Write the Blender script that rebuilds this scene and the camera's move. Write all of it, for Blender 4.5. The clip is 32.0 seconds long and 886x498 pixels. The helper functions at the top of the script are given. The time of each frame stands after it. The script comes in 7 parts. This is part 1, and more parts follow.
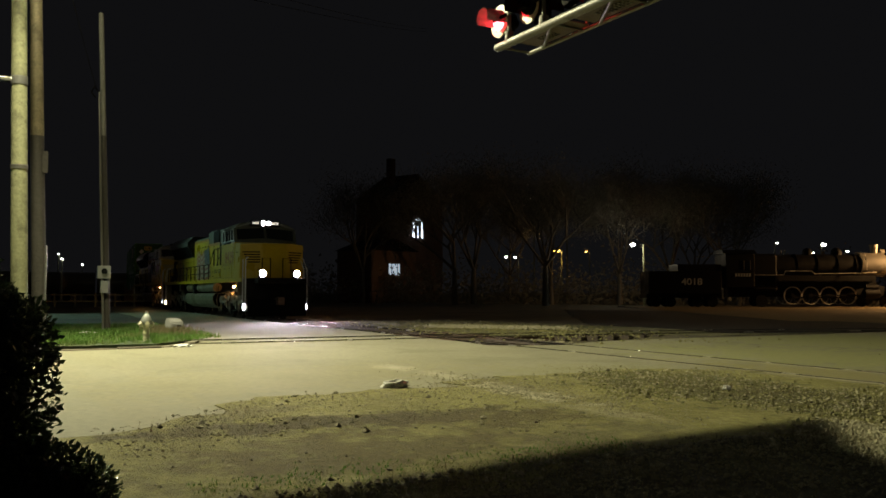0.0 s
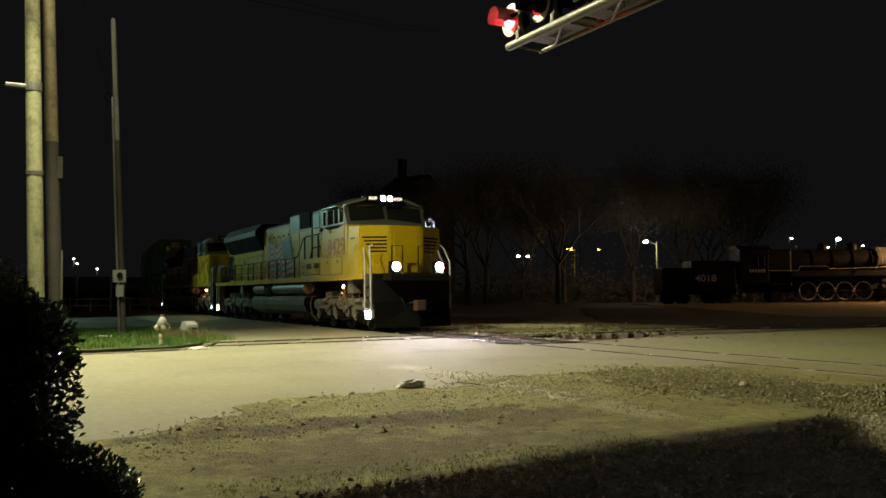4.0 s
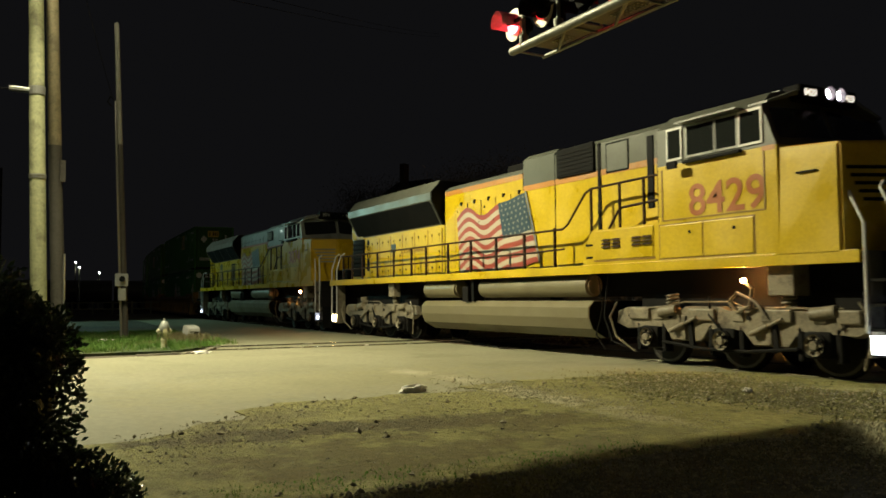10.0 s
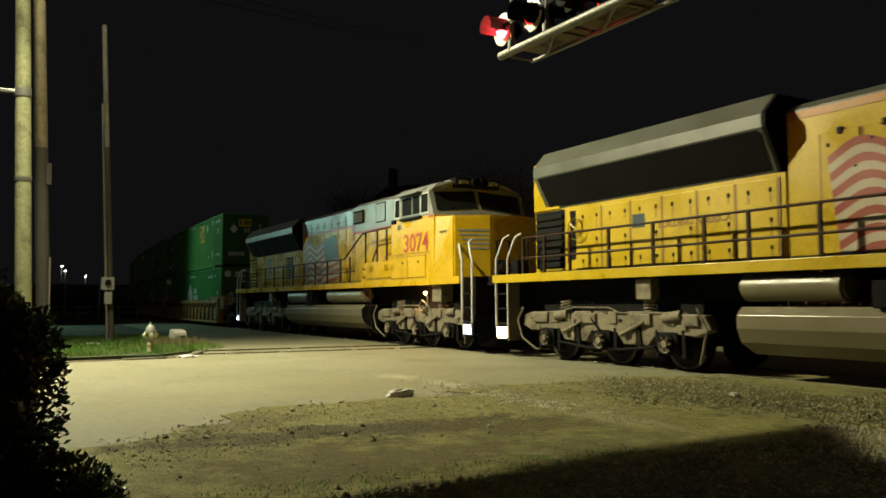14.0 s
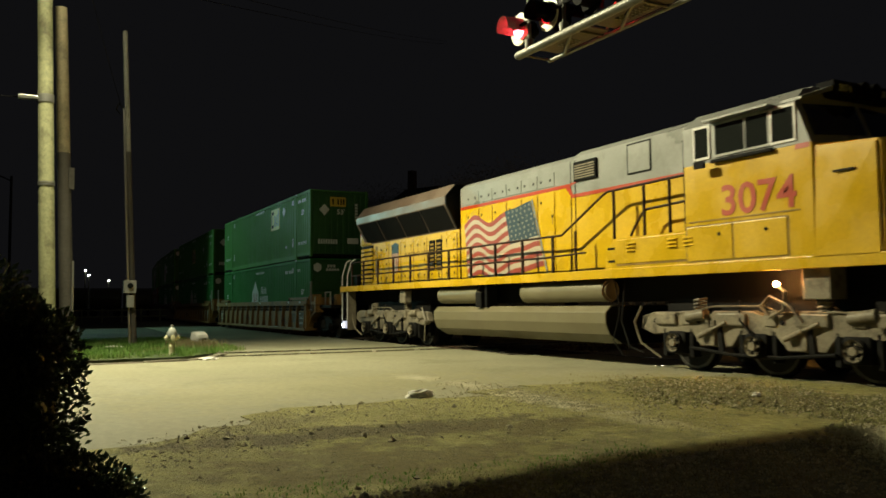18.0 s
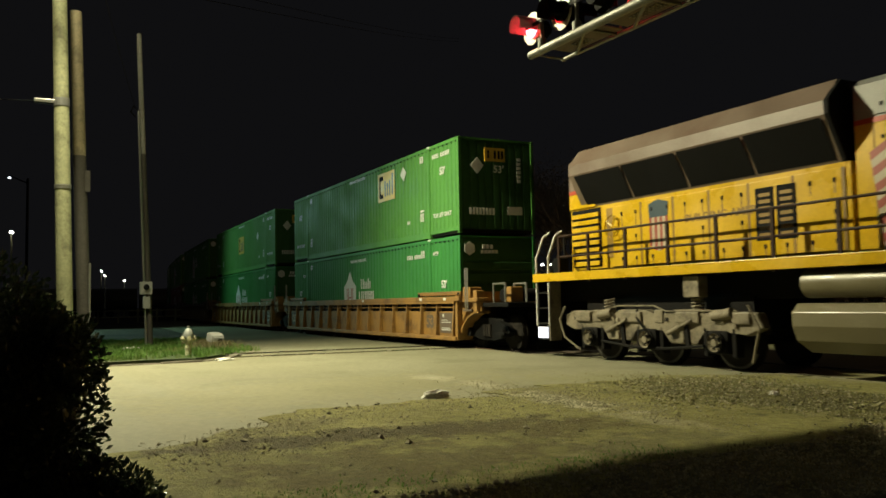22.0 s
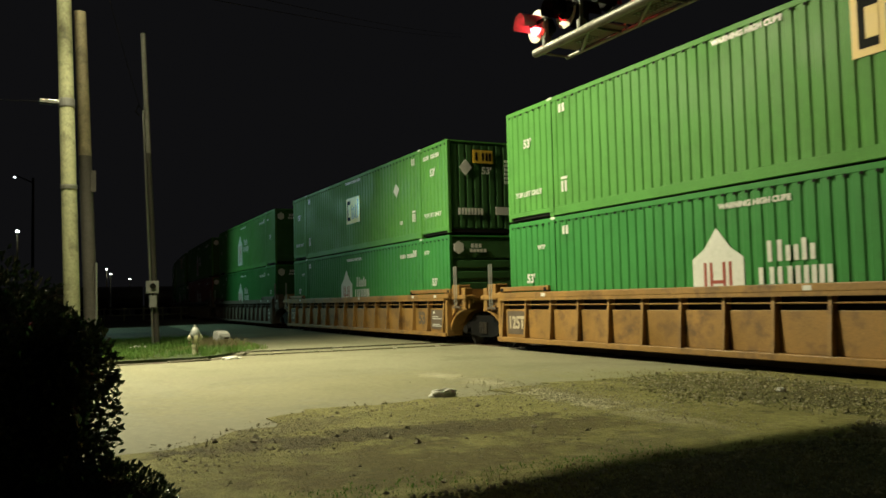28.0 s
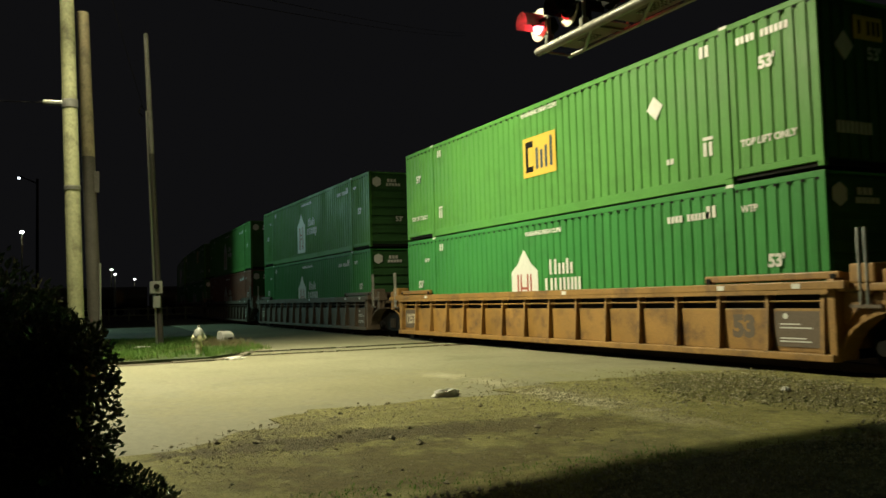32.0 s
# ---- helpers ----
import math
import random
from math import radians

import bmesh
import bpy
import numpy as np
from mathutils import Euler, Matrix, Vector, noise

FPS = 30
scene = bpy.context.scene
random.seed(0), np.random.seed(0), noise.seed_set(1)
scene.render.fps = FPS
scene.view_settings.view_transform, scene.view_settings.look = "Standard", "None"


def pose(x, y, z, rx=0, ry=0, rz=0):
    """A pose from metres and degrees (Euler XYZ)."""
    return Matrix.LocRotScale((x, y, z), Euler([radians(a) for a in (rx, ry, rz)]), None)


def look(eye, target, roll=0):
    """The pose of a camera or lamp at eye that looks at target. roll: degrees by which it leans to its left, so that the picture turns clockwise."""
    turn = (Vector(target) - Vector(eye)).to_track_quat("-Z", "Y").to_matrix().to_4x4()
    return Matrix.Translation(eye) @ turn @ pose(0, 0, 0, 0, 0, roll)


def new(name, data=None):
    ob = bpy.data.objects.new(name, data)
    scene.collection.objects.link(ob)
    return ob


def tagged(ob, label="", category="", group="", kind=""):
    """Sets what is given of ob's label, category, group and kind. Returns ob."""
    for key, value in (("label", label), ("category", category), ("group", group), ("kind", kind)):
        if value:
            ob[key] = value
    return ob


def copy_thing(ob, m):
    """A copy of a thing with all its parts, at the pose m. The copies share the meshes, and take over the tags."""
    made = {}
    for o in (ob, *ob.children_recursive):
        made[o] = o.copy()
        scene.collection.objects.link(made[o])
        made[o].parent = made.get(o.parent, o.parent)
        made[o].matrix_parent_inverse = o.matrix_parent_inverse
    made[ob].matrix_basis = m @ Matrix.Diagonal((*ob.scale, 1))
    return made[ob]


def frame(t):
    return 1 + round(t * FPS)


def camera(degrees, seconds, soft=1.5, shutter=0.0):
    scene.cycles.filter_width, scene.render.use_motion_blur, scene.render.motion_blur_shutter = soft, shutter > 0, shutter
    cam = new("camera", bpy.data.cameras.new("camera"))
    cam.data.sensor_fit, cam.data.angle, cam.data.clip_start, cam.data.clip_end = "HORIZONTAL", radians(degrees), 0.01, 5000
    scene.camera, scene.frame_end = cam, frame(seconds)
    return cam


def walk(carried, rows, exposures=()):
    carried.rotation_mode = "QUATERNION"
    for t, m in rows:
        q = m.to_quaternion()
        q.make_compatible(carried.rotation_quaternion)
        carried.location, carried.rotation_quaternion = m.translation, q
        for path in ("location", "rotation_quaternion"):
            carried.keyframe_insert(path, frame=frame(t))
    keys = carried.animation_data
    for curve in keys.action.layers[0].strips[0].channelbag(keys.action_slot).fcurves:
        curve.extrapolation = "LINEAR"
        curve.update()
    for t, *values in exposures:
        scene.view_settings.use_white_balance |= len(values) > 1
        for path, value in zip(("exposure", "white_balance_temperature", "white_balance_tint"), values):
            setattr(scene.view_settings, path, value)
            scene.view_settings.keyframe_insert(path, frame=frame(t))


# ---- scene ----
cam = camera(56.875, 32.0, soft=1.6, shutter=0.5)


def aim(x, y, z, yaw, pitch, roll):
    """A camera pose from its place, heading (left of +y), tilt up and lean, in degrees."""
    a, b = radians(yaw), radians(pitch)
    way = Vector((-math.sin(a) * math.cos(b), math.cos(a) * math.cos(b), math.sin(b)))
    eye = Vector((x, y, z))
    return look(eye, eye + way, roll)


walk(cam, [(t, aim(*row)) for t, *row in (
    (0.0, 0.027, -12.473, 1.326, 60.298, 3.066, 0.115),
    (0.5, 0.016, -12.474, 1.324, 60.360, 3.062, 0.038),
    (1.0, 0.025, -12.484, 1.318, 60.461, 3.060, -0.118),
    (1.5, 0.017, -12.488, 1.330, 60.492, 3.020, -0.263),
    (2.0, 0.026, -12.492, 1.329, 60.609, 2.977, -0.356),
    (2.5, 0.017, -12.491, 1.317, 60.722, 3.025, -0.404),
    (3.0, 0.018, -12.495, 1.319, 60.862, 3.023, -0.554),
    (3.5, 0.017, -12.500, 1.327, 60.999, 3.027, -0.581),
    (5.5, 0.010, -12.503, 1.309, 61.542, 3.199, -0.604),
    (6.0, 0.003, -12.502, 1.309, 61.678, 3.211, -0.522),
    (6.5, 0.007, -12.501, 1.309, 61.807, 3.177, -0.558),
    (7.0, 0.014, -12.510, 1.316, 61.863, 3.126, -0.572),
    (7.5, 0.018, -12.517, 1.325, 61.941, 3.130, -0.668),
    (8.0, 0.009, -12.521, 1.327, 61.852, 3.124, -0.638),
    (8.5, 0.006, -12.515, 1.336, 61.788, 3.109, -0.608),
    (9.0, 0.002, -12.518, 1.336, 61.642, 3.130, -0.595),
    (9.5, 0.003, -12.513, 1.324, 61.506, 3.232, -0.512),
    (10.0, 0.001, -12.509, 1.325, 61.264, 3.382, -0.435),
    (10.5, 0.001, -12.498, 1.315, 60.992, 3.525, -0.427),
    (11.0, -0.001, -12.501, 1.322, 60.727, 3.558, -0.394),
    (11.5, 0.002, -12.505, 1.303, 60.402, 3.730, -0.384),
    (12.0, 0.007, -12.501, 1.299, 60.131, 3.771, -0.415),
    (12.5, 0.005, -12.490, 1.298, 59.877, 3.782, -0.374),
    (13.0, -0.004, -12.482, 1.298, 59.794, 3.801, -0.405),
    (13.5, -0.002, -12.474, 1.311, 60.263, 3.731, -0.343),
    (14.0, -0.010, -12.491, 1.307, 60.469, 3.741, -0.269),
    (14.5, -0.003, -12.507, 1.308, 60.600, 3.727, -0.215),
    (16.5, -0.001, -12.478, 1.310, 61.044, 3.674, -0.279),
    (17.0, -0.008, -12.474, 1.285, 61.320, 3.817, -0.417),
    (17.5, -0.006, -12.477, 1.285, 61.511, 3.928, -0.471),
    (18.0, -0.010, -12.469, 1.291, 61.849, 3.879, -0.594),
    (18.5, -0.013, -12.468, 1.295, 62.200, 3.747, -0.731),
    (19.0, -0.009, -12.483, 1.296, 62.281, 3.659, -0.701),
    (19.5, -0.009, -12.472, 1.303, 62.471, 3.627, -0.737),
    (20.0, -0.007, -12.482, 1.328, 62.486, 3.575, -0.793),
    (20.5, -0.008, -12.480, 1.337, 62.630, 3.620, -0.920),
    (21.0, 0.003, -12.486, 1.351, 62.788, 3.616, -1.008),
    (21.5, -0.005, -12.465, 1.349, 62.919, 3.632, -1.018),
    (22.0, -0.008, -12.492, 1.333, 62.773, 3.726, -1.020),
    (22.5, -0.003, -12.479, 1.343, 62.921, 3.592, -1.119),
    (23.0, 0.006, -12.452, 1.387, 63.127, 3.377, -1.266),
    (23.5, -0.000, -12.479, 1.382, 63.091, 3.443, -1.259),
    (24.0, -0.000, -12.461, 1.382, 63.153, 3.480, -1.347),
    (24.5, -0.003, -12.459, 1.363, 63.149, 3.568, -1.307),
    (25.0, -0.006, -12.484, 1.376, 63.048, 3.506, -1.343),
    (25.5, -0.002, -12.471, 1.363, 63.052, 3.582, -1.239),
    (27.5, -0.005, -12.484, 1.349, 63.141, 3.536, -1.399),
    (28.0, 0.010, -12.529, 1.382, 63.079, 3.410, -1.416),
    (28.5, -0.006, -12.495, 1.334, 63.192, 3.596, -1.533),
    (29.0, -0.013, -12.490, 1.298, 63.269, 3.756, -1.572),
    (29.5, -0.008, -12.485, 1.309, 63.341, 3.672, -1.606),
    (30.0, -0.010, -12.474, 1.311, 63.395, 3.692, -1.499),
    (30.5, -0.009, -12.481, 1.315, 63.355, 3.652, -1.535),
    (31.0, 0.001, -12.474, 1.332, 63.443, 3.604, -1.438),
    (31.5, 0.002, -12.503, 1.358, 63.340, 3.462, -1.590),
    (32.0, -0.011, -12.498, 1.391, 63.365, 3.361, -1.587),
)])

# How far the train has rolled along the line: seconds, metres
TRAIN = (
    (0.0, -97.963), (1.0, -94.737), (2.0, -91.466), (3.0, -88.280), (3.5, -86.686), (5.5, -80.601), (6.0, -79.114), (7.0, -76.140), (8.0, -73.150), (9.0, -70.133), (10.0, -67.161), (11.0, -64.210), (12.0, -61.212), (13.0, -58.206), (14.0, -55.253), (14.5, -53.809), (16.5, -48.103), (17.0, -46.665), (18.0, -43.756), (19.0, -40.794), (20.0, -37.817), (21.0, -34.840), (22.0, -31.818), (23.0, -28.778), (24.0, -25.743), (25.0, -22.639), (25.5, -21.066), (27.5, -14.776), (28.0, -13.203), (29.0, -10.053), (30.0, -6.866), (31.0, -3.602), (32.0, -0.303)
)

# ---- world and lamps ----
world = bpy.data.worlds.new("night")
scene.world = world
world.use_nodes = True
world.node_tree.nodes["Background"].inputs[0].default_value = (0.0047, 0.0047, 0.0052, 1)
world.node_tree.nodes["Background"].inputs[1].default_value = 1.0
scene.view_settings.exposure = 0.0


def point_lamp(name, place, watts, colour, radius):
    data = bpy.data.lights.new(name, "POINT")
    data.energy, data.color, data.shadow_soft_size = watts, colour, radius
    ob = new(name, data)
    ob.location = place
    return ob


LAMP = Vector((-20.5, -11.8, 11.4))
data = bpy.data.lights.new("street_light_source", "SPOT")
data.energy, data.color, data.shadow_soft_size = 20800, (1.0, 0.93, 0.58), 0.004
data.spot_size, data.spot_blend = radians(130), 1.0
new("street_light_source", data).matrix_basis = look(LAMP, LAMP + Vector((0.45, 0.55, -1.0)))
data = bpy.data.lights.new("yard_light_source", "SPOT")
data.energy, data.color, data.shadow_soft_size = 3700, (0.52, 0.98, 0.82), 0.1
data.spot_size, data.spot_blend = radians(125), 0.6
new("yard_light_source", data).matrix_basis = look(Vector((-55.8, -13.3, 8.9)), Vector((-30.0, -3.5, 0.0)))
data = bpy.data.lights.new("museum_light_source", "SPOT")
data.energy, data.color, data.shadow_soft_size = 9500, (1.0, 0.55, 0.2), 0.15
data.spot_size, data.spot_blend = radians(125), 0.6
new("museum_light_source", data).matrix_basis = look(Vector((-39.3, 61.0, 5.8)), Vector((-43.6, 52.5, 0.0)))
point_lamp("post_lamp_source", (-60.3, 43.2, 5.5), 260, (1.0, 0.95, 0.7), 0.15)
point_lamp("amber_lamp_source", (-79.6, 48.6, 6.1), 260, (1.0, 0.6, 0.22), 0.15)

# ---- materials ----
def mat(name, colour, rough=0.6, metal=0.0, var=0.25, scale=1.2, grain=35.0, bump=0.15, dirt=None, dirt_amount=0.5, dirt_scale=2.0, spec=0.5, coat=0.0):
    """A procedural surface: colour that varies at two scales, stains of a second colour, fine relief."""
    m = bpy.data.materials.new(name)
    m.use_nodes = True
    nt = m.node_tree
    n, l = nt.nodes, nt.links
    p = n["Principled BSDF"]
    p.inputs["Metallic"].default_value = metal
    p.inputs["Specular IOR Level"].default_value = spec
    p.inputs["Coat Weight"].default_value = coat
    co = n.new("ShaderNodeTexCoord")
    big, small = n.new("ShaderNodeTexNoise"), n.new("ShaderNodeTexNoise")
    big.inputs["Scale"].default_value, small.inputs["Scale"].default_value = scale, grain
    big.inputs["Detail"].default_value, small.inputs["Detail"].default_value = 6, 4
    l.new(co.outputs["Object"], big.inputs["Vector"])
    l.new(co.outputs["Object"], small.inputs["Vector"])
    add = n.new("ShaderNodeMath")
    add.operation = "ADD"
    l.new(big.outputs["Fac"], add.inputs[0])
    l.new(small.outputs["Fac"], add.inputs[1])
    ramp = n.new("ShaderNodeMapRange")
    ramp.inputs["From Min"].default_value, ramp.inputs["From Max"].default_value = 0.6, 1.4
    ramp.inputs["To Min"].default_value, ramp.inputs["To Max"].default_value = 1 - var, 1 + var
    l.new(add.outputs[0], ramp.inputs["Value"])
    mul = n.new("ShaderNodeMix")
    mul.data_type, mul.blend_type = "RGBA", "MULTIPLY"
    mul.inputs["Factor"].default_value = 1
    mul.inputs[6].default_value = (*colour, 1)
    l.new(ramp.outputs["Result"], mul.inputs[7])
    out = mul.outputs[2]
    if dirt:
        st = n.new("ShaderNodeTexNoise")
        st.inputs["Scale"].default_value, st.inputs["Detail"].default_value, st.inputs["Roughness"].default_value = dirt_scale, 8, 0.65
        l.new(co.outputs["Object"], st.inputs["Vector"])
        cut = n.new("ShaderNodeMapRange")
        cut.inputs["From Min"].default_value, cut.inputs["From Max"].default_value = 0.50, 0.72
        cut.inputs["To Max"].default_value = dirt_amount
        l.new(st.outputs["Fac"], cut.inputs["Value"])
        mix = n.new("ShaderNodeMix")
        mix.data_type = "RGBA"
        mix.inputs[7].default_value = (*dirt, 1)
        l.new(cut.outputs["Result"], mix.inputs["Factor"])
        l.new(out, mix.inputs[6])
        out = mix.outputs[2]
    l.new(out, p.inputs["Base Color"])
    rr = n.new("ShaderNodeMapRange")
    rr.inputs["From Min"].default_value, rr.inputs["From Max"].default_value = 0.3, 0.7
    rr.inputs["To Min"].default_value, rr.inputs["To Max"].default_value = max(0.03, rough - 0.12), min(1, rough + 0.12)
    l.new(big.outputs["Fac"], rr.inputs["Value"])
    l.new(rr.outputs["Result"], p.inputs["Roughness"])
    if bump:
        b = n.new("ShaderNodeBump")
        b.inputs["Strength"].default_value, b.inputs["Distance"].default_value = bump, 0.02
        l.new(small.outputs["Fac"], b.inputs["Height"])
        l.new(b.outputs["Normal"], p.inputs["Normal"])
    return m


def glow(name, colour, strength):
    m = bpy.data.materials.new(name)
    m.use_nodes = True
    p = m.node_tree.nodes["Principled BSDF"]
    p.inputs["Base Color"].default_value = (*colour, 1)
    p.inputs["Emission Color"].default_value = (*colour, 1)
    p.inputs["Emission Strength"].default_value = strength
    return m


M = {}
M["yellow"] = mat("yellow_paint", (0.4864, 0.304, 0.0064), 0.3, var=0.16, grain=20, bump=0.02, dirt=(0.16, 0.096, 0.0192), dirt_amount=0.35, dirt_scale=0.9, coat=0.12)
M["oldyellow"] = mat("weathered_yellow_paint", (0.4352, 0.304, 0.0051), 0.36, var=0.2, grain=20, bump=0.02, dirt=(0.192, 0.1216, 0.0128), dirt_amount=0.4, dirt_scale=0.8, coat=0.05)
M["grey"] = mat("grey_paint", (0.2112, 0.2176, 0.2048), 0.38, var=0.12, bump=0.02, dirt=(0.0768, 0.0704, 0.0576), dirt_amount=0.4, coat=0.2)
M["leadgrey"] = mat("dull_grey_paint", (0.08, 0.0832, 0.0672), 0.42, var=0.15, bump=0.02, dirt=(0.0512, 0.048, 0.0384), dirt_amount=0.5)
M["red"] = mat("red_paint", (0.32, 0.0352, 0.0096), 0.4, var=0.1, bump=0.0)
M["black"] = mat("black_paint", (0.0051, 0.0051, 0.0051), 0.7, bump=0.05, spec=0.08)
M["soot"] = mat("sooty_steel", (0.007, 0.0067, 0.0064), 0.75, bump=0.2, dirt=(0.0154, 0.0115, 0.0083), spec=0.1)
M["truckgrey"] = mat("silver_grey_bogie_paint", (0.16, 0.1376, 0.096), 0.55, var=0.45, bump=0.25, dirt=(0.0256, 0.0192, 0.0141), dirt_amount=0.9, dirt_scale=3.5, spec=0.3)
M["tank"] = mat("grey_tank_paint", (0.128, 0.112, 0.064), 0.4, var=0.14, bump=0.03, dirt=(0.0896, 0.0704, 0.0416), dirt_amount=0.5, dirt_scale=1.0)
M["white"] = mat("white_paint", (0.512, 0.512, 0.4992), 0.45, var=0.08, bump=0.02)
M["decal"] = mat("white_lettering", (0.48, 0.4864, 0.4736), 0.5, var=0.12, bump=0.0, dirt=(0.288, 0.32, 0.2816), dirt_amount=0.4, dirt_scale=6)
M["flagred"] = mat("flag_red", (0.2304, 0.0448, 0.0288), 0.4, var=0.15, bump=0.0)
M["flagwhite"] = mat("flag_white", (0.352, 0.3008, 0.224), 0.4, var=0.12, bump=0.0)
M["star"] = mat("flag_star", (0.2176, 0.2048, 0.16), 0.4, var=0.12, bump=0.0)
M["flagblue"] = mat("flag_blue", (0.0192, 0.0384, 0.0544), 0.4, var=0.15, bump=0.0)
M["green"] = mat("green_container_paint", (0.068, 0.2112, 0.0448), 0.55, spec=0.14, var=0.18, scale=0.7, bump=0.03, dirt=(0.032, 0.0768, 0.0192), dirt_amount=0.35, dirt_scale=0.8)
M["darkgreen"] = mat("dark_green_container_paint", (0.034, 0.1728, 0.0416), 0.55, spec=0.14, var=0.18, scale=0.7, bump=0.03, dirt=(0.0192, 0.0576, 0.0192), dirt_amount=0.35, dirt_scale=0.8)
# container green darkened for the end walls: their shade sits in the colour
M["endshade"] = mat("shaded_green_end", (0.03, 0.085, 0.028), 0.6, spec=0.15, var=0.25, bump=0.05, dirt=(0.016, 0.03, 0.014), dirt_amount=0.5)
M["redbrown"] = mat("red_brown_container_paint", (0.1536, 0.0448, 0.0224), 0.5, var=0.2, bump=0.05)
M["well"] = mat("ochre_wagon_paint", (0.21, 0.112, 0.024), 0.6, var=0.4, bump=0.12, dirt=(0.0576, 0.0288, 0.0128), dirt_amount=0.95, dirt_scale=2.2)
M["wellgrey"] = mat("grey_brown_wagon_paint", (0.0832, 0.0608, 0.0416), 0.65, var=0.3, bump=0.12, dirt=(0.0384, 0.0224, 0.0128), dirt_amount=0.8, dirt_scale=1.6)
M["logoyellow"] = mat("logo_yellow", (0.48, 0.32, 0.032), 0.45, var=0.1, bump=0.0)
M["wood"] = mat("weathered_pole_wood", (0.235, 0.24, 0.135), 0.8, var=0.35, scale=0.8, grain=14, bump=0.5, dirt=(0.0576, 0.048, 0.0288), dirt_amount=0.8, dirt_scale=3.0)
M["tanwood"] = mat("tan_pole_wood", (0.265, 0.225, 0.14), 0.8, var=0.3, scale=0.8, grain=14, bump=0.5, dirt=(0.064, 0.0512, 0.032), dirt_amount=0.7, dirt_scale=3.0)
M["darkwood"] = mat("creosoted_pole_wood", (0.055, 0.05, 0.042), 0.75, var=0.35, scale=0.8, grain=14, bump=0.5, dirt=(0.09, 0.085, 0.075), dirt_amount=0.6, dirt_scale=1.2)
M["greywood"] = mat("grey_weathered_pole_wood", (0.22, 0.216, 0.19), 0.8, var=0.3, scale=0.8, grain=14, bump=0.5, dirt=(0.064, 0.0576, 0.048), dirt_amount=0.7, dirt_scale=2.0)
M["concrete"] = mat("pale_concrete", (0.32, 0.32, 0.288), 0.85, var=0.2, bump=0.3, dirt=(0.16, 0.1536, 0.128))
M["kerb"] = mat("grimy_kerb_concrete", (0.128, 0.1152, 0.0832), 0.9, var=0.35, bump=0.5, dirt=(0.0512, 0.0448, 0.032), dirt_amount=0.9)
M["galv"] = mat("galvanised_steel", (0.32, 0.32, 0.3008), 0.4, 0.7, var=0.15, bump=0.05)
M["hydrant"] = mat("cream_hydrant_paint", (0.56, 0.54, 0.38), 0.5, var=0.15, bump=0.1, dirt=(0.18, 0.14, 0.07))
M["hydrantcap"] = mat("grey_hydrant_bonnet", (0.2304, 0.2432, 0.2304), 0.5, bump=0.1)
M["leaf"] = mat("dark_glossy_leaf", (0.045, 0.065, 0.03), 0.22, var=0.5, scale=3, bump=0.05, spec=0.8)
M["bark"] = mat("grey_bark", (0.06, 0.055, 0.046), 0.9, var=0.4, bump=0.6)
M["treeleaf"] = mat("dry_tree_leaf", (0.15, 0.145, 0.115), 0.8, var=0.5, bump=0.0)
M["grass"] = mat("green_grass", (0.0288, 0.048, 0.0128), 0.85, var=0.6, scale=1.5, bump=0.5, dirt=(0.0768, 0.0672, 0.032), dirt_amount=0.7, dirt_scale=0.8)
M["stone"] = mat("ballast_stone", (0.2304, 0.2112, 0.1344), 0.9, var=0.5, scale=2, bump=0.2)
M["bowl"] = glow("street_lamp_bowl_glow", (1.0, 0.93, 0.58), 2600)
M["darkstone"] = mat("dark_olive_gravel", (0.16, 0.15, 0.06), 0.9, var=0.5, scale=2, bump=0.2)
M["palestone"] = mat("pale_limestone_gravel", (0.28, 0.262, 0.165), 0.9, var=0.35, scale=2, bump=0.2)
M["rust"] = mat("rusty_rail_steel", (0.0768, 0.0448, 0.0288), 0.6, 0.4, var=0.3, bump=0.2)
M["wheel"] = mat("dark_wheel_steel", (0.014, 0.012, 0.01), 0.7, 0.0, var=0.3, bump=0.1, dirt=(0.04, 0.03, 0.02), spec=0.15)
# dark brown puts the shade on yellow rails into their colour
M["railing"] = mat("shaded_railing_brown", (0.024, 0.011, 0.006), 0.6, var=0.2, bump=0.02, spec=0.15)
M["tread"] = mat("polished_wheel_rim", (0.064, 0.0608, 0.0544), 0.45, 0.5, var=0.2, bump=0.05)
M["orangered"] = mat("orange_red_lettering", (0.2688, 0.0768, 0.0096), 0.4, var=0.15, bump=0.0)
M["fadedstripe"] = mat("faded_orange_stripe", (0.352, 0.1536, 0.032), 0.45, var=0.25, bump=0.0, dirt=(0.256, 0.2112, 0.128), dirt_amount=0.7, dirt_scale=1.5)
M["sootgrey"] = mat("sooty_brown_grey_paint", (0.128, 0.096, 0.0736), 0.42, var=0.2, bump=0.03, dirt=(0.0832, 0.0448, 0.0288), dirt_amount=0.7, dirt_scale=0.8)
M["drip"] = mat("brown_drip_stain", (0.192, 0.1088, 0.0077), 0.5, var=0.3, bump=0.0)
M["stepplate"] = glow("dim_step_plate_glow", (0.72, 0.75, 1.0), 0.55)
M["railtop"] = mat("polished_rail_head", (0.352, 0.3328, 0.3072), 0.22, 1.0, var=0.1, bump=0.02)
M["sleeper"] = mat("creosoted_timber", (0.0448, 0.032, 0.0224), 0.85, var=0.4, bump=0.4)
M["brick"] = mat("dark_brick", (0.0768, 0.0448, 0.032), 0.85, var=0.3, bump=0.3)
M["steamblack"] = mat("black_boiler_paint", (0.006, 0.006, 0.0065), 0.55, bump=0.05, spec=0.12)
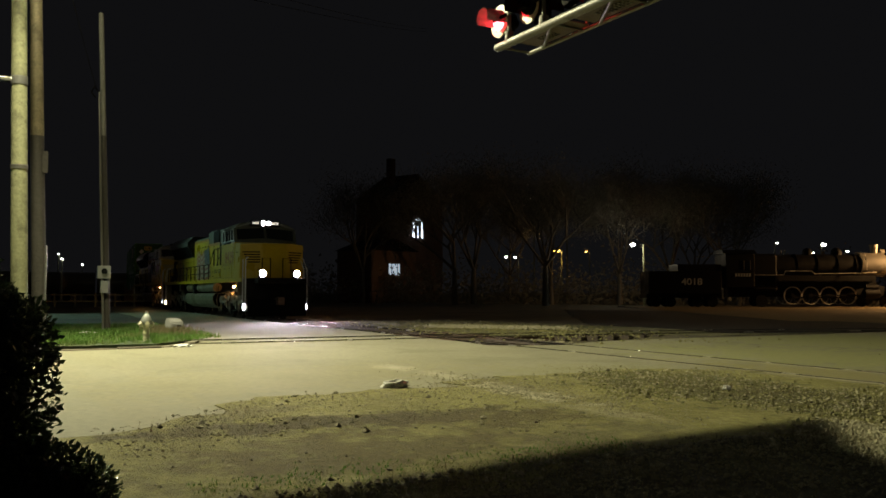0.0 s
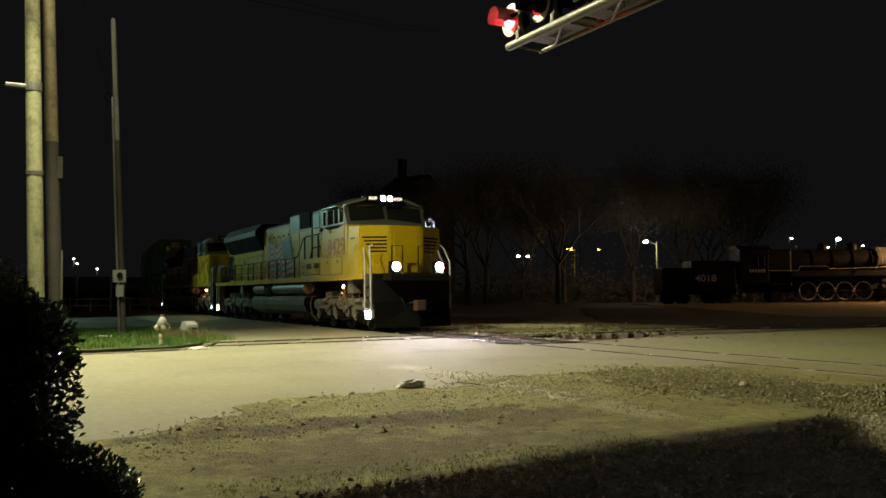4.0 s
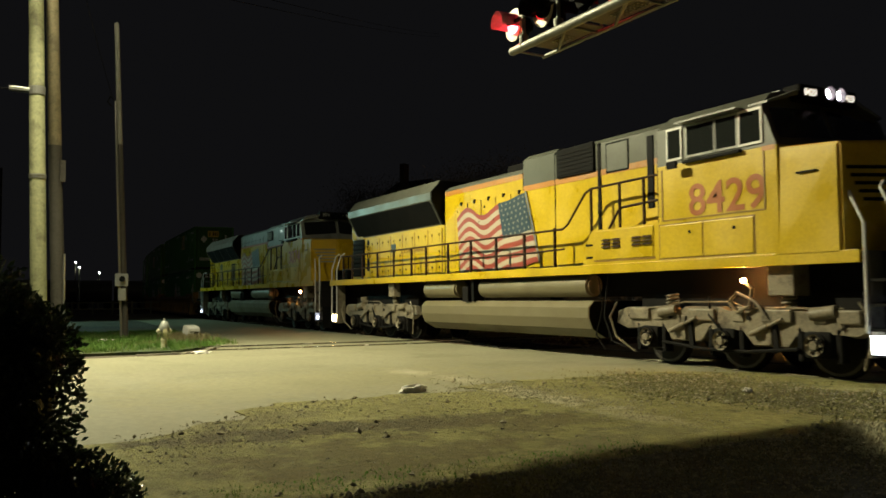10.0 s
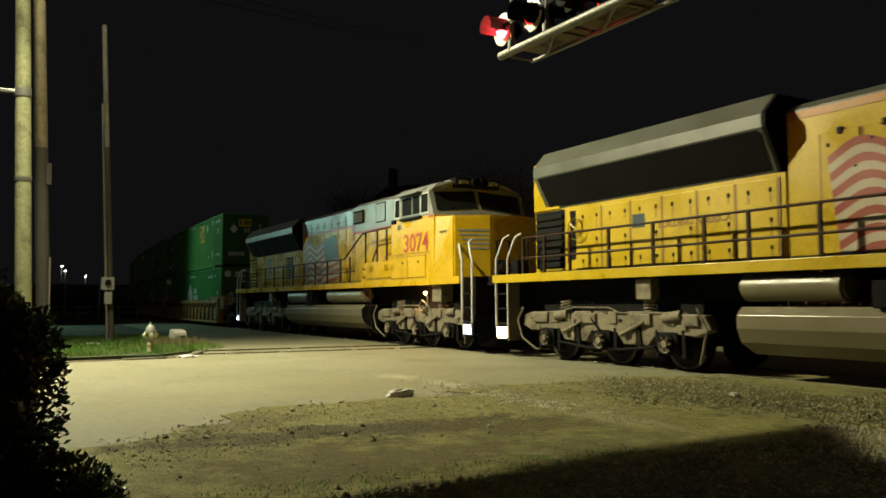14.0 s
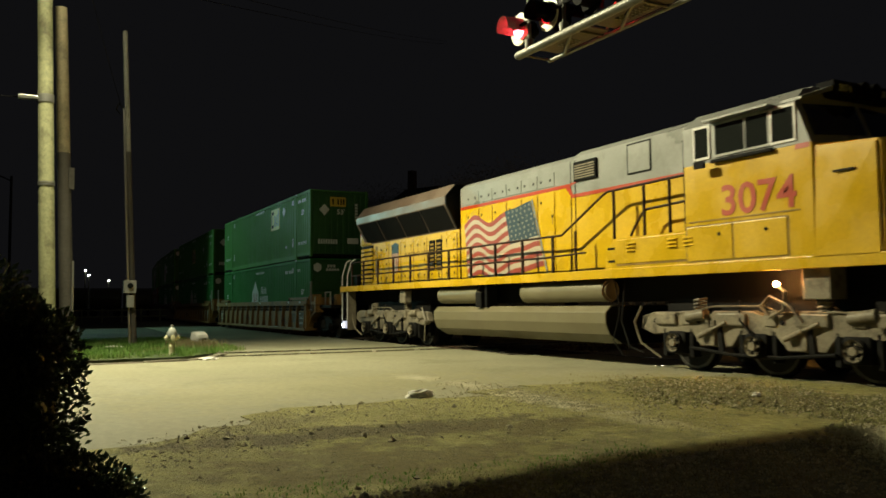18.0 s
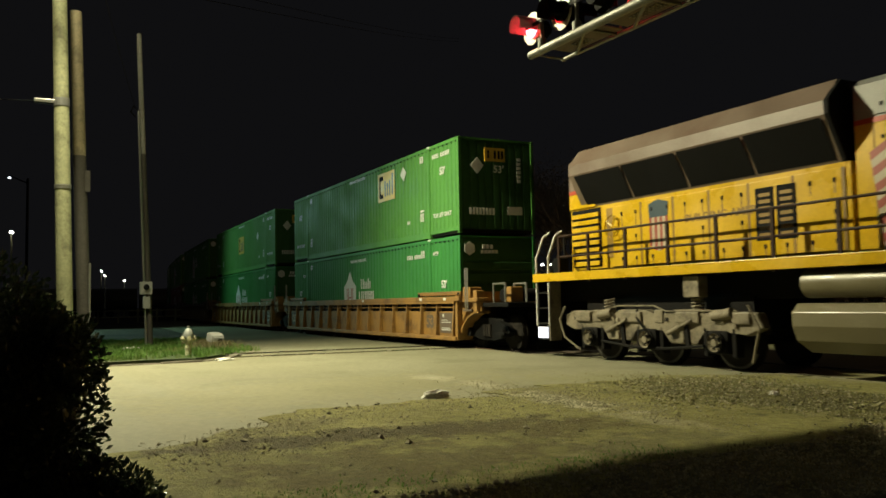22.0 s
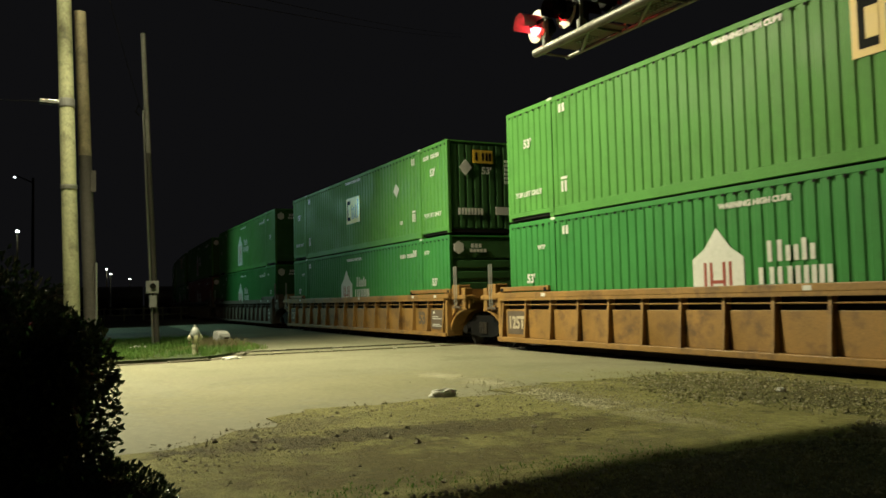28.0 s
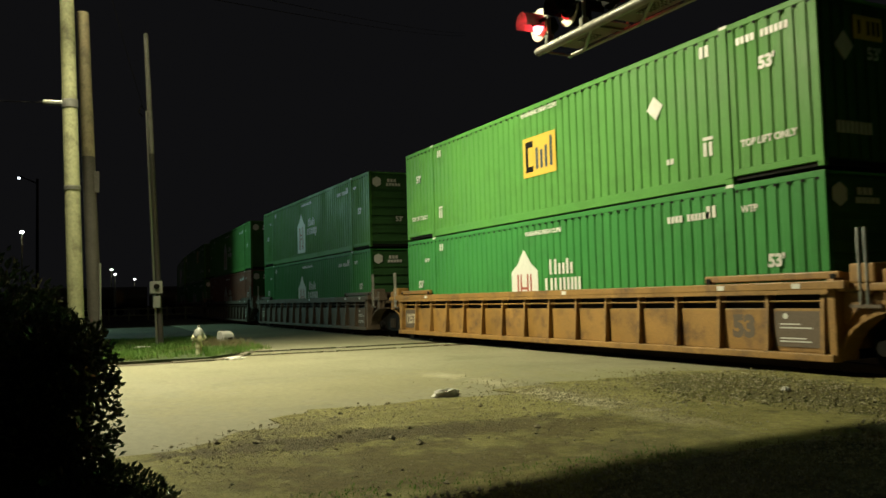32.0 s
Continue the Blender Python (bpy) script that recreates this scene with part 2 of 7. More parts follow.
M["smokebox"] = mat("graphite_smokebox", (0.192, 0.1792, 0.16), 0.5, 0.3, bump=0.1)
# grey for the lit signal's black hood, lightened to show the red glow
M["visor"] = mat("lightened_signal_hood", (0.1, 0.1, 0.1), 0.5, bump=0.02)
M["plastic"] = mat("grey_plastic", (0.288, 0.2944, 0.2816), 0.5, var=0.08, bump=0.02)
M["rag"] = mat("white_crumpled_rag", (0.576, 0.576, 0.544), 0.85, var=0.15, bump=0.4)
M["oldgalv"] = mat("dull_galvanised_steel", (0.1664, 0.1664, 0.1408), 0.5, 0.4, var=0.25, bump=0.08, dirt=(0.0768, 0.0704, 0.0576), dirt_amount=0.6)
M["windowblue"] = glow("dim_bluish_window_glow", (0.7, 0.85, 1.0), 0.5)


def thin(m, amount):
    """Lets light through a thin leaf or blade."""
    nt = m.node_tree
    p, o = nt.nodes["Principled BSDF"], nt.nodes["Material Output"]
    tr, mix = nt.nodes.new("ShaderNodeBsdfTranslucent"), nt.nodes.new("ShaderNodeMixShader")
    nt.links.new(p.inputs["Base Color"].links[0].from_socket, tr.inputs["Color"])
    mix.inputs[0].default_value = amount
    nt.links.new(p.outputs[0], mix.inputs[1])
    nt.links.new(tr.outputs[0], mix.inputs[2])
    nt.links.new(mix.outputs[0], o.inputs["Surface"])


thin(M["leaf"], 0.3)
thin(M["treeleaf"], 0.3)
glass = bpy.data.materials.new("dark_window_glass")
glass.use_nodes = True
gp = glass.node_tree.nodes["Principled BSDF"]
gp.inputs["Base Color"].default_value = (0.012, 0.014, 0.013, 1)
gp.inputs["Roughness"].default_value = 0.06
M["glass"] = glass
M["headlight"] = glow("headlight_glow", (1.0, 0.86, 0.95), 2812)
M["headlamp"] = glow("upper_headlight_glow", (1.0, 0.86, 0.95), 90)
M["steplight"] = glow("step_light_glow", (0.85, 0.92, 1.0), 16)
M["amber"] = glow("warm_truck_light_glow", (1.0, 0.42, 0.1), 1700)
M["warmstep"] = glow("warm_step_light_glow", (1.0, 0.72, 0.36), 14)
M["redsignal"] = glow("red_signal_glow", (1.0, 0.02, 0.03), 1.2)
M["redaway"] = glow("red_signal_far_glow", (1.0, 0.03, 0.02), 45)
M["redcore"] = glow("red_signal_core_glow", (1.0, 0.03, 0.04), 55)
M["farwhite"] = glow("far_lamp_white_glow", (1.0, 1.0, 0.92), 14)
M["faramber"] = glow("far_lamp_sodium_glow", (1.0, 0.55, 0.1), 14)
M["farblue"] = glow("far_lamp_blue_glow", (0.8, 0.9, 1.0), 4)
M["boardglow"] = glow("number_board_glow", (1.0, 0.9, 0.75), 1.2)


# ---- mesh helpers ----
def box(bm, x0, x1, y0, y1, z0, z1, bevel=0.0):
    g = bmesh.ops.create_cube(bm, size=1)["verts"]
    for v in g:
        v.co = Vector((x0 + (v.co.x + 0.5) * (x1 - x0), y0 + (v.co.y + 0.5) * (y1 - y0), z0 + (v.co.z + 0.5) * (z1 - z0)))
    if bevel:
        es = {e for v in g for e in v.link_edges}
        bmesh.ops.bevel(bm, geom=list(es), offset=bevel, segments=2, affect="EDGES", profile=0.5)
    return bm


def prism(bm, pts, lo, hi, axis="y"):
    """An outline of (x, z) drawn from y = lo to hi (axis y), of (y, z) along x, or of (x, y) along z."""
    put = {"y": lambda a, b, c: (a, c, b), "x": lambda a, b, c: (c, a, b), "z": lambda a, b, c: (a, b, c)}[axis]
    one, two = [[bm.verts.new(put(a, b, c)) for a, b in pts] for c in (lo, hi)]
    bm.faces.new(one)
    bm.faces.new(two)
    for i in range(len(pts)):
        j = (i + 1) % len(pts)
        bm.faces.new((one[i], one[j], two[j], two[i]))
    return bm


def tube(bm, a, b, r, seg=10, r2=None):
    a, b = Vector(a), Vector(b)
    d = b - a
    q = Vector((0, 0, 1)).rotation_difference(d.normalized()).to_matrix().to_4x4()
    bmesh.ops.create_cone(bm, cap_ends=True, segments=seg, radius1=r, radius2=r if r2 is None else r2, depth=d.length,
                          matrix=Matrix.Translation((a + b) / 2) @ q)
    return bm


def pipe(bm, pts, r, seg=8):
    """A bent round bar through points, as one swept skin."""
    pts = [Vector(p) for p in pts]
    side = None
    rings = []
    for i, p in enumerate(pts):
        d = (pts[min(i + 1, len(pts) - 1)] - pts[max(i - 1, 0)]).normalized()
        side = d.orthogonal().normalized() if side is None else (side - d * side.dot(d)).normalized()
        up = d.cross(side)
        grow = 1.0
        if 0 < i < len(pts) - 1:
            c = (pts[i + 1] - p).normalized().dot((p - pts[i - 1]).normalized())
            grow = min(1.6, 1 / max(0.4, math.sqrt(max(0.0, (1 + c) / 2))))
        rings.append([bm.verts.new(p + (side * math.cos(2 * math.pi * k / seg) + up * math.sin(2 * math.pi * k / seg)) * r * grow) for k in range(seg)])
    for a, b in zip(rings, rings[1:]):
        for k in range(seg):
            bm.faces.new((a[k], a[(k + 1) % seg], b[(k + 1) % seg], b[k]))
    bm.faces.new(rings[0])
    bm.faces.new(rings[-1])
    return bm


def quad(bm, *pts):
    bm.faces.new([bm.verts.new(p) for p in pts])
    return bm


def thing(name, label, category, m=None, group="", kind=""):
    ob = new(name)
    ob.empty_display_size = 0.2
    if m is not None:
        ob.matrix_basis = m
    return tagged(ob, label, category, group, kind)


def part(name, bm, material, parent=None, label="", smooth=False, kind=""):
    bmesh.ops.recalc_face_normals(bm, faces=bm.faces)
    me = bpy.data.meshes.new(name)
    bm.to_mesh(me)
    bm.free()
    me.materials.append(M[material] if isinstance(material, str) else material)
    if smooth:
        me.shade_smooth()
        me.set_sharp_from_angle(angle=radians(40))
    ob = new(name, me)
    ob.parent = parent
    return tagged(ob, label, kind=kind)


def B():
    return bmesh.new()


def boxed(name, material, parent, *lim, bevel=0.0, label=""):
    return part(name, box(B(), *lim, bevel), material, parent, label)


def lettering(name, text, size, material, parent, m, bold=0.0, stretch=1.0, label=""):
    """Words in the built-in font as a thin mesh on a surface."""
    cu = bpy.data.curves.new(name, "FONT")
    cu.body, cu.size, cu.align_x, cu.align_y, cu.offset, cu.extrude = text, size, "CENTER", "CENTER", bold, 0.002
    tmp = bpy.data.objects.new(name, cu)
    me = bpy.data.meshes.new_from_object(tmp)
    bpy.data.objects.remove(tmp)
    me.materials.clear()
    me.materials.append(M[material])
    me.transform(m @ Matrix.Diagonal((stretch, 1, 1, 1)))
    ob = new(name, me)
    ob.parent = parent
    return tagged(ob, label)


SIDE = pose(0, 0, 0, 90, 0, 0)     # a surface that faces -y: letters run along +x, up is +z
FRONT = pose(0, 0, 0, 90, 0, 90)   # a surface that faces +x


# ---- the line ----
BEND, BEND_X, GRADE = 0.000897, -32.4, -0.00131


def line_y(x):
    return BEND * min(x - BEND_X, 0) ** 2


def ground_z(x):
    return GRADE * (min(x, 4.0) + 11.54) if x > -140 else GRADE * -128.46


def on_line(x, half):
    """The pose of a vehicle whose middle is x along the line, on two trucks half apart from it."""
    a, b = Vector((x - half, line_y(x - half), ground_z(x - half))), Vector((x + half, line_y(x + half), ground_z(x + half)))
    d = b - a
    return Matrix.Translation((a + b) / 2) @ pose(0, 0, 0, 0, 0, math.degrees(math.atan2(d.y, d.x)))


MOVING = []  # thing, its place on the train, half its truck spacing
ROLLING = []  # wheelsets


def rides(ob, u, half, lift=0.0):
    MOVING.append((ob, u, half, lift))
    return ob

# ---- ground ----
def zoned(name, base, second, third, scale_a, scale_b, bump, rough=0.9, stains=(), speckle=0.28):
    """A ground surface of three mingled earths, with speckle and relief."""
    m = bpy.data.materials.new(name)
    m.use_nodes = True
    nt = m.node_tree
    n, l = nt.nodes, nt.links
    p = n["Principled BSDF"]
    p.inputs["Roughness"].default_value = rough
    p.inputs["Specular IOR Level"].default_value = 0.25
    co = n.new("ShaderNodeTexCoord")
    noises = []
    for sc, detail in ((scale_a, 6), (scale_b, 8), (9.0, 5), (55.0, 3), (2.6, 7)):
        t = n.new("ShaderNodeTexNoise")
        t.inputs["Scale"].default_value, t.inputs["Detail"].default_value, t.inputs["Roughness"].default_value = sc, detail, 0.6
        l.new(co.outputs["Object"], t.inputs["Vector"])
        noises.append(t)
    out = None
    for t, col, lo, hi, amount in ((noises[0], second, 0.42, 0.62, 0.85), (noises[1], third, 0.52, 0.68, 0.7)):
        cut = n.new("ShaderNodeMapRange")
        cut.inputs["From Min"].default_value, cut.inputs["From Max"].default_value, cut.inputs["To Max"].default_value = lo, hi, amount
        l.new(t.outputs["Fac"], cut.inputs["Value"])
        mix = n.new("ShaderNodeMix")
        mix.data_type = "RGBA"
        mix.inputs[6].default_value, mix.inputs[7].default_value = (*base, 1), (*col, 1)
        if out:
            l.new(out, mix.inputs[6])
        l.new(cut.outputs["Result"], mix.inputs["Factor"])
        out = mix.outputs[2]
    for cx, cy, rx, ry, turn, col, amount in stains:  # worn or damp patches with ragged edges
        mp = n.new("ShaderNodeMapping")
        mp.vector_type = "TEXTURE"
        mp.inputs["Location"].default_value = (cx, cy, 0)
        mp.inputs["Rotation"].default_value = (0, 0, radians(turn))
        mp.inputs["Scale"].default_value = (rx, ry, 1000)
        l.new(co.outputs["Object"], mp.inputs["Vector"])
        ln = n.new("ShaderNodeVectorMath")
        ln.operation = "LENGTH"
        l.new(mp.outputs["Vector"], ln.inputs[0])
        ragged = n.new("ShaderNodeMath")
        ragged.operation = "MULTIPLY_ADD"
        ragged.inputs[1].default_value = 3.4
        l.new(noises[4].outputs["Fac"], ragged.inputs[0])
        l.new(ln.outputs["Value"], ragged.inputs[2])
        cut = n.new("ShaderNodeMapRange")
        cut.interpolation_type = "SMOOTHSTEP"
        cut.inputs["From Min"].default_value, cut.inputs["From Max"].default_value = 2.85, 2.1
        cut.inputs["To Max"].default_value = amount
        l.new(ragged.outputs[0], cut.inputs["Value"])
        mix = n.new("ShaderNodeMix")
        mix.data_type = "RGBA"
        mix.inputs[7].default_value = (*col, 1)
        l.new(out, mix.inputs[6])
        l.new(cut.outputs["Result"], mix.inputs["Factor"])
        out = mix.outputs[2]
    sp = n.new("ShaderNodeMapRange")
    sp.inputs["From Min"].default_value, sp.inputs["From Max"].default_value = 0.3, 0.7
    sp.inputs["To Min"].default_value, sp.inputs["To Max"].default_value = 1 - speckle, 1 + speckle
    add = n.new("ShaderNodeMath")
    add.operation = "ADD"
    l.new(noises[2].outputs["Fac"], add.inputs[0])
    l.new(noises[3].outputs["Fac"], add.inputs[1])
    half = n.new("ShaderNodeMath")
    half.operation = "MULTIPLY"
    half.inputs[1].default_value = 0.5
    l.new(add.outputs[0], half.inputs[0])
    l.new(half.outputs[0], sp.inputs["Value"])
    mul = n.new("ShaderNodeMix")
    mul.data_type, mul.blend_type = "RGBA", "MULTIPLY"
    mul.inputs["Factor"].default_value = 1
    l.new(out, mul.inputs[6])
    l.new(sp.outputs["Result"], mul.inputs[7])
    l.new(mul.outputs[2], p.inputs["Base Color"])
    b = n.new("ShaderNodeBump")
    b.inputs["Strength"].default_value, b.inputs["Distance"].default_value = bump, 0.03
    l.new(add.outputs[0], b.inputs["Height"])
    l.new(b.outputs["Normal"], p.inputs["Normal"])
    return m


M["earth"] = zoned("trodden_earth_ground", (0.064, 0.0576, 0.0416), (0.1024, 0.0896, 0.0576), (0.0384, 0.0352, 0.0288), 0.25, 0.9, 0.5)
M["road"] = zoned("dusty_worn_asphalt", (0.168, 0.161, 0.105), (0.207, 0.2, 0.138), (0.126, 0.122, 0.075), 0.2, 0.7, 0.12, 0.8,
                  ((-13.1, -6.0, 0.7, 0.35, 0, (0.352, 0.3328, 0.256), 0.7), (-11.6, -5.9, 0.9, 0.3, 0, (0.3328, 0.3136, 0.2304), 0.6), (-15.2, -9.0, 2.2, 0.6, 80, (0.1792, 0.1664, 0.1152), 0.5), (-12.3, -8.3, 2.0, 4.2, 14, (0.192, 0.1792, 0.096), 0.5), (-11.0, -3.2, 1.4, 2.2, -15, (0.1728, 0.1664, 0.0832), 0.6),
                   (-10.0, 3.2, 6.5, 3.0, 10, (0.205, 0.208, 0.085), 0.85), (-13.5, 9.5, 6.0, 5.0, 30, (0.2, 0.205, 0.085), 0.9), (-8.0, -0.2, 4.0, 1.2, 0, (0.19, 0.172, 0.072), 0.8)))
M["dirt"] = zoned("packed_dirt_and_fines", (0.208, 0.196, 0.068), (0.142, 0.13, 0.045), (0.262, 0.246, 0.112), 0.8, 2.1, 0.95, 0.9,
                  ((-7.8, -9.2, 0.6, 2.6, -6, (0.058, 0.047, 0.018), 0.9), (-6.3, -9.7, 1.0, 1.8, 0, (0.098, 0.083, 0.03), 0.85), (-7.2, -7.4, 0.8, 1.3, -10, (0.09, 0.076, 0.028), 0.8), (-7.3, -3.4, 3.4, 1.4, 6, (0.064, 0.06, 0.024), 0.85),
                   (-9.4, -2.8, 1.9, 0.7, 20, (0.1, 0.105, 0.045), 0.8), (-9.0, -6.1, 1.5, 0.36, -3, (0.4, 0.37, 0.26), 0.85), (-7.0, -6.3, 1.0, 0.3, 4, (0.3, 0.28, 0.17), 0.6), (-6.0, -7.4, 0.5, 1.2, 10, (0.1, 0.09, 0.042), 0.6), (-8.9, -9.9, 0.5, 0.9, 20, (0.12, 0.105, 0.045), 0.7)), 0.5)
M["lawn"] = zoned("thin_lawn_soil", (0.0768, 0.0704, 0.048), (0.128, 0.1184, 0.0768), (0.0384, 0.0371, 0.0256), 1.6, 2.4, 0.9)


def sheet(name, outline, lift, material, step=0.0, rough_edge=0.0, kind="structure", label="", category="", floor=True):
    """A sheet over the ground: an outline of (x, y), cut into short edges and laid on the ground's slope."""
    pts = []
    for i, (ax, ay) in enumerate(outline):
        bx, by = outline[(i + 1) % len(outline)]
        n = max(1, int(math.hypot(bx - ax, by - ay) / step)) if step else 1
        for k in range(n):
            f = k / n
            w = rough_edge * noise.noise(Vector((ax + (bx - ax) * f, ay + (by - ay) * f, lift * 40)) * 1.7) if rough_edge else 0
            pts.append((ax + (bx - ax) * f + w, ay + (by - ay) * f + w))
    bm = B()
    top = [bm.verts.new((x, y, ground_z(x) + lift)) for x, y in pts]
    low = [bm.verts.new((x, y, ground_z(x) - 0.3)) for x, y in pts]
    bm.faces.new(top)
    for i in range(len(pts)):
        j = (i + 1) % len(pts)
        bm.faces.new((top[i], low[i], low[j], top[j]))
    bmesh.ops.triangulate(bm, faces=[f for f in bm.faces if len(f.verts) > 4])
    ob = part(name, bm, material)
    return tagged(ob, label, category, kind=kind)


bm = B()
xs = [-1500, -400, -140, -100, -60, -40, -28, -24, -20.4, -19.4, -18.2, -16.0, -10, 4, 60, 400, 1500]
ys = [-1500, -400, -60, -20, -2.5, -1.5, -0.6, 0.6, 1.6, 3.0, 5.0, 7.0, 20, 60, 200, 600, 1500]


def hollow(x, y):
    """How deep the ground lies under the rails and in the gap beside the crossing."""
    return 0.16 if -20.5 < x < -18 and -1.0 < y < 5.5 else 0.09 if -30 < x < -16 and -2.0 < y < 1.7 else 0.02


grid = [[bm.verts.new((x, y, ground_z(x) - hollow(x, y))) for y in ys] for x in xs]
for i in range(len(xs) - 1):
    for j in range(len(ys) - 1):
        bm.faces.new((grid[i][j], grid[i + 1][j], grid[i + 1][j + 1], grid[i][j + 1]))
tagged(part("ground", bm, "earth"), "dark trodden earth reaching to the horizon", "ground", kind="structure")

ROAD = [(-20.2, -40), (-20.2, -8.7), (-21.2, -7.75), (-25.5, -6.8), (-38, -5.6), (-75, -3.5), (-75, 0.8), (-55, -0.55), (-42, -0.95), (-32, -1.02), (-22.6, -1.02), (-19.6, -0.98), (-17.3, -1.2), (-16.6, 0.6), (-17.3, 2.1), (-17.6, 4.5), (-17.2, 8.0), (-17.0, 15.0), (-14.0, 25), (0, 48), (40, 90), (40, -2.2), (-6.4, -1.5), (-9.0, -3.2), (-9.3, -5.6), (-8.8, -7.4), (-8.0, -9.6), (-6.5, -12), (-6.0, -40)]
sheet("road", ROAD, 0.0, "road", 0.8, 0.12, label="worn dusty pale asphalt road over the crossing", category="road")
SHOULDER = [(-6.6, -13.0), (-7.3, -12.2), (-8.25, -11.45), (-8.8, -10.7), (-9.7, -9.6), (-10.1, -8.6), (-10.25, -7.5), (-10.6, -5.6), (-10.85, -2.7), (-9.9, -1.1)]
DIRT = SHOULDER + [(-6.8, -1.3), (30, -2.1), (30, -7.0), (-3.0, -6.0), (-4.4, -7.0), (-4.4, -8.1), (-3.8, -9.5), (-4.2, -11.4), (-4.4, -40), (-6.3, -40)]
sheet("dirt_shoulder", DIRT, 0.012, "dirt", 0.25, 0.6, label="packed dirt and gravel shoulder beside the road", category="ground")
LAWN = [(30, -5.7), (-3.9, -4.8), (-5.2, -6.2), (-5.2, -8.1), (-4.5, -9.4), (-5.0, -11.4), (-5.2, -40), (30, -40)]
sheet("lawn", LAWN, 0.018, "lawn", 0.5, 0.12, label="thin shaded yard grass on dark soil", category="lawn")
VERGE = [(-20.35, -40), (-20.35, -8.8), (-21.3, -7.9), (-25.5, -7.0), (-29.5, -7.4), (-32.5, -10), (-32.5, -40)]
sheet("grass_verge", VERGE, 0.09, "grass", 0.5, 0.15, label="green grass verge behind the low kerb", category="verge")

# Middles of the vehicles along the train when it has rolled to 0
U_LEAD, U_TRAIL, U_STACK = 49.7 - 0.34, 26.34, 3.04
POLE_A0, POLE_A1 = (-22.9, -11.5, 0.0), (-22.85, -11.83, 12.8)
POLE_B0, POLE_B1 = (-25.0, -10.92, 0.0), (-24.95, -11.26, 9.75)
POLE_M0, POLE_M1 = (-27.67, -8.83, 0.0), (-27.67, -9.24, 10.2)
GANTRY, GANTRY_TURN = (-10.42, -5.52, 5.13), 0.5

# ---- locomotives ----
def wheelset(parent, x, radius, name="wheelset", gauge=0.72, tread="tread"):
    """Two flanged wheels on an axle, which roll."""
    bm = B()
    tube(bm, (0, -1.0, 0), (0, 1.0, 0), 0.09, 10)
    for s in (-1, 1):
        tube(bm, (0, s * gauge, 0), (0, s * (gauge + 0.13), 0), radius, 28)
        tube(bm, (0, s * (gauge - 0.03), 0), (0, s * gauge, 0), radius + 0.028, 28)
        tube(bm, (0, s * (gauge + 0.12), 0), (0, s * (gauge + 0.17), 0), 0.14, 12)
        for k in range(4):
            a = k * math.pi / 2
            tube(bm, (0.3 * math.cos(a), s * (gauge + 0.12), 0.3 * math.sin(a)), (0.3 * math.cos(a), s * (gauge + 0.14), 0.3 * math.sin(a)), 0.05, 8)
    w = part(name, bm, "wheel", parent)
    for s in (-1, 1):
        rim = B()
        bmesh.ops.create_cone(rim, cap_ends=False, segments=28, radius1=radius - 0.07, radius2=radius - 0.012, depth=0.006, matrix=Matrix.Translation((0, s * (gauge + 0.132), 0)) @ pose(0, 0, 0, 90 * s))
        part("wheel_rim", rim, tread, w)
    ROLLING.append((w, (x, 0, radius), radius))
    return w


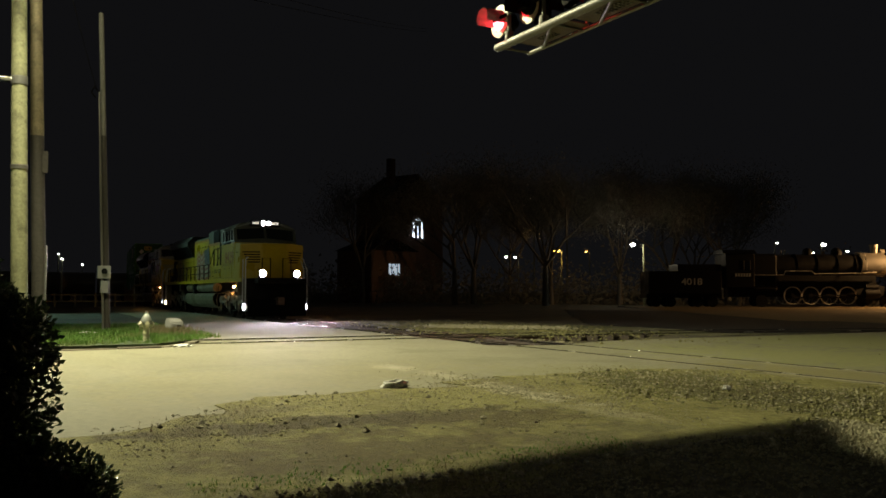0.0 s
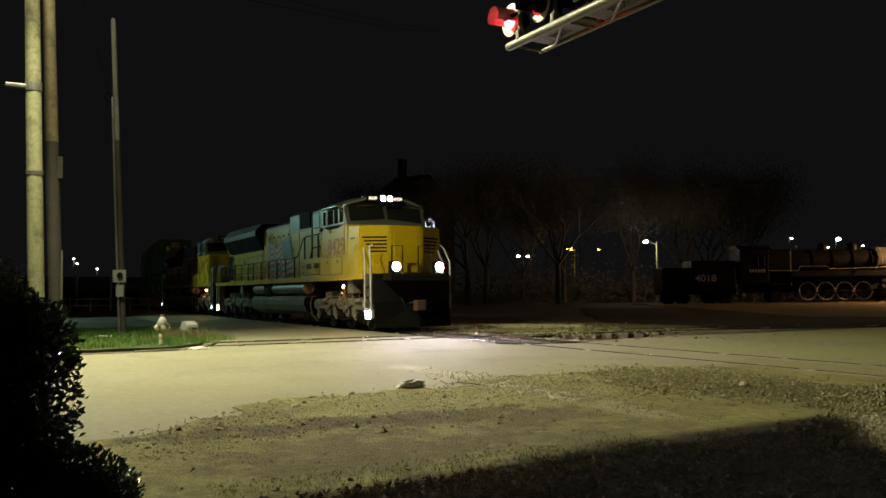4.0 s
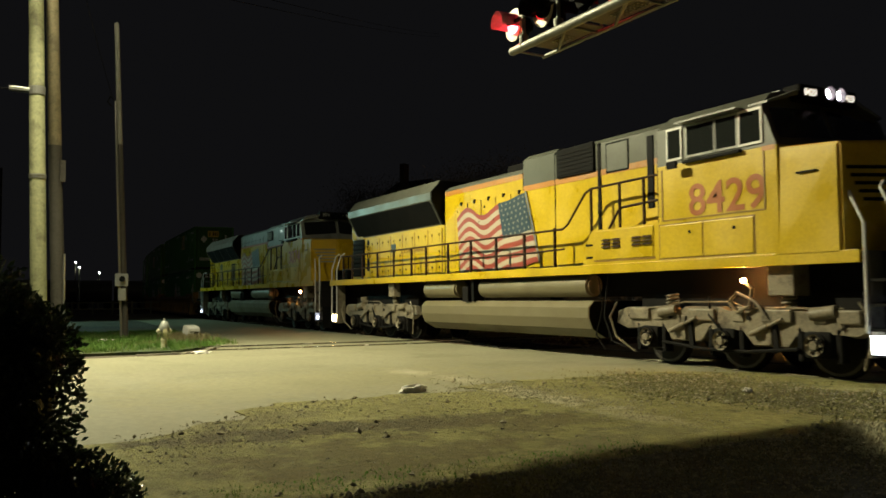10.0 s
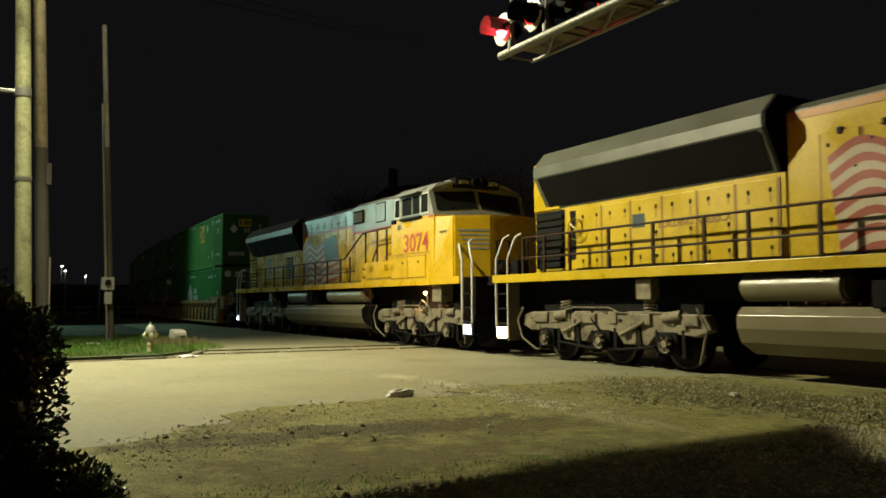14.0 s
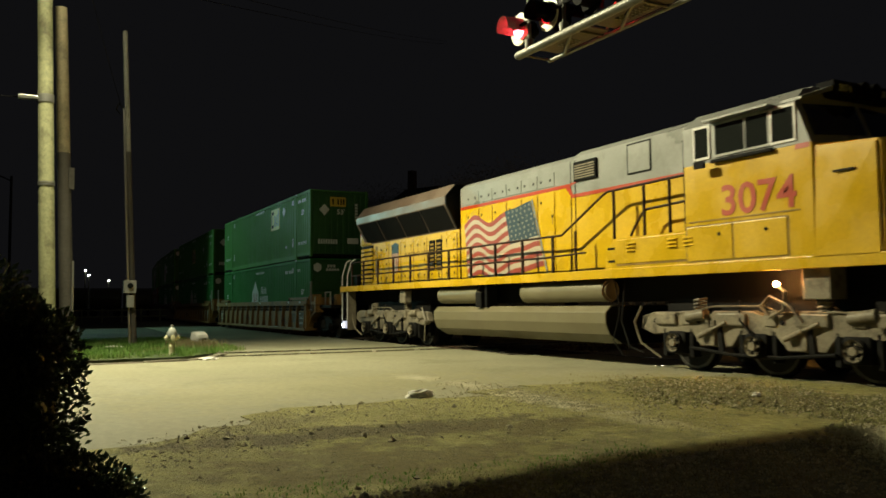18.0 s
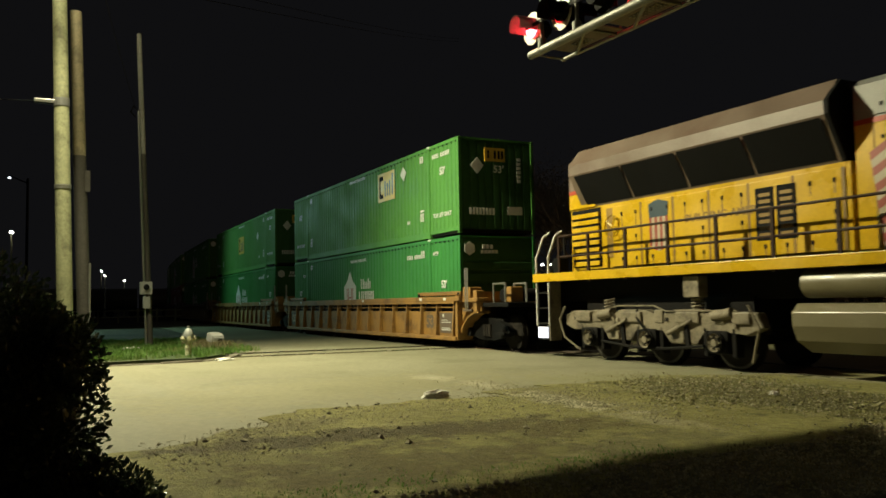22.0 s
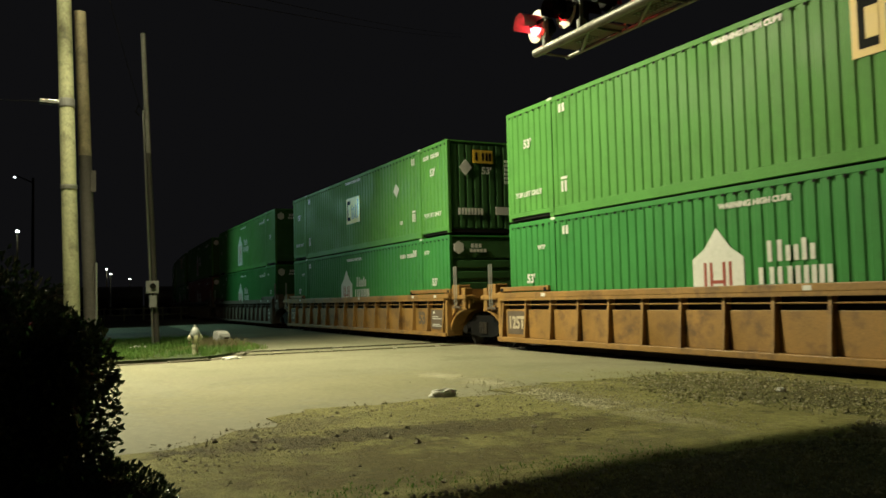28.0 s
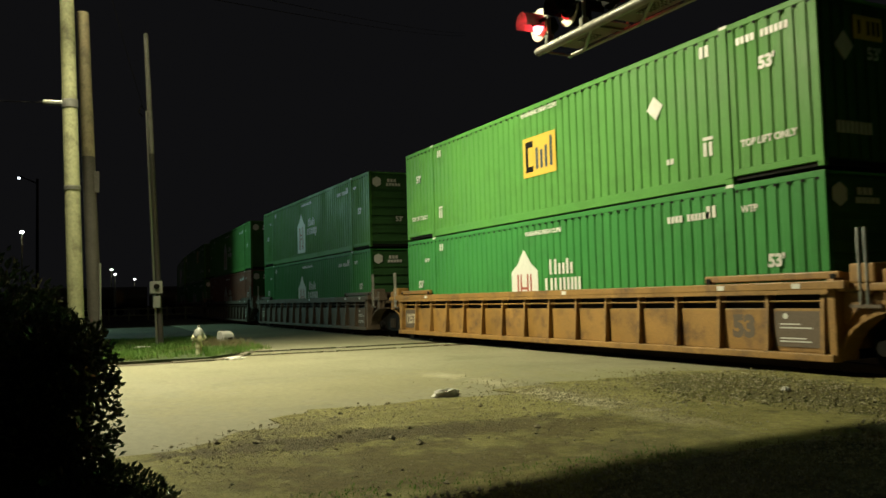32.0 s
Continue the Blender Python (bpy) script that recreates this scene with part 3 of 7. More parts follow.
def loco_truck(parent, xc, lamp, front):
    """A three-axle bogie: side frames, axle boxes, springs, brake gear, sand pipes."""
    for s in (-1, 1):
        y = s * 1.2
        bm = B()
        prism(bm, [(xc - 2.85, 0.78), (xc - 2.8, 1.02), (xc - 2.5, 1.1), (xc - 1.75, 1.1), (xc - 1.55, 0.98), (xc - 1.15, 0.98), (xc - 0.95, 1.12), (xc - 0.1, 1.12), (xc + 0.1, 1.02), (xc + 0.5, 1.02),
                   (xc + 0.7, 1.12), (xc + 1.5, 1.12), (xc + 1.7, 1.0), (xc + 2.1, 1.0), (xc + 2.3, 1.08), (xc + 2.75, 1.06), (xc + 2.85, 0.8),
                   (xc + 2.5, 0.66), (xc + 2.3, 0.72), (xc + 1.5, 0.76), (xc + 1.3, 0.46), (xc + 0.6, 0.46), (xc + 0.4, 0.74), (xc - 0.4, 0.74), (xc - 0.55, 0.48), (xc - 1.3, 0.48), (xc - 1.45, 0.76), (xc - 2.3, 0.72), (xc - 2.5, 0.66)], y - 0.1, y + 0.1)
        bmesh.ops.bevel(bm, geom=[e for e in bm.edges if abs(e.verts[0].co.y - e.verts[1].co.y) < 1e-5], offset=0.025, segments=1, affect="EDGES")
        part("bogie_frame", bm, "truckgrey", parent)
        for lo_x, hi_x in ((-2.4, -1.85), (-0.85, -0.2), (0.8, 1.4), (2.2, 2.6)):
            part("frame_pad", box(B(), xc + lo_x, xc + hi_x, *sorted((y + s * 0.08, y + s * 0.16)), 0.86, 1.08, 0.03), "truckgrey", parent)
        for ax in (-0.95, 0.95):
            part("frame_rib", box(B(), xc + ax - 0.05, xc + ax + 0.05, *sorted((y + s * 0.08, y + s * 0.15)), 0.5, 0.95, 0.015), "truckgrey", parent)
        for k, ax in enumerate((-1.85, 0.0, 1.85)):
            bm = B()
            box(bm, xc + ax - 0.24, xc + ax + 0.24, y - 0.16, y + 0.1, 0.32, 0.74, 0.05)
            tube(bm, (xc + ax, y + s * 0.1, 0.53), (xc + ax, y + s * 0.2, 0.53), 0.19, 16)
            box_part = part("axle_box", bm, "soot", parent, smooth=True)
            cap = B()
            bmesh.ops.create_cone(cap, cap_ends=False, segments=18, radius1=0.17, radius2=0.13, depth=0.05, matrix=Matrix.Translation((xc + ax, y + s * 0.22, 0.53)) @ pose(0, 0, 0, 90 * s))
            tube(cap, (xc + ax, y + s * 0.2, 0.53), (xc + ax, y + s * 0.26, 0.53), 0.07, 10)
            for q in range(6):
                e = q * math.pi / 3
                tube(cap, (xc + ax + 0.12 * math.cos(e), y + s * 0.2, 0.53 + 0.12 * math.sin(e)), (xc + ax + 0.12 * math.cos(e), y + s * 0.25, 0.53 + 0.12 * math.sin(e)), 0.02, 6)
            part("journal_cap", cap, "truckgrey", box_part, smooth=True)
            for d in (-0.34, 0.34):
                boxed("pedestal", "soot", parent, xc + ax + d - 0.05, xc + ax + d + 0.05, y - 0.1, y + 0.1, 0.26, 0.8, bevel=0.02)
        for ax in (-1.35, 1.25):
            bm = B()
            pipe(bm, [(xc + ax + 0.11 * math.cos(k * 0.8), y + 0.11 * math.sin(k * 0.8), 1.0 + 0.0085 * k) for k in range(42)], 0.022, 6)
            part("spring", bm, "truckgrey", parent, smooth=True)
        for ax in (-1.35, 1.95):
            bm = B()
            tube(bm, (xc + ax - 0.2, y + s * 0.12, 1.0), (xc + ax + 0.24, y + s * 0.12, 1.06), 0.1, 12)
            tube(bm, (xc + ax + 0.24, y + s * 0.12, 1.06), (xc + ax + 0.32, y + s * 0.12, 0.8), 0.04, 8)
            part("brake_cylinder", bm, "truckgrey", parent, smooth=True)
        bm = B()
        part("sand_pipe", pipe(B(), [(xc + 2.6, y + s * 0.18, 1.2), (xc + 2.85, y + s * 0.2, 0.8), (xc + 2.6, y + s * 0.1, 0.2)], 0.022, 6), "truckgrey", parent, smooth=True)
        pipe(bm, [(xc - 2.7, y + s * 0.2, 1.2), (xc - 2.9, y + s * 0.22, 0.9), (xc - 2.75, y + s * 0.2, 0.5), (xc - 2.3, y + s * 0.1, 0.22)], 0.022, 6)
        part("sand_pipe", bm, "truckgrey", parent, smooth=True)
        bm = B()
        pipe(bm, [(xc - 1.5, y + s * 0.13, 0.45), (xc - 0.5, y + s * 0.13, 0.36), (xc + 0.5, y + s * 0.13, 0.36), (xc + 1.5, y + s * 0.13, 0.45)], 0.03, 6)
        part("brake_rod", bm, "soot", parent, smooth=True)
        # dampers, hangers, brake shoes and air pipes between the axles
        for ax in (-0.95, 0.9):
            part("damper", tube(tube(B(), (xc + ax - 0.3, y + s * 0.17, 0.66), (xc + ax + 0.05, y + s * 0.17, 0.8), 0.045, 10), (xc + ax + 0.05, y + s * 0.17, 0.8), (xc + ax + 0.34, y + s * 0.17, 0.92), 0.03, 10), "truckgrey", parent, smooth=True)
            part("brake_lever", prism(B(), [(xc + ax + 0.1, 0.92), (xc + ax + 0.18, 0.92), (xc + ax + 0.24, 0.42), (xc + ax + 0.14, 0.36)], *sorted((y + s * 0.1, y + s * 0.14))), "soot", parent)
        for ax in (-2.42, -1.3, -0.55, 0.52, 1.3, 2.42):
            part("brake_shoe", prism(B(), [(xc + ax - 0.05, 0.36), (xc + ax + 0.05, 0.34), (xc + ax + 0.06, 0.7), (xc + ax - 0.04, 0.72)], *sorted((y - s * 0.32, y - s * 0.16))), "soot", parent)
            part("hanger_bolt", tube(B(), (xc + ax, y + s * 0.08, 0.93), (xc + ax, y + s * 0.13, 0.93), 0.04, 8), "soot", parent)
        part("air_pipe", pipe(B(), [(xc - 2.5, y + s * 0.12, 1.07), (xc - 1.6, y + s * 0.12, 1.09), (xc - 0.9, y + s * 0.14, 1.2), (xc + 0.2, y + s * 0.14, 1.2), (xc + 0.5, y + s * 0.12, 1.09), (xc + 2.3, y + s * 0.12, 1.1)], 0.016, 6), "truckgrey", parent, smooth=True)
        part("cable_hose", pipe(B(), [(xc - 0.4, y + s * 0.05, 1.3), (xc - 0.3, y + s * 0.16, 0.95), (xc + 0.0, y + s * 0.2, 0.7), (xc + 0.05, y + s * 0.22, 0.56)], 0.02, 6), "black", parent, smooth=True)
        for ax in (-1.62, 0.3, 1.88):
            part("frame_lug", box(B(), xc + ax - 0.12, xc + ax + 0.12, *sorted((y + s * 0.07, y + s * 0.13)), 0.86, 1.12, 0.02), "truckgrey", parent)
    bm = box(B(), xc - 2.4, xc + 2.4, -1.0, 1.0, 0.75, 1.35)
    part("bolster", bm, "soot", parent)
    for ax in (-1.85, 0.0, 1.85):
        wheelset(parent, xc + ax, 0.533)
    if lamp:
        for s in (-1, 1):
            part("lamp_cable", pipe(B(), [(xc + lamp - 0.02, s * 1.32, 1.55), (xc + lamp + 0.2, s * 1.36, 1.42), (xc + lamp + 0.16, s * 1.38, 1.14), (xc + lamp - 0.12, s * 1.38, 1.02), (xc + lamp - 0.28, s * 1.38, 1.2), (xc + lamp - 0.1, s * 1.38, 1.36), (xc + lamp + 0.3, s * 1.4, 1.2), (xc + lamp + 0.5, s * 1.38, 0.95)], 0.024, 6), "truckgrey", parent, smooth=True)
            bm = B()
            bmesh.ops.create_uvsphere(bm, u_segments=10, v_segments=6, radius=0.042, matrix=Matrix.Translation((xc + lamp, s * 1.33, 1.56)))
            part("truck_light", bm, "amber", parent, "small glowing truck light")


def star(bm, x, z, r, y):
    pts = []
    for k in range(10):
        a = math.pi / 2 + k * math.pi / 5
        q = r if k % 2 == 0 else r * 0.45
        pts.append((x + q * math.cos(a), y, z + q * math.sin(a)))
    quad(bm, *pts)


def flag(parent, x1, z0, width, height, y):
    """A waving striped flag painted on a flat side; its canton towards x1, at the front."""
    def at(u, v, lift=0.0):  # u from the staff back, v down
        wave = 0.10 * math.sin(u * 8.2 + 0.6) + 0.06 * math.sin(u * 15 + 2.0)
        drop = -0.16 * height * u + wave * (0.35 + 0.65 * u) * height * 0.9
        return (x1 - u * width * (1 - 0.06 * v) + 0.16 * width * v * (1 - u), y - lift, z0 + height * (1 - v) + drop)
    for k in range(13):
        bm = B()
        lo, hi = k / 13, (k + 1) / 13
        u0 = 0.36 if k < 7 else 0.0
        n = 22
        for i in range(n):
            a, b = u0 + (1 - u0) * i / n, u0 + (1 - u0) * (i + 1) / n
            quad(bm, at(a, lo), at(b, lo), at(b, hi), at(a, hi))
        part("flag_stripe", bm, "flagred" if k % 2 == 0 else "flagwhite", parent)
    bm = B()
    n = 8
    for i in range(n):
        a, b = 0.36 * i / n, 0.36 * (i + 1) / n
        quad(bm, at(a, 0), at(b, 0), at(b, 7 / 13), at(a, 7 / 13))
    part("flag_canton", bm, "flagblue", parent, "dark blue star field")
    bm = B()
    for r in range(7):
        for c in range(6):
            u, v = 0.36 * (c + 0.5 + 0.25 * (r % 2)) / 6.4, 7 / 13 * (r + 0.6) / 7.2
            p = at(u, v, 0.004)
            star(bm, p[0], p[2], 0.05, p[1])
    part("flag_stars", bm, "star", parent)
    a, b = at(-0.01, -0.02), at(-0.02, 1.05)
    part("flag_staff", prism(B(), [(a[0], a[2]), (a[0] + 0.05, a[2]), (b[0] + 0.06, b[2] - 0.1), (b[0], b[2] - 0.1)], y - 0.006, y), "grey", parent)


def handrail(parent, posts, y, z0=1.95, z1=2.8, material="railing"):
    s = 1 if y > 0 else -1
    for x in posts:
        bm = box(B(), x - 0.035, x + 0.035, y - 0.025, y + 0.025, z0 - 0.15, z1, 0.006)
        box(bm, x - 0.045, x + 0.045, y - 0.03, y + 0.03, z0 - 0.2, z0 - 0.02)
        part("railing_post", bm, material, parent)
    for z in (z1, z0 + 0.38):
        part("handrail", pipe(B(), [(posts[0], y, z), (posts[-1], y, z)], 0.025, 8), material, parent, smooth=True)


def locomotive(name, label, number, length, second):
    L2 = length / 2
    paint = "grey" if second else "leadgrey"
    yellow = "yellow" if second else "oldyellow"
    X = lambda f: L2 - f
    root = thing(name, label, "locomotive")
    deck = 1.95
    rear = length - 1.55
    hood_end = length - 1.95 if not second else length - 1.75
    boxed("underframe", "black", root, X(length - 0.7), X(0.75), -0.92, 0.92, 1.3, 1.86)
    for s in (-1, 1):
        boxed("side_sill", yellow, root, X(length - 0.72), X(1.35), s * 1.53 - 0.03, s * 1.53 + 0.03, 1.78, deck + 0.02, bevel=0.008)
    boxed("walkway", "soot", root, X(length - 0.7), X(1.3), -1.5, 1.5, 1.86, deck)
    # nose
    o = [(X(2.75), -1.56), (X(1.62), -1.56), (X(1.2), -0.62), (X(1.2), 0.62), (X(1.62), 1.56), (X(2.75), 1.56)]
    bm = B()
    low = [bm.verts.new((x, y, deck)) for x, y in o]
    tops = [3.7, 3.6, 3.62, 3.62, 3.6, 3.7]
    top = [bm.verts.new((x, y, z)) for (x, y), z in zip(o, tops)]
    for i in range(6):
        j = (i + 1) % 6
        bm.faces.new((low[i], low[j], top[j], top[i]))
    a, b = bm.verts.new((X(2.75), -0.62, 3.74)), bm.verts.new((X(2.75), 0.62, 3.74))
    bm.faces.new((top[0], top[1], top[2], a))
    bm.faces.new((a, top[2], top[3], b))
    bm.faces.new((b, top[3], top[4], top[5]))
    bm.faces.new(low)
    bm.faces.new((top[0], a, b, top[5], low[5], low[0]))
    bmesh.ops.bevel(bm, geom=[e for e in bm.edges if abs(e.verts[0].co.z - e.verts[1].co.z) > 1 or min(e.verts[0].co.z, e.verts[1].co.z) > 3.4], offset=0.04, segments=2, affect="EDGES")
    part("nose", bm, yellow, root)
    for s in (-1, 1):
        # wing bars on the slanted nose fronts
        bm = B()
        for k in range(5):
            z = 3.18 - 0.12 * k
            fa, fb = 0.1 + 0.06 * k, 0.92
            pa, pb = [(X(1.62 - 0.42 * q) + 0.008, s * (1.56 - 0.94 * q)) for q in (fa, fb)]
            quad(bm, (*pa, z), (*pb, z), (*pb, z + 0.055), (*pa, z + 0.055))
        part("nose_wing", bm, "grey" if second else "black", root, "grey wing bars" if second else "dark wing bars")
        boxed("nose_grab_iron", "soot", root, X(2.35), X(2.0), s * 1.575 - 0.012, s * 1.575 + 0.012, 3.2, 3.23)
    bm = B()
    for k in range(9):
        a = 2 * math.pi * k / 9
        bm.verts.new((X(1.2) + 0.006, 0.24 * math.cos(a), 3.05 + 0.26 * math.sin(a)))
    bm.faces.new(bm.verts[:])
    part("nose_emblem", bm, "flagblue", root, "dark round emblem")
    boxed("nose_door", yellow, root, X(1.2) - 0.02, X(1.2) + 0.02, -0.45, 0.45, deck + 0.05, 3.45, bevel=0.015)
    # cab
    bm = box(B(), X(5.4), X(2.7), -1.56, 1.56, deck, 3.74, 0.02)
    part("cab_lower", bm, yellow, root)
    bm = B()
    prof = [(-1.56, 3.74), (-1.56, 4.42), (-1.2, 4.7), (-0.5, 4.82), (0.5, 4.82), (1.2, 4.7), (1.56, 4.42), (1.56, 3.74)]
    back = [bm.verts.new((X(5.4), y, z)) for y, z in prof]
    front = [bm.verts.new((X(2.72) - 0.42 * (z - 3.74) / 1.08, y, z)) for y, z in prof]
    bm.faces.new(back)
    bm.faces.new(front)
    for i in range(len(prof)):
        j = (i + 1) % len(prof)
        bm.faces.new((back[i], back[j], front[j], front[i]))
    part("cab_upper", bm, paint, root)
    bm = B()
    fx = lambda z: X(2.72) - 0.42 * (z - 3.74) / 1.08 + 0.012
    for y0, y1 in ((-1.42, -0.06), (0.06, 1.42)):
        q = [(fx(3.86), y0, 3.86), (fx(3.98), y1, 3.98) if y0 < 0 else (fx(3.86), y1, 3.86), (fx(4.5), y1, 4.5), (fx(4.4), y0, 4.4)]
        if y0 > 0:
            q = [(fx(3.98), y0, 3.98), (fx(3.86), y1, 3.86), (fx(4.4), y1, 4.4), (fx(4.5), y0, 4.5)]
        bm2 = quad(B(), *q)
        part("windscreen", bm2, "glass", root)
    part("visor", prism(B(), [(-1.5, 4.46), (-0.5, 4.74), (0.5, 4.74), (1.5, 4.46), (1.5, 4.5), (0.5, 4.84), (-0.5, 4.84), (-1.5, 4.5)], X(3.3), X(2.9), "x"), "grey", root)
    for s in (-1, 1):
        y = s * 1.565
        for f0, f1 in ((4.78, 5.1), (3.98, 4.62), (3.5, 3.96), (3.0, 3.42)):
            win = part("cab_window", box(B(), X(f1), X(f0), y - 0.01, y + 0.01, 3.84, 4.36), "glass", root)
            bm = B()
            for lim in ((X(f1) - 0.035, X(f1), 3.8, 4.4), (X(f0), X(f0) + 0.035, 3.8, 4.4), (X(f1), X(f0), 3.8, 3.84), (X(f1), X(f0), 4.36, 4.4)):
                box(bm, lim[0], lim[1], y - 0.02, y + 0.02, lim[2], lim[3])
            part("window_frame", bm, "white" if f1 > 4.7 or f1 < 3.5 else "grey", win)
        boxed("window_awning", "grey", root, X(4.75), X(3.35), s * 1.66 - 0.1, s * 1.66 + 0.1, 4.42, 4.45)
        boxed("arm_rest", "soot", root, X(4.7), X(3.4), s * 1.6 - 0.04, s * 1.6 + 0.04, 3.7, 3.76, bevel=0.01)
        for f0, f1 in ((3.2, 4.28), (4.31, 5.36)):
            boxed("cab_access_panel", yellow, root, X(f1), X(f0), s * 1.565 - 0.014, s * 1.565 + 0.014, 2.01, 2.62, bevel=0.012)
        boxed("panel_gap", "drip", root, X(5.39), X(3.17), s * 1.561 - 0.004, s * 1.561 + 0.004, 1.99, 2.645)
        # a framed sheet carries the number
        for lim in ((5.3, 5.27, 2.72, 3.66), (2.98, 2.95, 2.72, 3.66)) if not second else ():
            boxed("number_panel_edge", "drip", root, X(lim[0]), X(lim[1]), s * 1.566 - 0.006, s * 1.566 + 0.006, lim[2], lim[3])
        boxed("number_panel_edge", "drip", root, X(5.3), X(2.95), s * 1.566 - 0.006, s * 1.566 + 0.006, 2.7, 2.72)
        boxed("cab_stripe", "red" if second else "fadedstripe", root, X(3.0), X(2.74), s * 1.562 - 0.004, s * 1.562 + 0.004, 3.66, 3.74)
        for f in (4.6, 3.6):
            part("panel_latch", tube(B(), (X(f), s * 1.575, 2.46), (X(f), s * 1.595, 2.46), 0.032, 8), "soot", root)
        boxed("cab_door", "soot", root, X(5.62), X(5.36), s * 1.3 - 0.06, s * 1.3 + 0.06, deck, 4.3)
        lettering("cab_number", number, 0.73 if second else 0.79, "red" if second else "orangered", root, Matrix.Translation((X(3.78), s * 1.568, 2.99)) @ (SIDE if s < 0 else pose(0, 0, 0, 90, 0, 180)), 0.01, 1.08, "red cab number")
        boxed("mirror", "black", root, X(4.95), X(4.72), s * 1.75 - 0.03, s * 1.75 + 0.03, 3.62, 3.74)
    boxed("roof_hatch", "grey", root, X(5.0), X(4.3), -0.5, 0.5, 4.8, 4.9, bevel=0.02)
    boxed("air_conditioner", "grey", root, X(4.1), X(3.5), -0.45, 0.45, 4.8, 4.93, bevel=0.03)
    # head lights between number boards
    boxed("headlight_housing", "black", root, X(3.2), X(2.86), -0.75, 0.75, 4.58, 4.86, bevel=0.03)
    for y in (-0.14, 0.14):
        bm = tube(B(), (X(2.86), y, 4.72), (X(2.83), y, 4.72), 0.115, 16)
        hl = part("headlight", bm, "headlamp" if not second else "glass", root, "glowing headlight" if not second else "unlit headlight")
        ring = B()
        bmesh.ops.create_cone(ring, cap_ends=False, segments=20, radius1=0.125, radius2=0.125, depth=0.14, matrix=Matrix.Translation((X(2.79), y, 4.72)) @ pose(0, 0, 0, 0, 90))
        bmesh.ops.solidify(ring, geom=ring.faces[:], thickness=0.008)
        part("light_hood", ring, "black", hl)
    for s in (-1, 1):
        nb = boxed("number_board", "black", root, X(2.88), X(2.85), s * 0.5 - 0.2, s * 0.5 + 0.2, 4.63, 4.81)
        lettering("board_number", number, 0.16, "boardglow" if not second else "decal", nb, Matrix.Translation((X(2.845), s * 0.5, 4.72)) @ FRONT, 0.004)
    # engine hood in its sections
    band = 3.72 if second else 3.98
    W = 1.12
    sections = [("inverter_cabinet", 5.6, 9.2, 4.72), ("equipment_hood", 9.2, 9.36 if second else 10.5, 4.78 if not second else 4.66), ("engine_hood", 9.36 if second else 10.5, 14.5, 4.5 if not second else 4.66)]
    for nm, f0, f1, zt in sections:
        band = (3.96 if nm == "engine_hood" else 3.7) if second else (4.3 if nm == "engine_hood" else 3.98)
        if second and nm == "engine_hood":
            part("stripe_arrow", prism(B(), [(X(f0) + 0.02, 3.69), (X(f0) + 0.1, 3.69), (X(f0) - 0.05, 3.95), (X(f0) + 0.3, 4.02), (X(f0), 4.02), (X(f0) - 0.25, 3.96)], -W - 0.012, -W - 0.004), "red", root)
        boxed(nm, yellow, root, X(f1), X(f0), -W, W, deck, band)
        bm = prism(B(), [(-W - 0.003, band), (-W - 0.003, zt - 0.12), (-W + 0.16, zt), (W - 0.16, zt), (W + 0.003, zt - 0.12), (W + 0.003, band)], X(f1), X(f0), "x")
        part(nm.replace("_hood", "").replace("_cabinet", "") + "_upper_casing", bm, paint, root)
        for s in (-1, 1):
            boxed("stripe", "red" if second else "fadedstripe", root, X(f1), X(f0), s * (W + 0.004) - 0.004, s * (W + 0.004) + 0.004, band - (0.03 if second else 0.08), band + 0.05, label="red stripe" if second else "faded orange stripe")
            boxed("hood_seam", "black", root, X(f0 + 0.02), X(f0), s * (W + 0.004) - 0.006, s * (W + 0.004) + 0.006, deck + 0.04, zt - 0.14)
    band = 3.72 if second else 3.98
    boxed("engine_roof", paint, root, X(14.1), X(10.2), -0.9, 0.9, 4.38 if not second else 4.5, 4.5 if not second else 4.6, bevel=0.03)
    for s in (-1, 1):
        y = s * (W + 0.01)
        band = 3.96 if second else 3.98
        # doors along the engine
        for k in range(5 if not second else 6):
            f = 10.35 + 0.72 * k if not second else 10.0 + 0.7 * k
            boxed("door_gap", "drip", root, X(f + 0.69), X(f + 0.67), y - 0.012, y - s * 0.004 + 0.006 * (s > 0), deck + 0.08, band - 0.07) if s > 0 else boxed("door_gap", "drip", root, X(f + 0.69), X(f + 0.67), y - 0.004, y + 0.012, deck + 0.08, band - 0.07)
            door = boxed("hood_door", yellow, root, X(f + 0.66), X(f), y - 0.012, y + 0.012, deck + 0.08, band - 0.07, bevel=0.008)
            for z in (2.3, 3.3):
                part("door_latch", box(B(), X(f + 0.1), X(f + 0.05), y + s * 0.012 - 0.012, y + s * 0.012 + 0.012, z, z + 0.07, 0.006), "soot", door)
                part("drip_mark", box(B(), X(f + 0.09), X(f + 0.06), y + s * 0.0125 - 0.001, y + s * 0.0125 + 0.001, z - 0.16 - 0.1 * ((k * 7 + int(z * 10)) % 3), z), "drip", door)
            part("door_latch", box(B(), X(f + 0.55), X(f + 0.5), y + s * 0.012 - 0.012, y + s * 0.012 + 0.012, band - 0.3, band - 0.24, 0.006), "soot", door)
            if second:
                up = boxed("upper_hood_door", "grey", root, X(f + 0.66), X(f), y - 0.012, y + 0.012, band + 0.08, 4.36, bevel=0.008)
                for d in (0.12, 0.5):
                    part("door_latch", box(B(), X(f + d + 0.05), X(f + d), y + s * 0.01 - 0.012, y + s * 0.01 + 0.012, 4.16, 4.22), "soot", up)
            else:
                part("lifting_eye", box(B(), X(f + 0.36), X(f + 0.28), y - 0.03, y + 0.03, 3.86, 3.96), "soot", root)
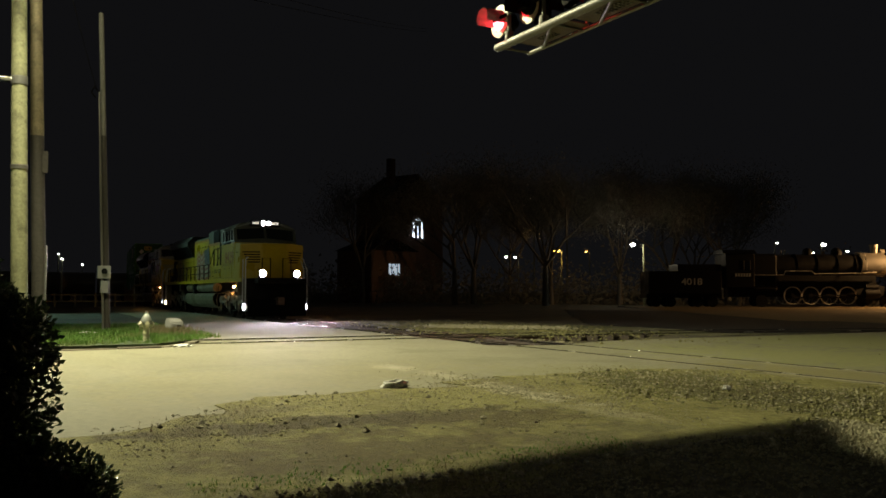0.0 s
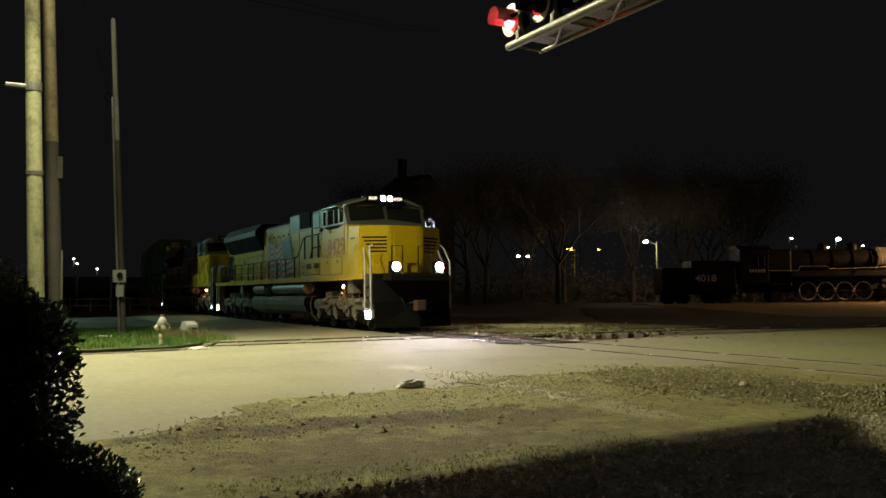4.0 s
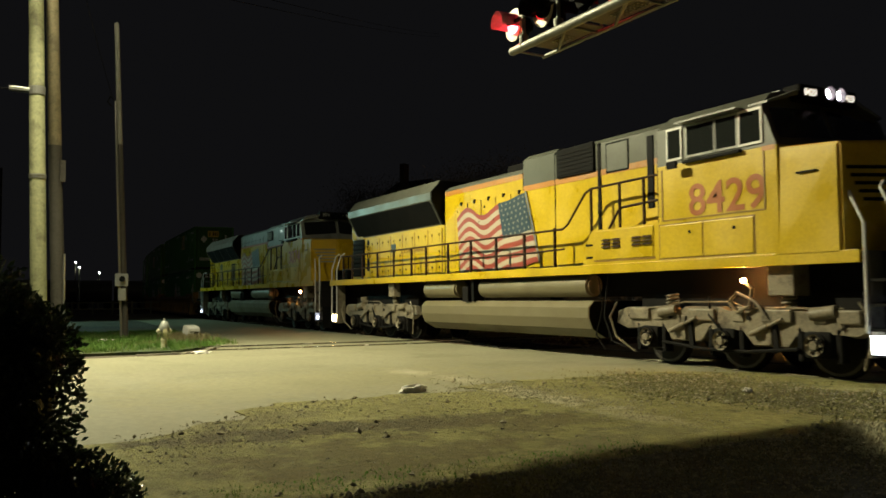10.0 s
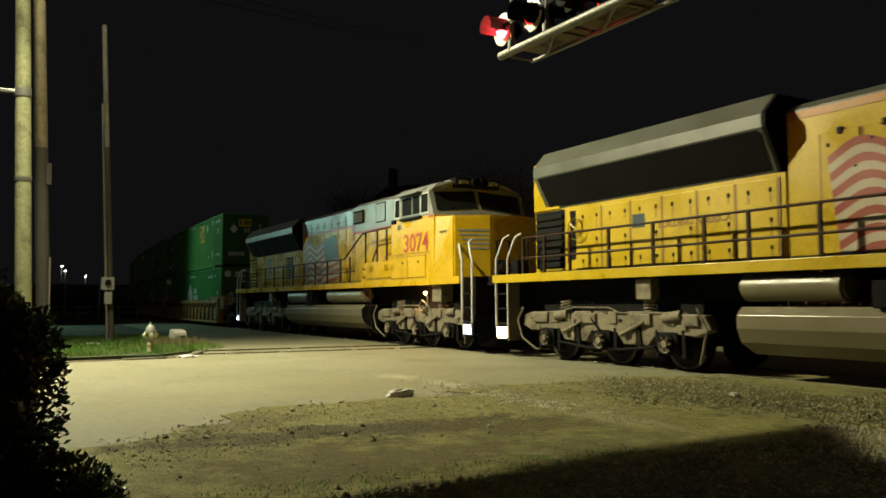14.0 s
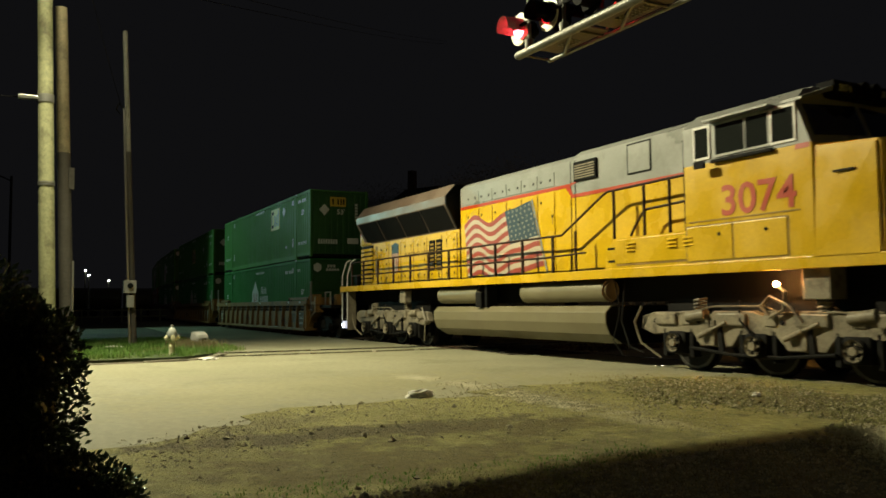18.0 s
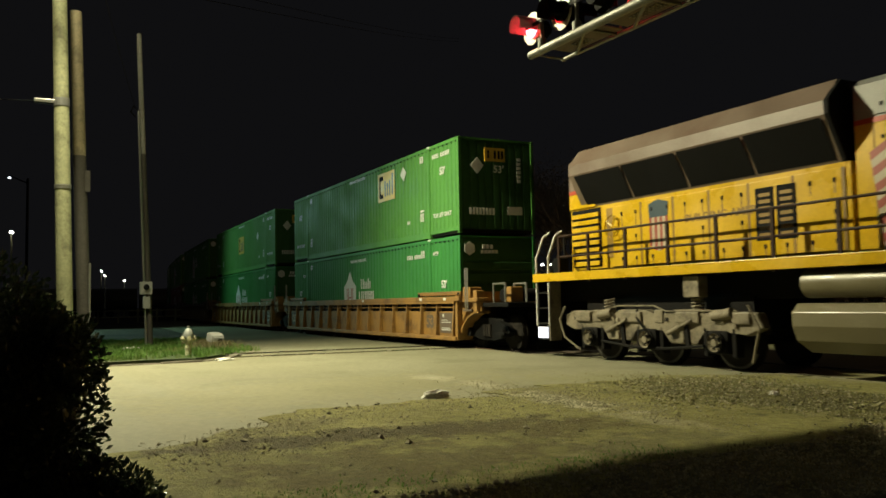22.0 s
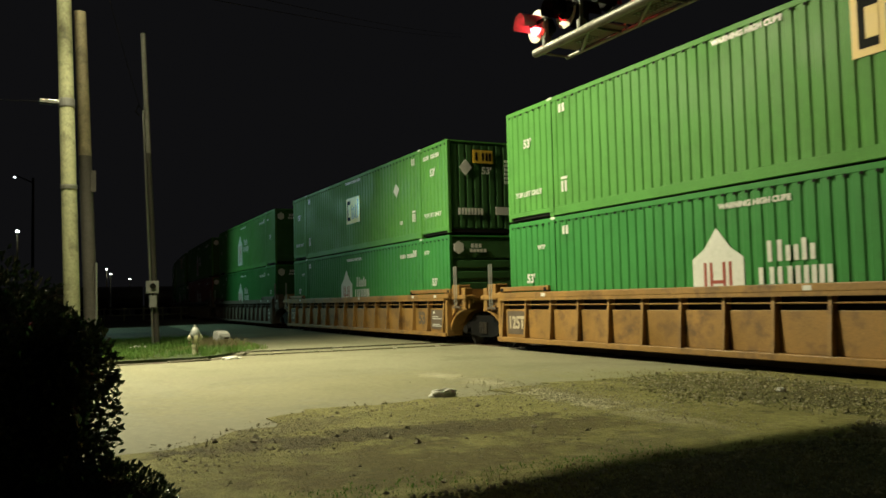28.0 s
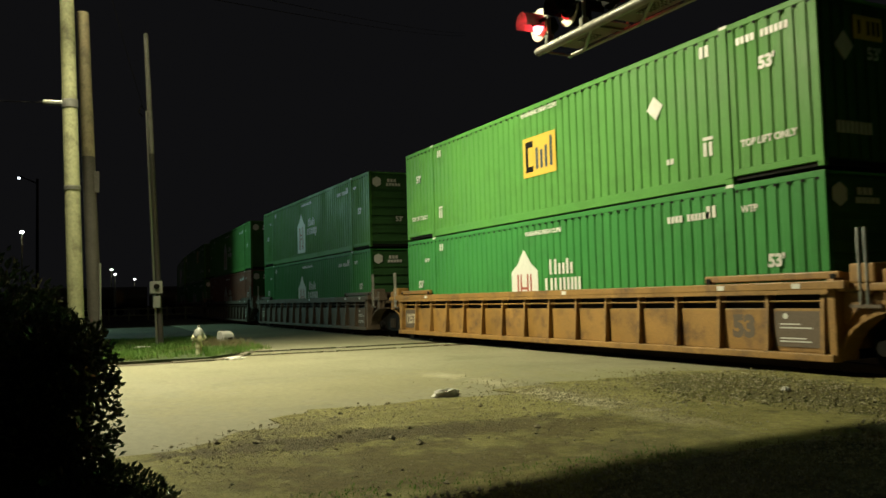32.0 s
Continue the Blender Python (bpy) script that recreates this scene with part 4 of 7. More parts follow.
        v0, v1, vz, vt = (8.4, 9.2, 4.02, 4.46) if second else (7.75, 9.08, 4.03, 4.68)
        vent = boxed("blower_vent", "black", root, X(v1), X(v0), s * (W + 0.03) - 0.03, s * (W + 0.03) + 0.03, vz, vt, bevel=0.01)
        for k in range(6):
            z = vz + 0.05 + k * (vt - vz - 0.1) / 6
            boxed("vent_slat", "soot" if not second else "truckgrey", vent, X(v1 - 0.05), X(v0 + 0.05), *sorted((s * (W + 0.055), s * (W + 0.075))), z, z + 0.03)
        c0, c1 = (6.75, 7.4) if second else (6.7, 7.35)
        boxed("cabinet_door_gap", "black", root, X(c1 + 0.03), X(c0 - 0.03), y - 0.008, y + 0.008, 3.92, 4.56)
        boxed("cabinet_door", paint, root, X(c1), X(c0), y - 0.015, y + 0.015, 3.95, 4.53, bevel=0.01)
        d0, d1 = (5.62, 5.8) if second else (5.95, 6.13)
        boxed("door_frame", "black", root, X(d1), X(d0), y - 0.015, y + 0.015, deck + 1.1, 4.5, bevel=0.01)
        if not second:
            boxed("door_post", "black", root, X(7.66), X(7.56), y - 0.015, y + 0.02, 2.7, 4.62, bevel=0.01)
        bt0, bt1, btz = (4.98, 7.72, 2.58) if second else (5.41, 7.69, 2.69)
        part("battery_box", prism(B(), [(X(bt1), deck), (X(bt1) + 0.06, 2.35), (X(bt1) + 0.3, btz), (X(bt0), btz), (X(bt0), deck)], *sorted((s * 1.14, s * 1.54))), yellow, root)
        boxed("battery_lid", yellow, root, X(bt1 - 0.4), X(bt0 + 0.15), *sorted((s * 1.535, s * 1.56)), 2.06, btz - 0.03, bevel=0.012)
        boxed("lid_gap", "drip", root, X(bt1 - 0.36), X(bt0 + 0.11), *sorted((s * 1.53, s * 1.546)), 2.02, 2.06)
        for f in (6.88, 5.74, 5.33) if second else (6.76, 5.86):
            bm = B()
            for r in range(3):
                for c in range(1 if second else 2):
                    xx = X(f) - 0.13 + (0.0 if second else 0.3 * c - 0.15)
                    prism(bm, [(s * 1.55, 2.3 + 0.07 * r), (s * 1.6, 2.3 + 0.07 * r), (s * 1.55, 2.35 + 0.07 * r)], xx, xx + 0.24, "x")
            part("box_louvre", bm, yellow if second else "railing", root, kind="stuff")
        for z in (2.1, 2.36):
            boxed("box_slot", "black", root, X(bt1 - 0.1), X(bt1 - 0.32), *sorted((s * 1.53, s * 1.547)), z, z + 0.045)
        ra, rb = (9.15, 7.75) if second else (8.35, 7.55)
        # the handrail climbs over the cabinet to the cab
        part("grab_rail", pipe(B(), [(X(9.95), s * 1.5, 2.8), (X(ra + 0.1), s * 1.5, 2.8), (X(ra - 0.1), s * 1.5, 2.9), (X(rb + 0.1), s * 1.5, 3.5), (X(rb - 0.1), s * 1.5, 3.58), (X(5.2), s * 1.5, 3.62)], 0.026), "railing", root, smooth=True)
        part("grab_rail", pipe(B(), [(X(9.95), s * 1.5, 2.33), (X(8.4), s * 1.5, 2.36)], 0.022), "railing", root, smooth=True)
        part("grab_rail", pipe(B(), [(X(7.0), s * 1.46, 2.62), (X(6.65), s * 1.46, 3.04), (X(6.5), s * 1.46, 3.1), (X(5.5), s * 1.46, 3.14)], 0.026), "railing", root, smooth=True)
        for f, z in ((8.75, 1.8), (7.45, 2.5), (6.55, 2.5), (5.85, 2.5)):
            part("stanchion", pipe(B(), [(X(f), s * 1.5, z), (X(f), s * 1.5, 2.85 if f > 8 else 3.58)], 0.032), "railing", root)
    # radiator section, flared outwards at the top
    r0 = 14.56 if not second else 14.6
    r1 = hood_end
    zb = 3.42
    boxed("radiator_lower_casing", yellow, root, X(r1), X(r0), -W, W, deck, zb)
    up = "sootgrey" if second else "leadgrey"
    bm = prism(B(), [(-W, zb), (-1.5, 4.14), (-1.5, 4.36), (-1.2, 4.72), (1.2, 4.72), (1.5, 4.36), (1.5, 4.14), (W, zb)], X(r1 - 0.45), X(r0 + 0.1), "x")
    part("radiator_upper_casing", bm, up, root)
    part("radiator_end_casing", prism(B(), [(X(r1), 3.8), (X(r1), 4.5), (X(r1 - 0.45), 4.66), (X(r1 - 0.95), 4.66), (X(r1 - 0.95), 3.8)], -1.16, 1.16), "sootgrey" if second else yellow, root)
    boxed("radiator_end_panel", yellow, root, X(r1), X(r1 - 0.95), -1.16, 1.16, zb, 3.8)
    part("radiator_front_shroud", prism(B(), [(-W - 0.02, zb), (-1.52, 4.14), (-1.52, 4.36), (-1.2, 4.7), (1.2, 4.7), (1.52, 4.36), (1.52, 4.14), (W + 0.02, zb)], X(r0 + 0.12), X(r0 + 0.04), "x"), "black", root)
    for s in (-1, 1):
        pan = 4 if second else 3
        span = (r1 - 0.6 - (r0 + 0.2)) / pan
        for k in range(pan):
            f = r0 + 0.2 + span * k
            bm = B()
            a, b = X(f + span - (0.06 if second else 0.0)), X(f)
            ya, yb = s * (W + 0.03), s * (1.5 + 0.012)
            quad(bm, (a, ya, zb + 0.04), (b, ya, zb + 0.04), (b, yb, 4.1), (a, yb, 4.1))
            part("radiator_grille", bm, "black", root, "dark radiator screen")
        y = s * (W + 0.012)
        n = 6
        for k in range(n):
            f = r0 + 0.15 + k * (r1 - r0 - 1.6) / n
            d = boxed("hood_door", yellow, root, X(f + (r1 - r0 - 1.6) / n - 0.06), X(f), y - 0.012, y + 0.012, deck + 0.08, zb - 0.08, bevel=0.008)
            boxed("door_gap", "drip", root, X(f), X(f - 0.05), y - 0.006, y + 0.006, deck + 0.08, zb - 0.08)
            for q, z in ((0.1, 2.16), (0.1, 2.62), (0.1, 3.12), (0.55, 2.16), (0.55, 3.12)):
                part("door_latch", box(B(), X(f + q + 0.05), X(f + q), y + s * 0.012 - 0.014, y + s * 0.012 + 0.014, z, z + 0.075, 0.006), "soot", d)
                part("drip_mark", box(B(), X(f + q + 0.04), X(f + q + 0.01), y + s * 0.0125 - 0.001, y + s * 0.0125 + 0.001, z - 0.1 - 0.07 * ((k * 5 + int(z * 10)) % 3), z), "drip", d)
        # louvres and hand brake at the rear
        for k in range(8):
            z = 2.1 + 0.155 * k
            boxed("louvre_slat", yellow if second else "soot", root, X(r1 - 0.08), X(r1 - 1.06), *sorted((y, y + s * 0.045)), z, z + 0.1, bevel=0.012)
        part("louvre_backing", box(B(), X(r1 - 0.05), X(r1 - 1.1), y - 0.004, y + 0.004, 2.08, 3.38), "black", root)
        bm = B()
        bmesh.ops.create_cone(bm, cap_ends=False, segments=20, radius1=0.24, radius2=0.24, depth=0.04, matrix=Matrix.Translation((X(r1 - 1.6), y + s * 0.1, 2.9)) @ pose(0, 0, 0, 90))
        for k in range(5):
            a = k * 2 * math.pi / 5
            tube(bm, (X(r1 - 1.6), y + s * 0.1, 2.9), (X(r1 - 1.6) + 0.23 * math.cos(a), y + s * 0.1, 2.9 + 0.23 * math.sin(a)), 0.015, 6)
        part("brake_wheel", bm, yellow, root)
        boxed("brake_recess", "drip" if second else "black", root, X(r1 - 1.3), X(r1 - 1.9), y - 0.006, y + 0.006, 2.25, 3.32)
        if second:
            # shield emblem: blue chief over red and white pales
            sx = X(r1 - 2.95)
            part("emblem_chief", prism(B(), [(sx - 0.27, 2.98), (sx + 0.27, 2.98), (sx + 0.29, 3.26), (sx, 3.34), (sx - 0.29, 3.26)], y - 0.018, y + 0.018), "flagblue", root)
            for k in range(7):
                x = sx - 0.27 + 0.077 * k
                low_z = 2.42 - 0.12 * math.cos((k - 3) / 3.2 * 1.5)
                boxed("emblem_pale", "flagwhite" if k % 2 else "flagred", root, x, x + 0.077, y - 0.017, y + 0.017, low_z, 2.98)
            for f in (r0 + 1.0, r0 + 1.45):
                sh = boxed("vent_shutter", "black", root, X(f + 0.4), X(f), y - 0.02, y + 0.02, 2.3, 3.22, bevel=0.01)
                for k in range(7):
                    boxed("shutter_slat", "drip", sh, X(f + 0.32), X(f + 0.08), *sorted((y + s * 0.015, y + s * 0.03)), 2.37 + 0.115 * k, 2.43 + 0.115 * k)
            lettering("slogan_marking", "BUILDING AMERICA", 0.2, "drip", root, Matrix.Translation((X(r1 - 4.75), y + s * 0.016, 2.86)) @ (SIDE if s < 0 else pose(0, 0, 0, 90, 0, 180)), 0.006, 1.2)
            boxed("radiator_stripe", "red", root, X(r1), X(r1 - 0.92), s * 1.165 - 0.004, s * 1.165 + 0.004, 3.76, 3.85)
        else:
            boxed("emblem_panel", "flagblue", root, X(r1 - 3.3), X(r1 - 3.65), y - 0.018, y + 0.018, 2.78, 3.05)
            lettering("slogan_marking", "BUILDING AMERICA", 0.18, "drip", root, Matrix.Translation((X(r1 - 4.9), y + s * 0.016, 2.78)) @ (SIDE if s < 0 else pose(0, 0, 0, 90, 0, 180)), 0.006, 1.1)
    for k in range(3):
        f = r0 + 1.0 + 1.5 * k
        part("cooling_fan", tube(B(), (X(f), 0, 4.6), (X(f), 0, 4.72), 0.62, 24), "grey", root, smooth=True)
    boxed("exhaust_stack", "soot", root, X(12.4), X(11.6), -0.35, 0.35, 4.45, 4.85, bevel=0.03)
    for k in range(3):
        part("horn", tube(B(), (X(11.0), -0.2 + 0.2 * k, 4.75), (X(10.6), -0.2 + 0.2 * k, 4.75), 0.03, 10, 0.09), "soot", root)
    if second:
        flag(root, X(10.95), 2.12, 3.3, 1.62, -W - 0.034)
    else:
        flag(root, X(10.42), 2.08, 3.35, 1.72, -W - 0.034)
    for s in (-1, 1):
        spots = (9.95, 11.2, 12.44, 13.68, 15.0, 15.95, 17.2, 18.45, 19.7, 20.6) if not second else [9.6 + 1.24 * k for k in range(10)]
        handrail(root, [X(f) for f in spots] + [X(hood_end)], s * 1.5)
    # tanks
    t0, t1 = (7.8, 15.5) if second else (7.6, 15.3)
    prof = [(-1.5, 1.08), (-1.5, 0.86), (-1.4, 0.62), (-1.06, 0.42), (1.06, 0.42), (1.4, 0.62), (1.5, 0.86), (1.5, 1.08), (1.36, 1.22), (-1.36, 1.22)]
    bm = prism(B(), prof, X(t1), X(t0), "x")
    bmesh.ops.bevel(bm, geom=bm.edges[:], offset=0.006, segments=1, affect="EDGES")
    part("fuel_tank", bm, "tank", root)
    for xa in (X(t1) - 0.012, X(t0) - 0.001):
        part("tank_end", prism(B(), [(y * 0.985, z * 0.985 + 0.008) for y, z in prof], xa, xa + 0.013, "x"), "black", root)
    for s in (-1, 1):
        boxed("tank_bracket", "black", root, X(t0 + 4.9), X(t0 + 4.78), s * 1.3 - 0.16, s * 1.3 + 0.16, 1.2, 1.8)
        part("drain_pipe", pipe(B(), [(X(t0) + 0.1, s * 1.3, 1.7), (X(t0) + 0.25, s * 1.32, 1.1), (X(t0) + 0.05, s * 1.34, 0.5), (X(t0) + 0.3, s * 1.3, 0.2)], 0.014, 6), "soot", root, smooth=True)
        part("drain_pipe", pipe(B(), [(X(t0) + 0.35, s * 1.25, 1.75), (X(t0) + 0.3, s * 1.32, 0.9), (X(t0) + 0.55, s * 1.34, 0.4), (X(t0) + 0.9, s * 1.3, 0.3)], 0.018, 6), "soot", root, smooth=True)
    for s in (-1, 1):
        for f0, f1 in ((t0 + 0.1, t0 + 3.3), (t1 - 2.4, t1 - 0.1)) if second else ((t0 + 0.1, t0 + 4.6), (t1 - 1.9, t1)):
            bm = tube(B(), (X(f0), s * 1.22, 1.54), (X(f1), s * 1.22, 1.54), 0.24, 20)
            bmesh.ops.bevel(bm, geom=[e for e in bm.edges if abs(e.verts[0].co.x - e.verts[1].co.x) < 1e-4], offset=0.05, segments=2, affect="EDGES")
            part("air_tank", bm, "tank", root, smooth=True)
        boxed("fuel_filler", "soot", root, X(t0 + 5.3), X(t0 + 5.0), s * 1.45 - 0.06, s * 1.45 + 0.06, 1.2, 1.6, bevel=0.02)
        boxed("sand_box", "truckgrey", root, X(3.1), X(2.6), s * 1.2 - 0.2, s * 1.2 + 0.2, 1.3, 1.8, bevel=0.02)
        boxed("junction_box", "truckgrey", root, X(length - 5.6), X(length - 6.0), s * 1.3 - 0.12, s * 1.3 + 0.12, 1.35, 1.75, bevel=0.02)
    loco_truck(root, X(4.1), 0.45, True)
    loco_truck(root, X(length - 4.5), 0.0, False)
    # ends: pilot, steps, rails, coupler, hoses, snow plough
    for f, d, front in ((0.0, 1, True), (length, -1, False)):
        E = lambda q: X(f) - d * q
        lo = lambda a, b: (min(a, b), max(a, b))
        boxed("end_plate", "soot", root, *lo(E(0.72), E(0.8)), -1.45, 1.45, 0.95, deck, bevel=0.01)
        bm = B()
        for s in (-1, 1):
            quad(bm, (E(0.35), 0, 0.95), (E(0.7), s * 1.42, 0.95), (E(0.62), s * 1.42, 0.16), (E(0.12), 0, 0.16))
        bmesh.ops.solidify(bm, geom=bm.faces[:], thickness=0.03)
        part("snow_plough", bm, "black", root)
        bm = box(B(), *lo(E(0.1), E(0.85)), -0.13, 0.13, 0.78, 1.0, 0.03)
        box(bm, *lo(E(-0.02), E(0.28)), -0.2, 0.16, 0.7, 1.06, 0.04)
        part("coupler", bm, "rust", root)
        for y in (-0.45, -0.3, 0.35, 0.5, 0.65):
            part("brake_hose", pipe(B(), [(E(0.7), y, 1.2), (E(0.5), y, 1.05), (E(0.4), y * 0.8, 0.7), (E(0.35), y * 0.5, 0.5)], 0.025, 6), "black", root)
        for s in (-1, 1):
            for k in range(4):
                boxed("step_tread", "soot", root, *lo(E(0.78), E(1.28)), s * 1.32 - 0.16, s * 1.32 + 0.16, 0.42 + 0.36 * k, 0.46 + 0.36 * k)
            boxed("step_side", "truckgrey", root, *lo(E(1.26), E(1.3)), s * 1.32 - 0.16, s * 1.32 + 0.16, 0.4, deck)
            lit = "warmstep" if not front and not second else "steplight"
            dim = second
            # the plate itself glows, in place of step light falling on it
            glow_plate = boxed("lit_step_plate", "stepplate" if dim else lit, root, *lo(E(0.84), E(1.24)), s * 1.5 - 0.012, s * 1.5 + 0.012, 0.46, 0.72, label="step plate that glows itself to look lit")
            if dim:
                boxed("step_lamp", lit, glow_plate, *lo(E(0.86), E(1.0)), s * 1.515 - 0.012, s * 1.515 + 0.012, 0.5, 0.6)
            for q in (0.8, 1.3):
                part("step_handrail", pipe(B(), [(E(q), s * 1.5, 0.75), (E(q), s * 1.5, 2.35), (E(q + 0.28 if front else q + 0.2), s * 1.42, 2.85), (E(q + 0.3), s * 1.3, 2.95)], 0.024, 8), "white", root, "white step handrail", smooth=True)
        part("end_rail", pipe(B(), [(E(0.85), -0.7, 1.95), (E(0.85), -0.7, 2.9), (E(0.85), -0.3, 2.9), (E(0.85), -0.3, 1.95)], 0.02), "soot", root)
        part("end_rail", pipe(B(), [(E(0.85), 0.7, 1.95), (E(0.85), 0.7, 2.9), (E(0.85), 0.3, 2.9), (E(0.85), 0.3, 1.95)], 0.02), "soot", root)
        fwd = 0.4 if front else 0.0
        boxed("anticlimber", "soot", root, *lo(E(0.5 - fwd), E(0.9)), -1.08, 1.08, 1.8, 1.96, bevel=0.02)
        boxed("end_platform", "soot", root, *lo(E(0.45 - fwd), E(0.9)), -1.1, 1.1, 1.72, 1.8, bevel=0.01)
        for s in (-1, 1):
            q = 0.72 - fwd
            hb = boxed("ditch_light_housing", "black", root, *lo(E(q + 0.02), E(q + 0.24)), s * 0.81 - 0.16, s * 0.81 + 0.16, 1.96, 2.36, bevel=0.02)
            part("ditch_light", tube(B(), (E(q + 0.02), s * 0.81, 2.17), (E(q), s * 0.81, 2.17), 0.14, 20), "headlight" if front and not second else "glass", hb)
            ring = B()
            bmesh.ops.create_cone(ring, cap_ends=False, segments=20, radius1=0.155, radius2=0.155, depth=0.12, matrix=Matrix.Translation((E(q - 0.03), s * 0.81, 2.17)) @ pose(0, 0, 0, 0, 90))
            bmesh.ops.solidify(ring, geom=ring.faces[:], thickness=0.01)
            part("light_hood", ring, "black", hb)
    return root


lead = rides(locomotive("lead_locomotive", "yellow and grey diesel locomotive with lit headlights and a painted flag", "8429", 23.38, False), U_LEAD, 6.5)
trail = rides(locomotive("second_locomotive", "yellow and grey diesel locomotive with red stripe and a painted flag", "3074", 23.6, True), U_TRAIL, 6.6)


# ---- containers and well wagons ----
CL, CW, CH, POST = 16.15, 2.6, 2.896, 1.98


def corrugated(x0, x1, z0, z1, y, depth, pitch, s):
    """A side wall of pressed ribs."""
    bm = B()
    n = max(1, round((x1 - x0) / pitch))
    p = (x1 - x0) / n
    xs = []
    for i in range(n):
        a = x0 + i * p
        xs += [(a, 0), (a + 0.55 * p, 0), (a + 0.66 * p, depth), (a + 0.89 * p, depth)]
    xs.append((x1, 0))
    low = [bm.verts.new((x, y - s * d, z0)) for x, d in xs]
    top = [bm.verts.new((x, y - s * d, z1)) for x, d in xs]
    for i in range(len(xs) - 1):
        bm.faces.new((low[i], low[i + 1], top[i + 1], top[i]))
    return bm


def bars(bm, x0, z0, count, w, h, gap, y, t=0.003):
    for k in range(count):
        box(bm, x0 + k * (w + gap), x0 + k * (w + gap) + w, y - t, y + t, z0, z0 + h)
    return bm


def container(label, paint, upper, style):
    """A 53-foot box: ribbed sides, 40-foot posts, rails, corner castings, ends and markings."""
    root = thing("container", label, "container", group="double-stacked containers")
    h = CL / 2
    yy = CW / 2
    for s in (-1, 1):
        y = s * (yy - 0.012)
        for x0, x1 in ((-h + 0.1, -h + POST - 0.09), (-h + POST + 0.09, h - POST - 0.09), (h - POST + 0.09, h - 0.1)):
            part("side_panel", corrugated(x0, x1, 0.16, CH - 0.11, y, 0.025, 0.27, s), paint, root)
        for x in (-h, -h + POST - 0.09, h - POST - 0.09, h - 0.1):
            w = 0.1 if abs(x) > h - 0.2 else 0.18
            proud = 0.016 if w > 0.15 else 0.0
            boxed("post", paint, root, x, x + w, s * yy - (0.09 if s > 0 else proud), s * yy + (proud if s > 0 else 0.09), 0.1, CH - 0.06, bevel=0.01)
        boxed("top_rail", paint, root, -h, h, s * yy - (0.09 if s > 0 else -0.004), s * yy + (-0.004 if s > 0 else 0.09), CH - 0.12, CH - 0.01, bevel=0.012)
        for x0, x1, z0, z1 in ((-h + POST, h - POST, 0.03, 0.24), (-h + 0.02, -h + POST - 0.09, 0.13, 0.25), (h - POST + 0.09, h - 0.02, 0.13, 0.25)):
            boxed("bottom_rail", paint, root, x0, x1, s * yy - (0.1 if s > 0 else -0.004), s * yy + (-0.004 if s > 0 else 0.1), z0, z1, bevel=0.012)
        for x in (-h + POST, h - POST):
            for z0, z1 in ((0.0, 0.13), (CH - 0.13, CH)):
                c = boxed("corner_casting", "decal" if s < 0 and z0 > 1 else paint, root, x - 0.09, x + 0.09, s * yy - (0.17 if s > 0 else 0.004), s * yy + (0.004 if s > 0 else 0.17), z0, z1, bevel=0.012)
        bm = B()
        n = 58
        for k in range(n):
            x = -h + 0.15 + (CL - 0.3) * k / (n - 1)
            box(bm, x - 0.035, x + 0.035, s * (yy - 0.003) - 0.004, s * (yy - 0.003) + 0.004, CH - 0.16, CH - 0.115)
        part("rail_notch", bm, "black", root, kind="stuff")
    boxed("roof", paint, root, -h + 0.01, h - 0.01, -yy + 0.05, yy - 0.05, CH - 0.06, CH - 0.02)
    boxed("floor_frame", "soot", root, -h + 0.02, h - 0.02, -yy + 0.06, yy - 0.06, 0.06, 0.16)
    for e in (-1, 1):
        bm = B()
        if style == "ribs":
            n = 9
            for k in range(n):
                y0 = -yy + 0.12 + k * (CW - 0.24) / n
                boxed("end_rib", "endshade", root, *sorted((e * (h - 0.07), e * (h - 0.02))), y0 + 0.03, y0 + (CW - 0.24) / n - 0.06, 0.2, CH - 0.14, bevel=0.015)
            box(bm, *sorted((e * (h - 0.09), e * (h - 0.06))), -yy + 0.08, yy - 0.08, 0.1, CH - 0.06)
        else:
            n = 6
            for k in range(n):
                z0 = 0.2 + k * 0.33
                boxed("end_rib", "endshade", root, *sorted((e * (h - 0.08), e * (h - 0.02))), -yy + 0.1, yy - 0.1, z0 + 0.04, z0 + 0.26, bevel=0.015)
            boxed("end_header", "endshade", root, *sorted((e * (h - 0.085), e * (h - 0.03))), -yy + 0.08, yy - 0.08, 2.2, CH - 0.12)
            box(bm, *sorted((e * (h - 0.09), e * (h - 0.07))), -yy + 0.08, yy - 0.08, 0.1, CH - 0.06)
        part("end_panel", bm, "endshade", root, "green end wall with shade in its colour")
        for s in (-1, 1):
            boxed("corner_post", paint, root, *sorted((e * (h - 0.12), e * h)), *sorted((s * (yy - 0.1), s * (yy - 0.005))), 0.05, CH - 0.03, bevel=0.01)
    # markings on the near side and the leading end
    y = -yy - 0.001
    f = h - 0.005
    if upper:
        ex, ez = upper
        panel = boxed("logo_panel", "logoyellow", root, ex, ex + 1.45, y - 0.003, y + 0.003, ez, ez + 1.0, label="yellow logo panel")
        boxed("logo_block", "black", panel, ex + 0.12, ex + 0.46, y - 0.006, y + 0.001, ez + 0.12, ez + 0.9)
        boxed("logo_slot", "logoyellow", panel, ex + 0.24, ex + 0.47, y - 0.009, y - 0.005, ez + 0.26, ez + 0.74)
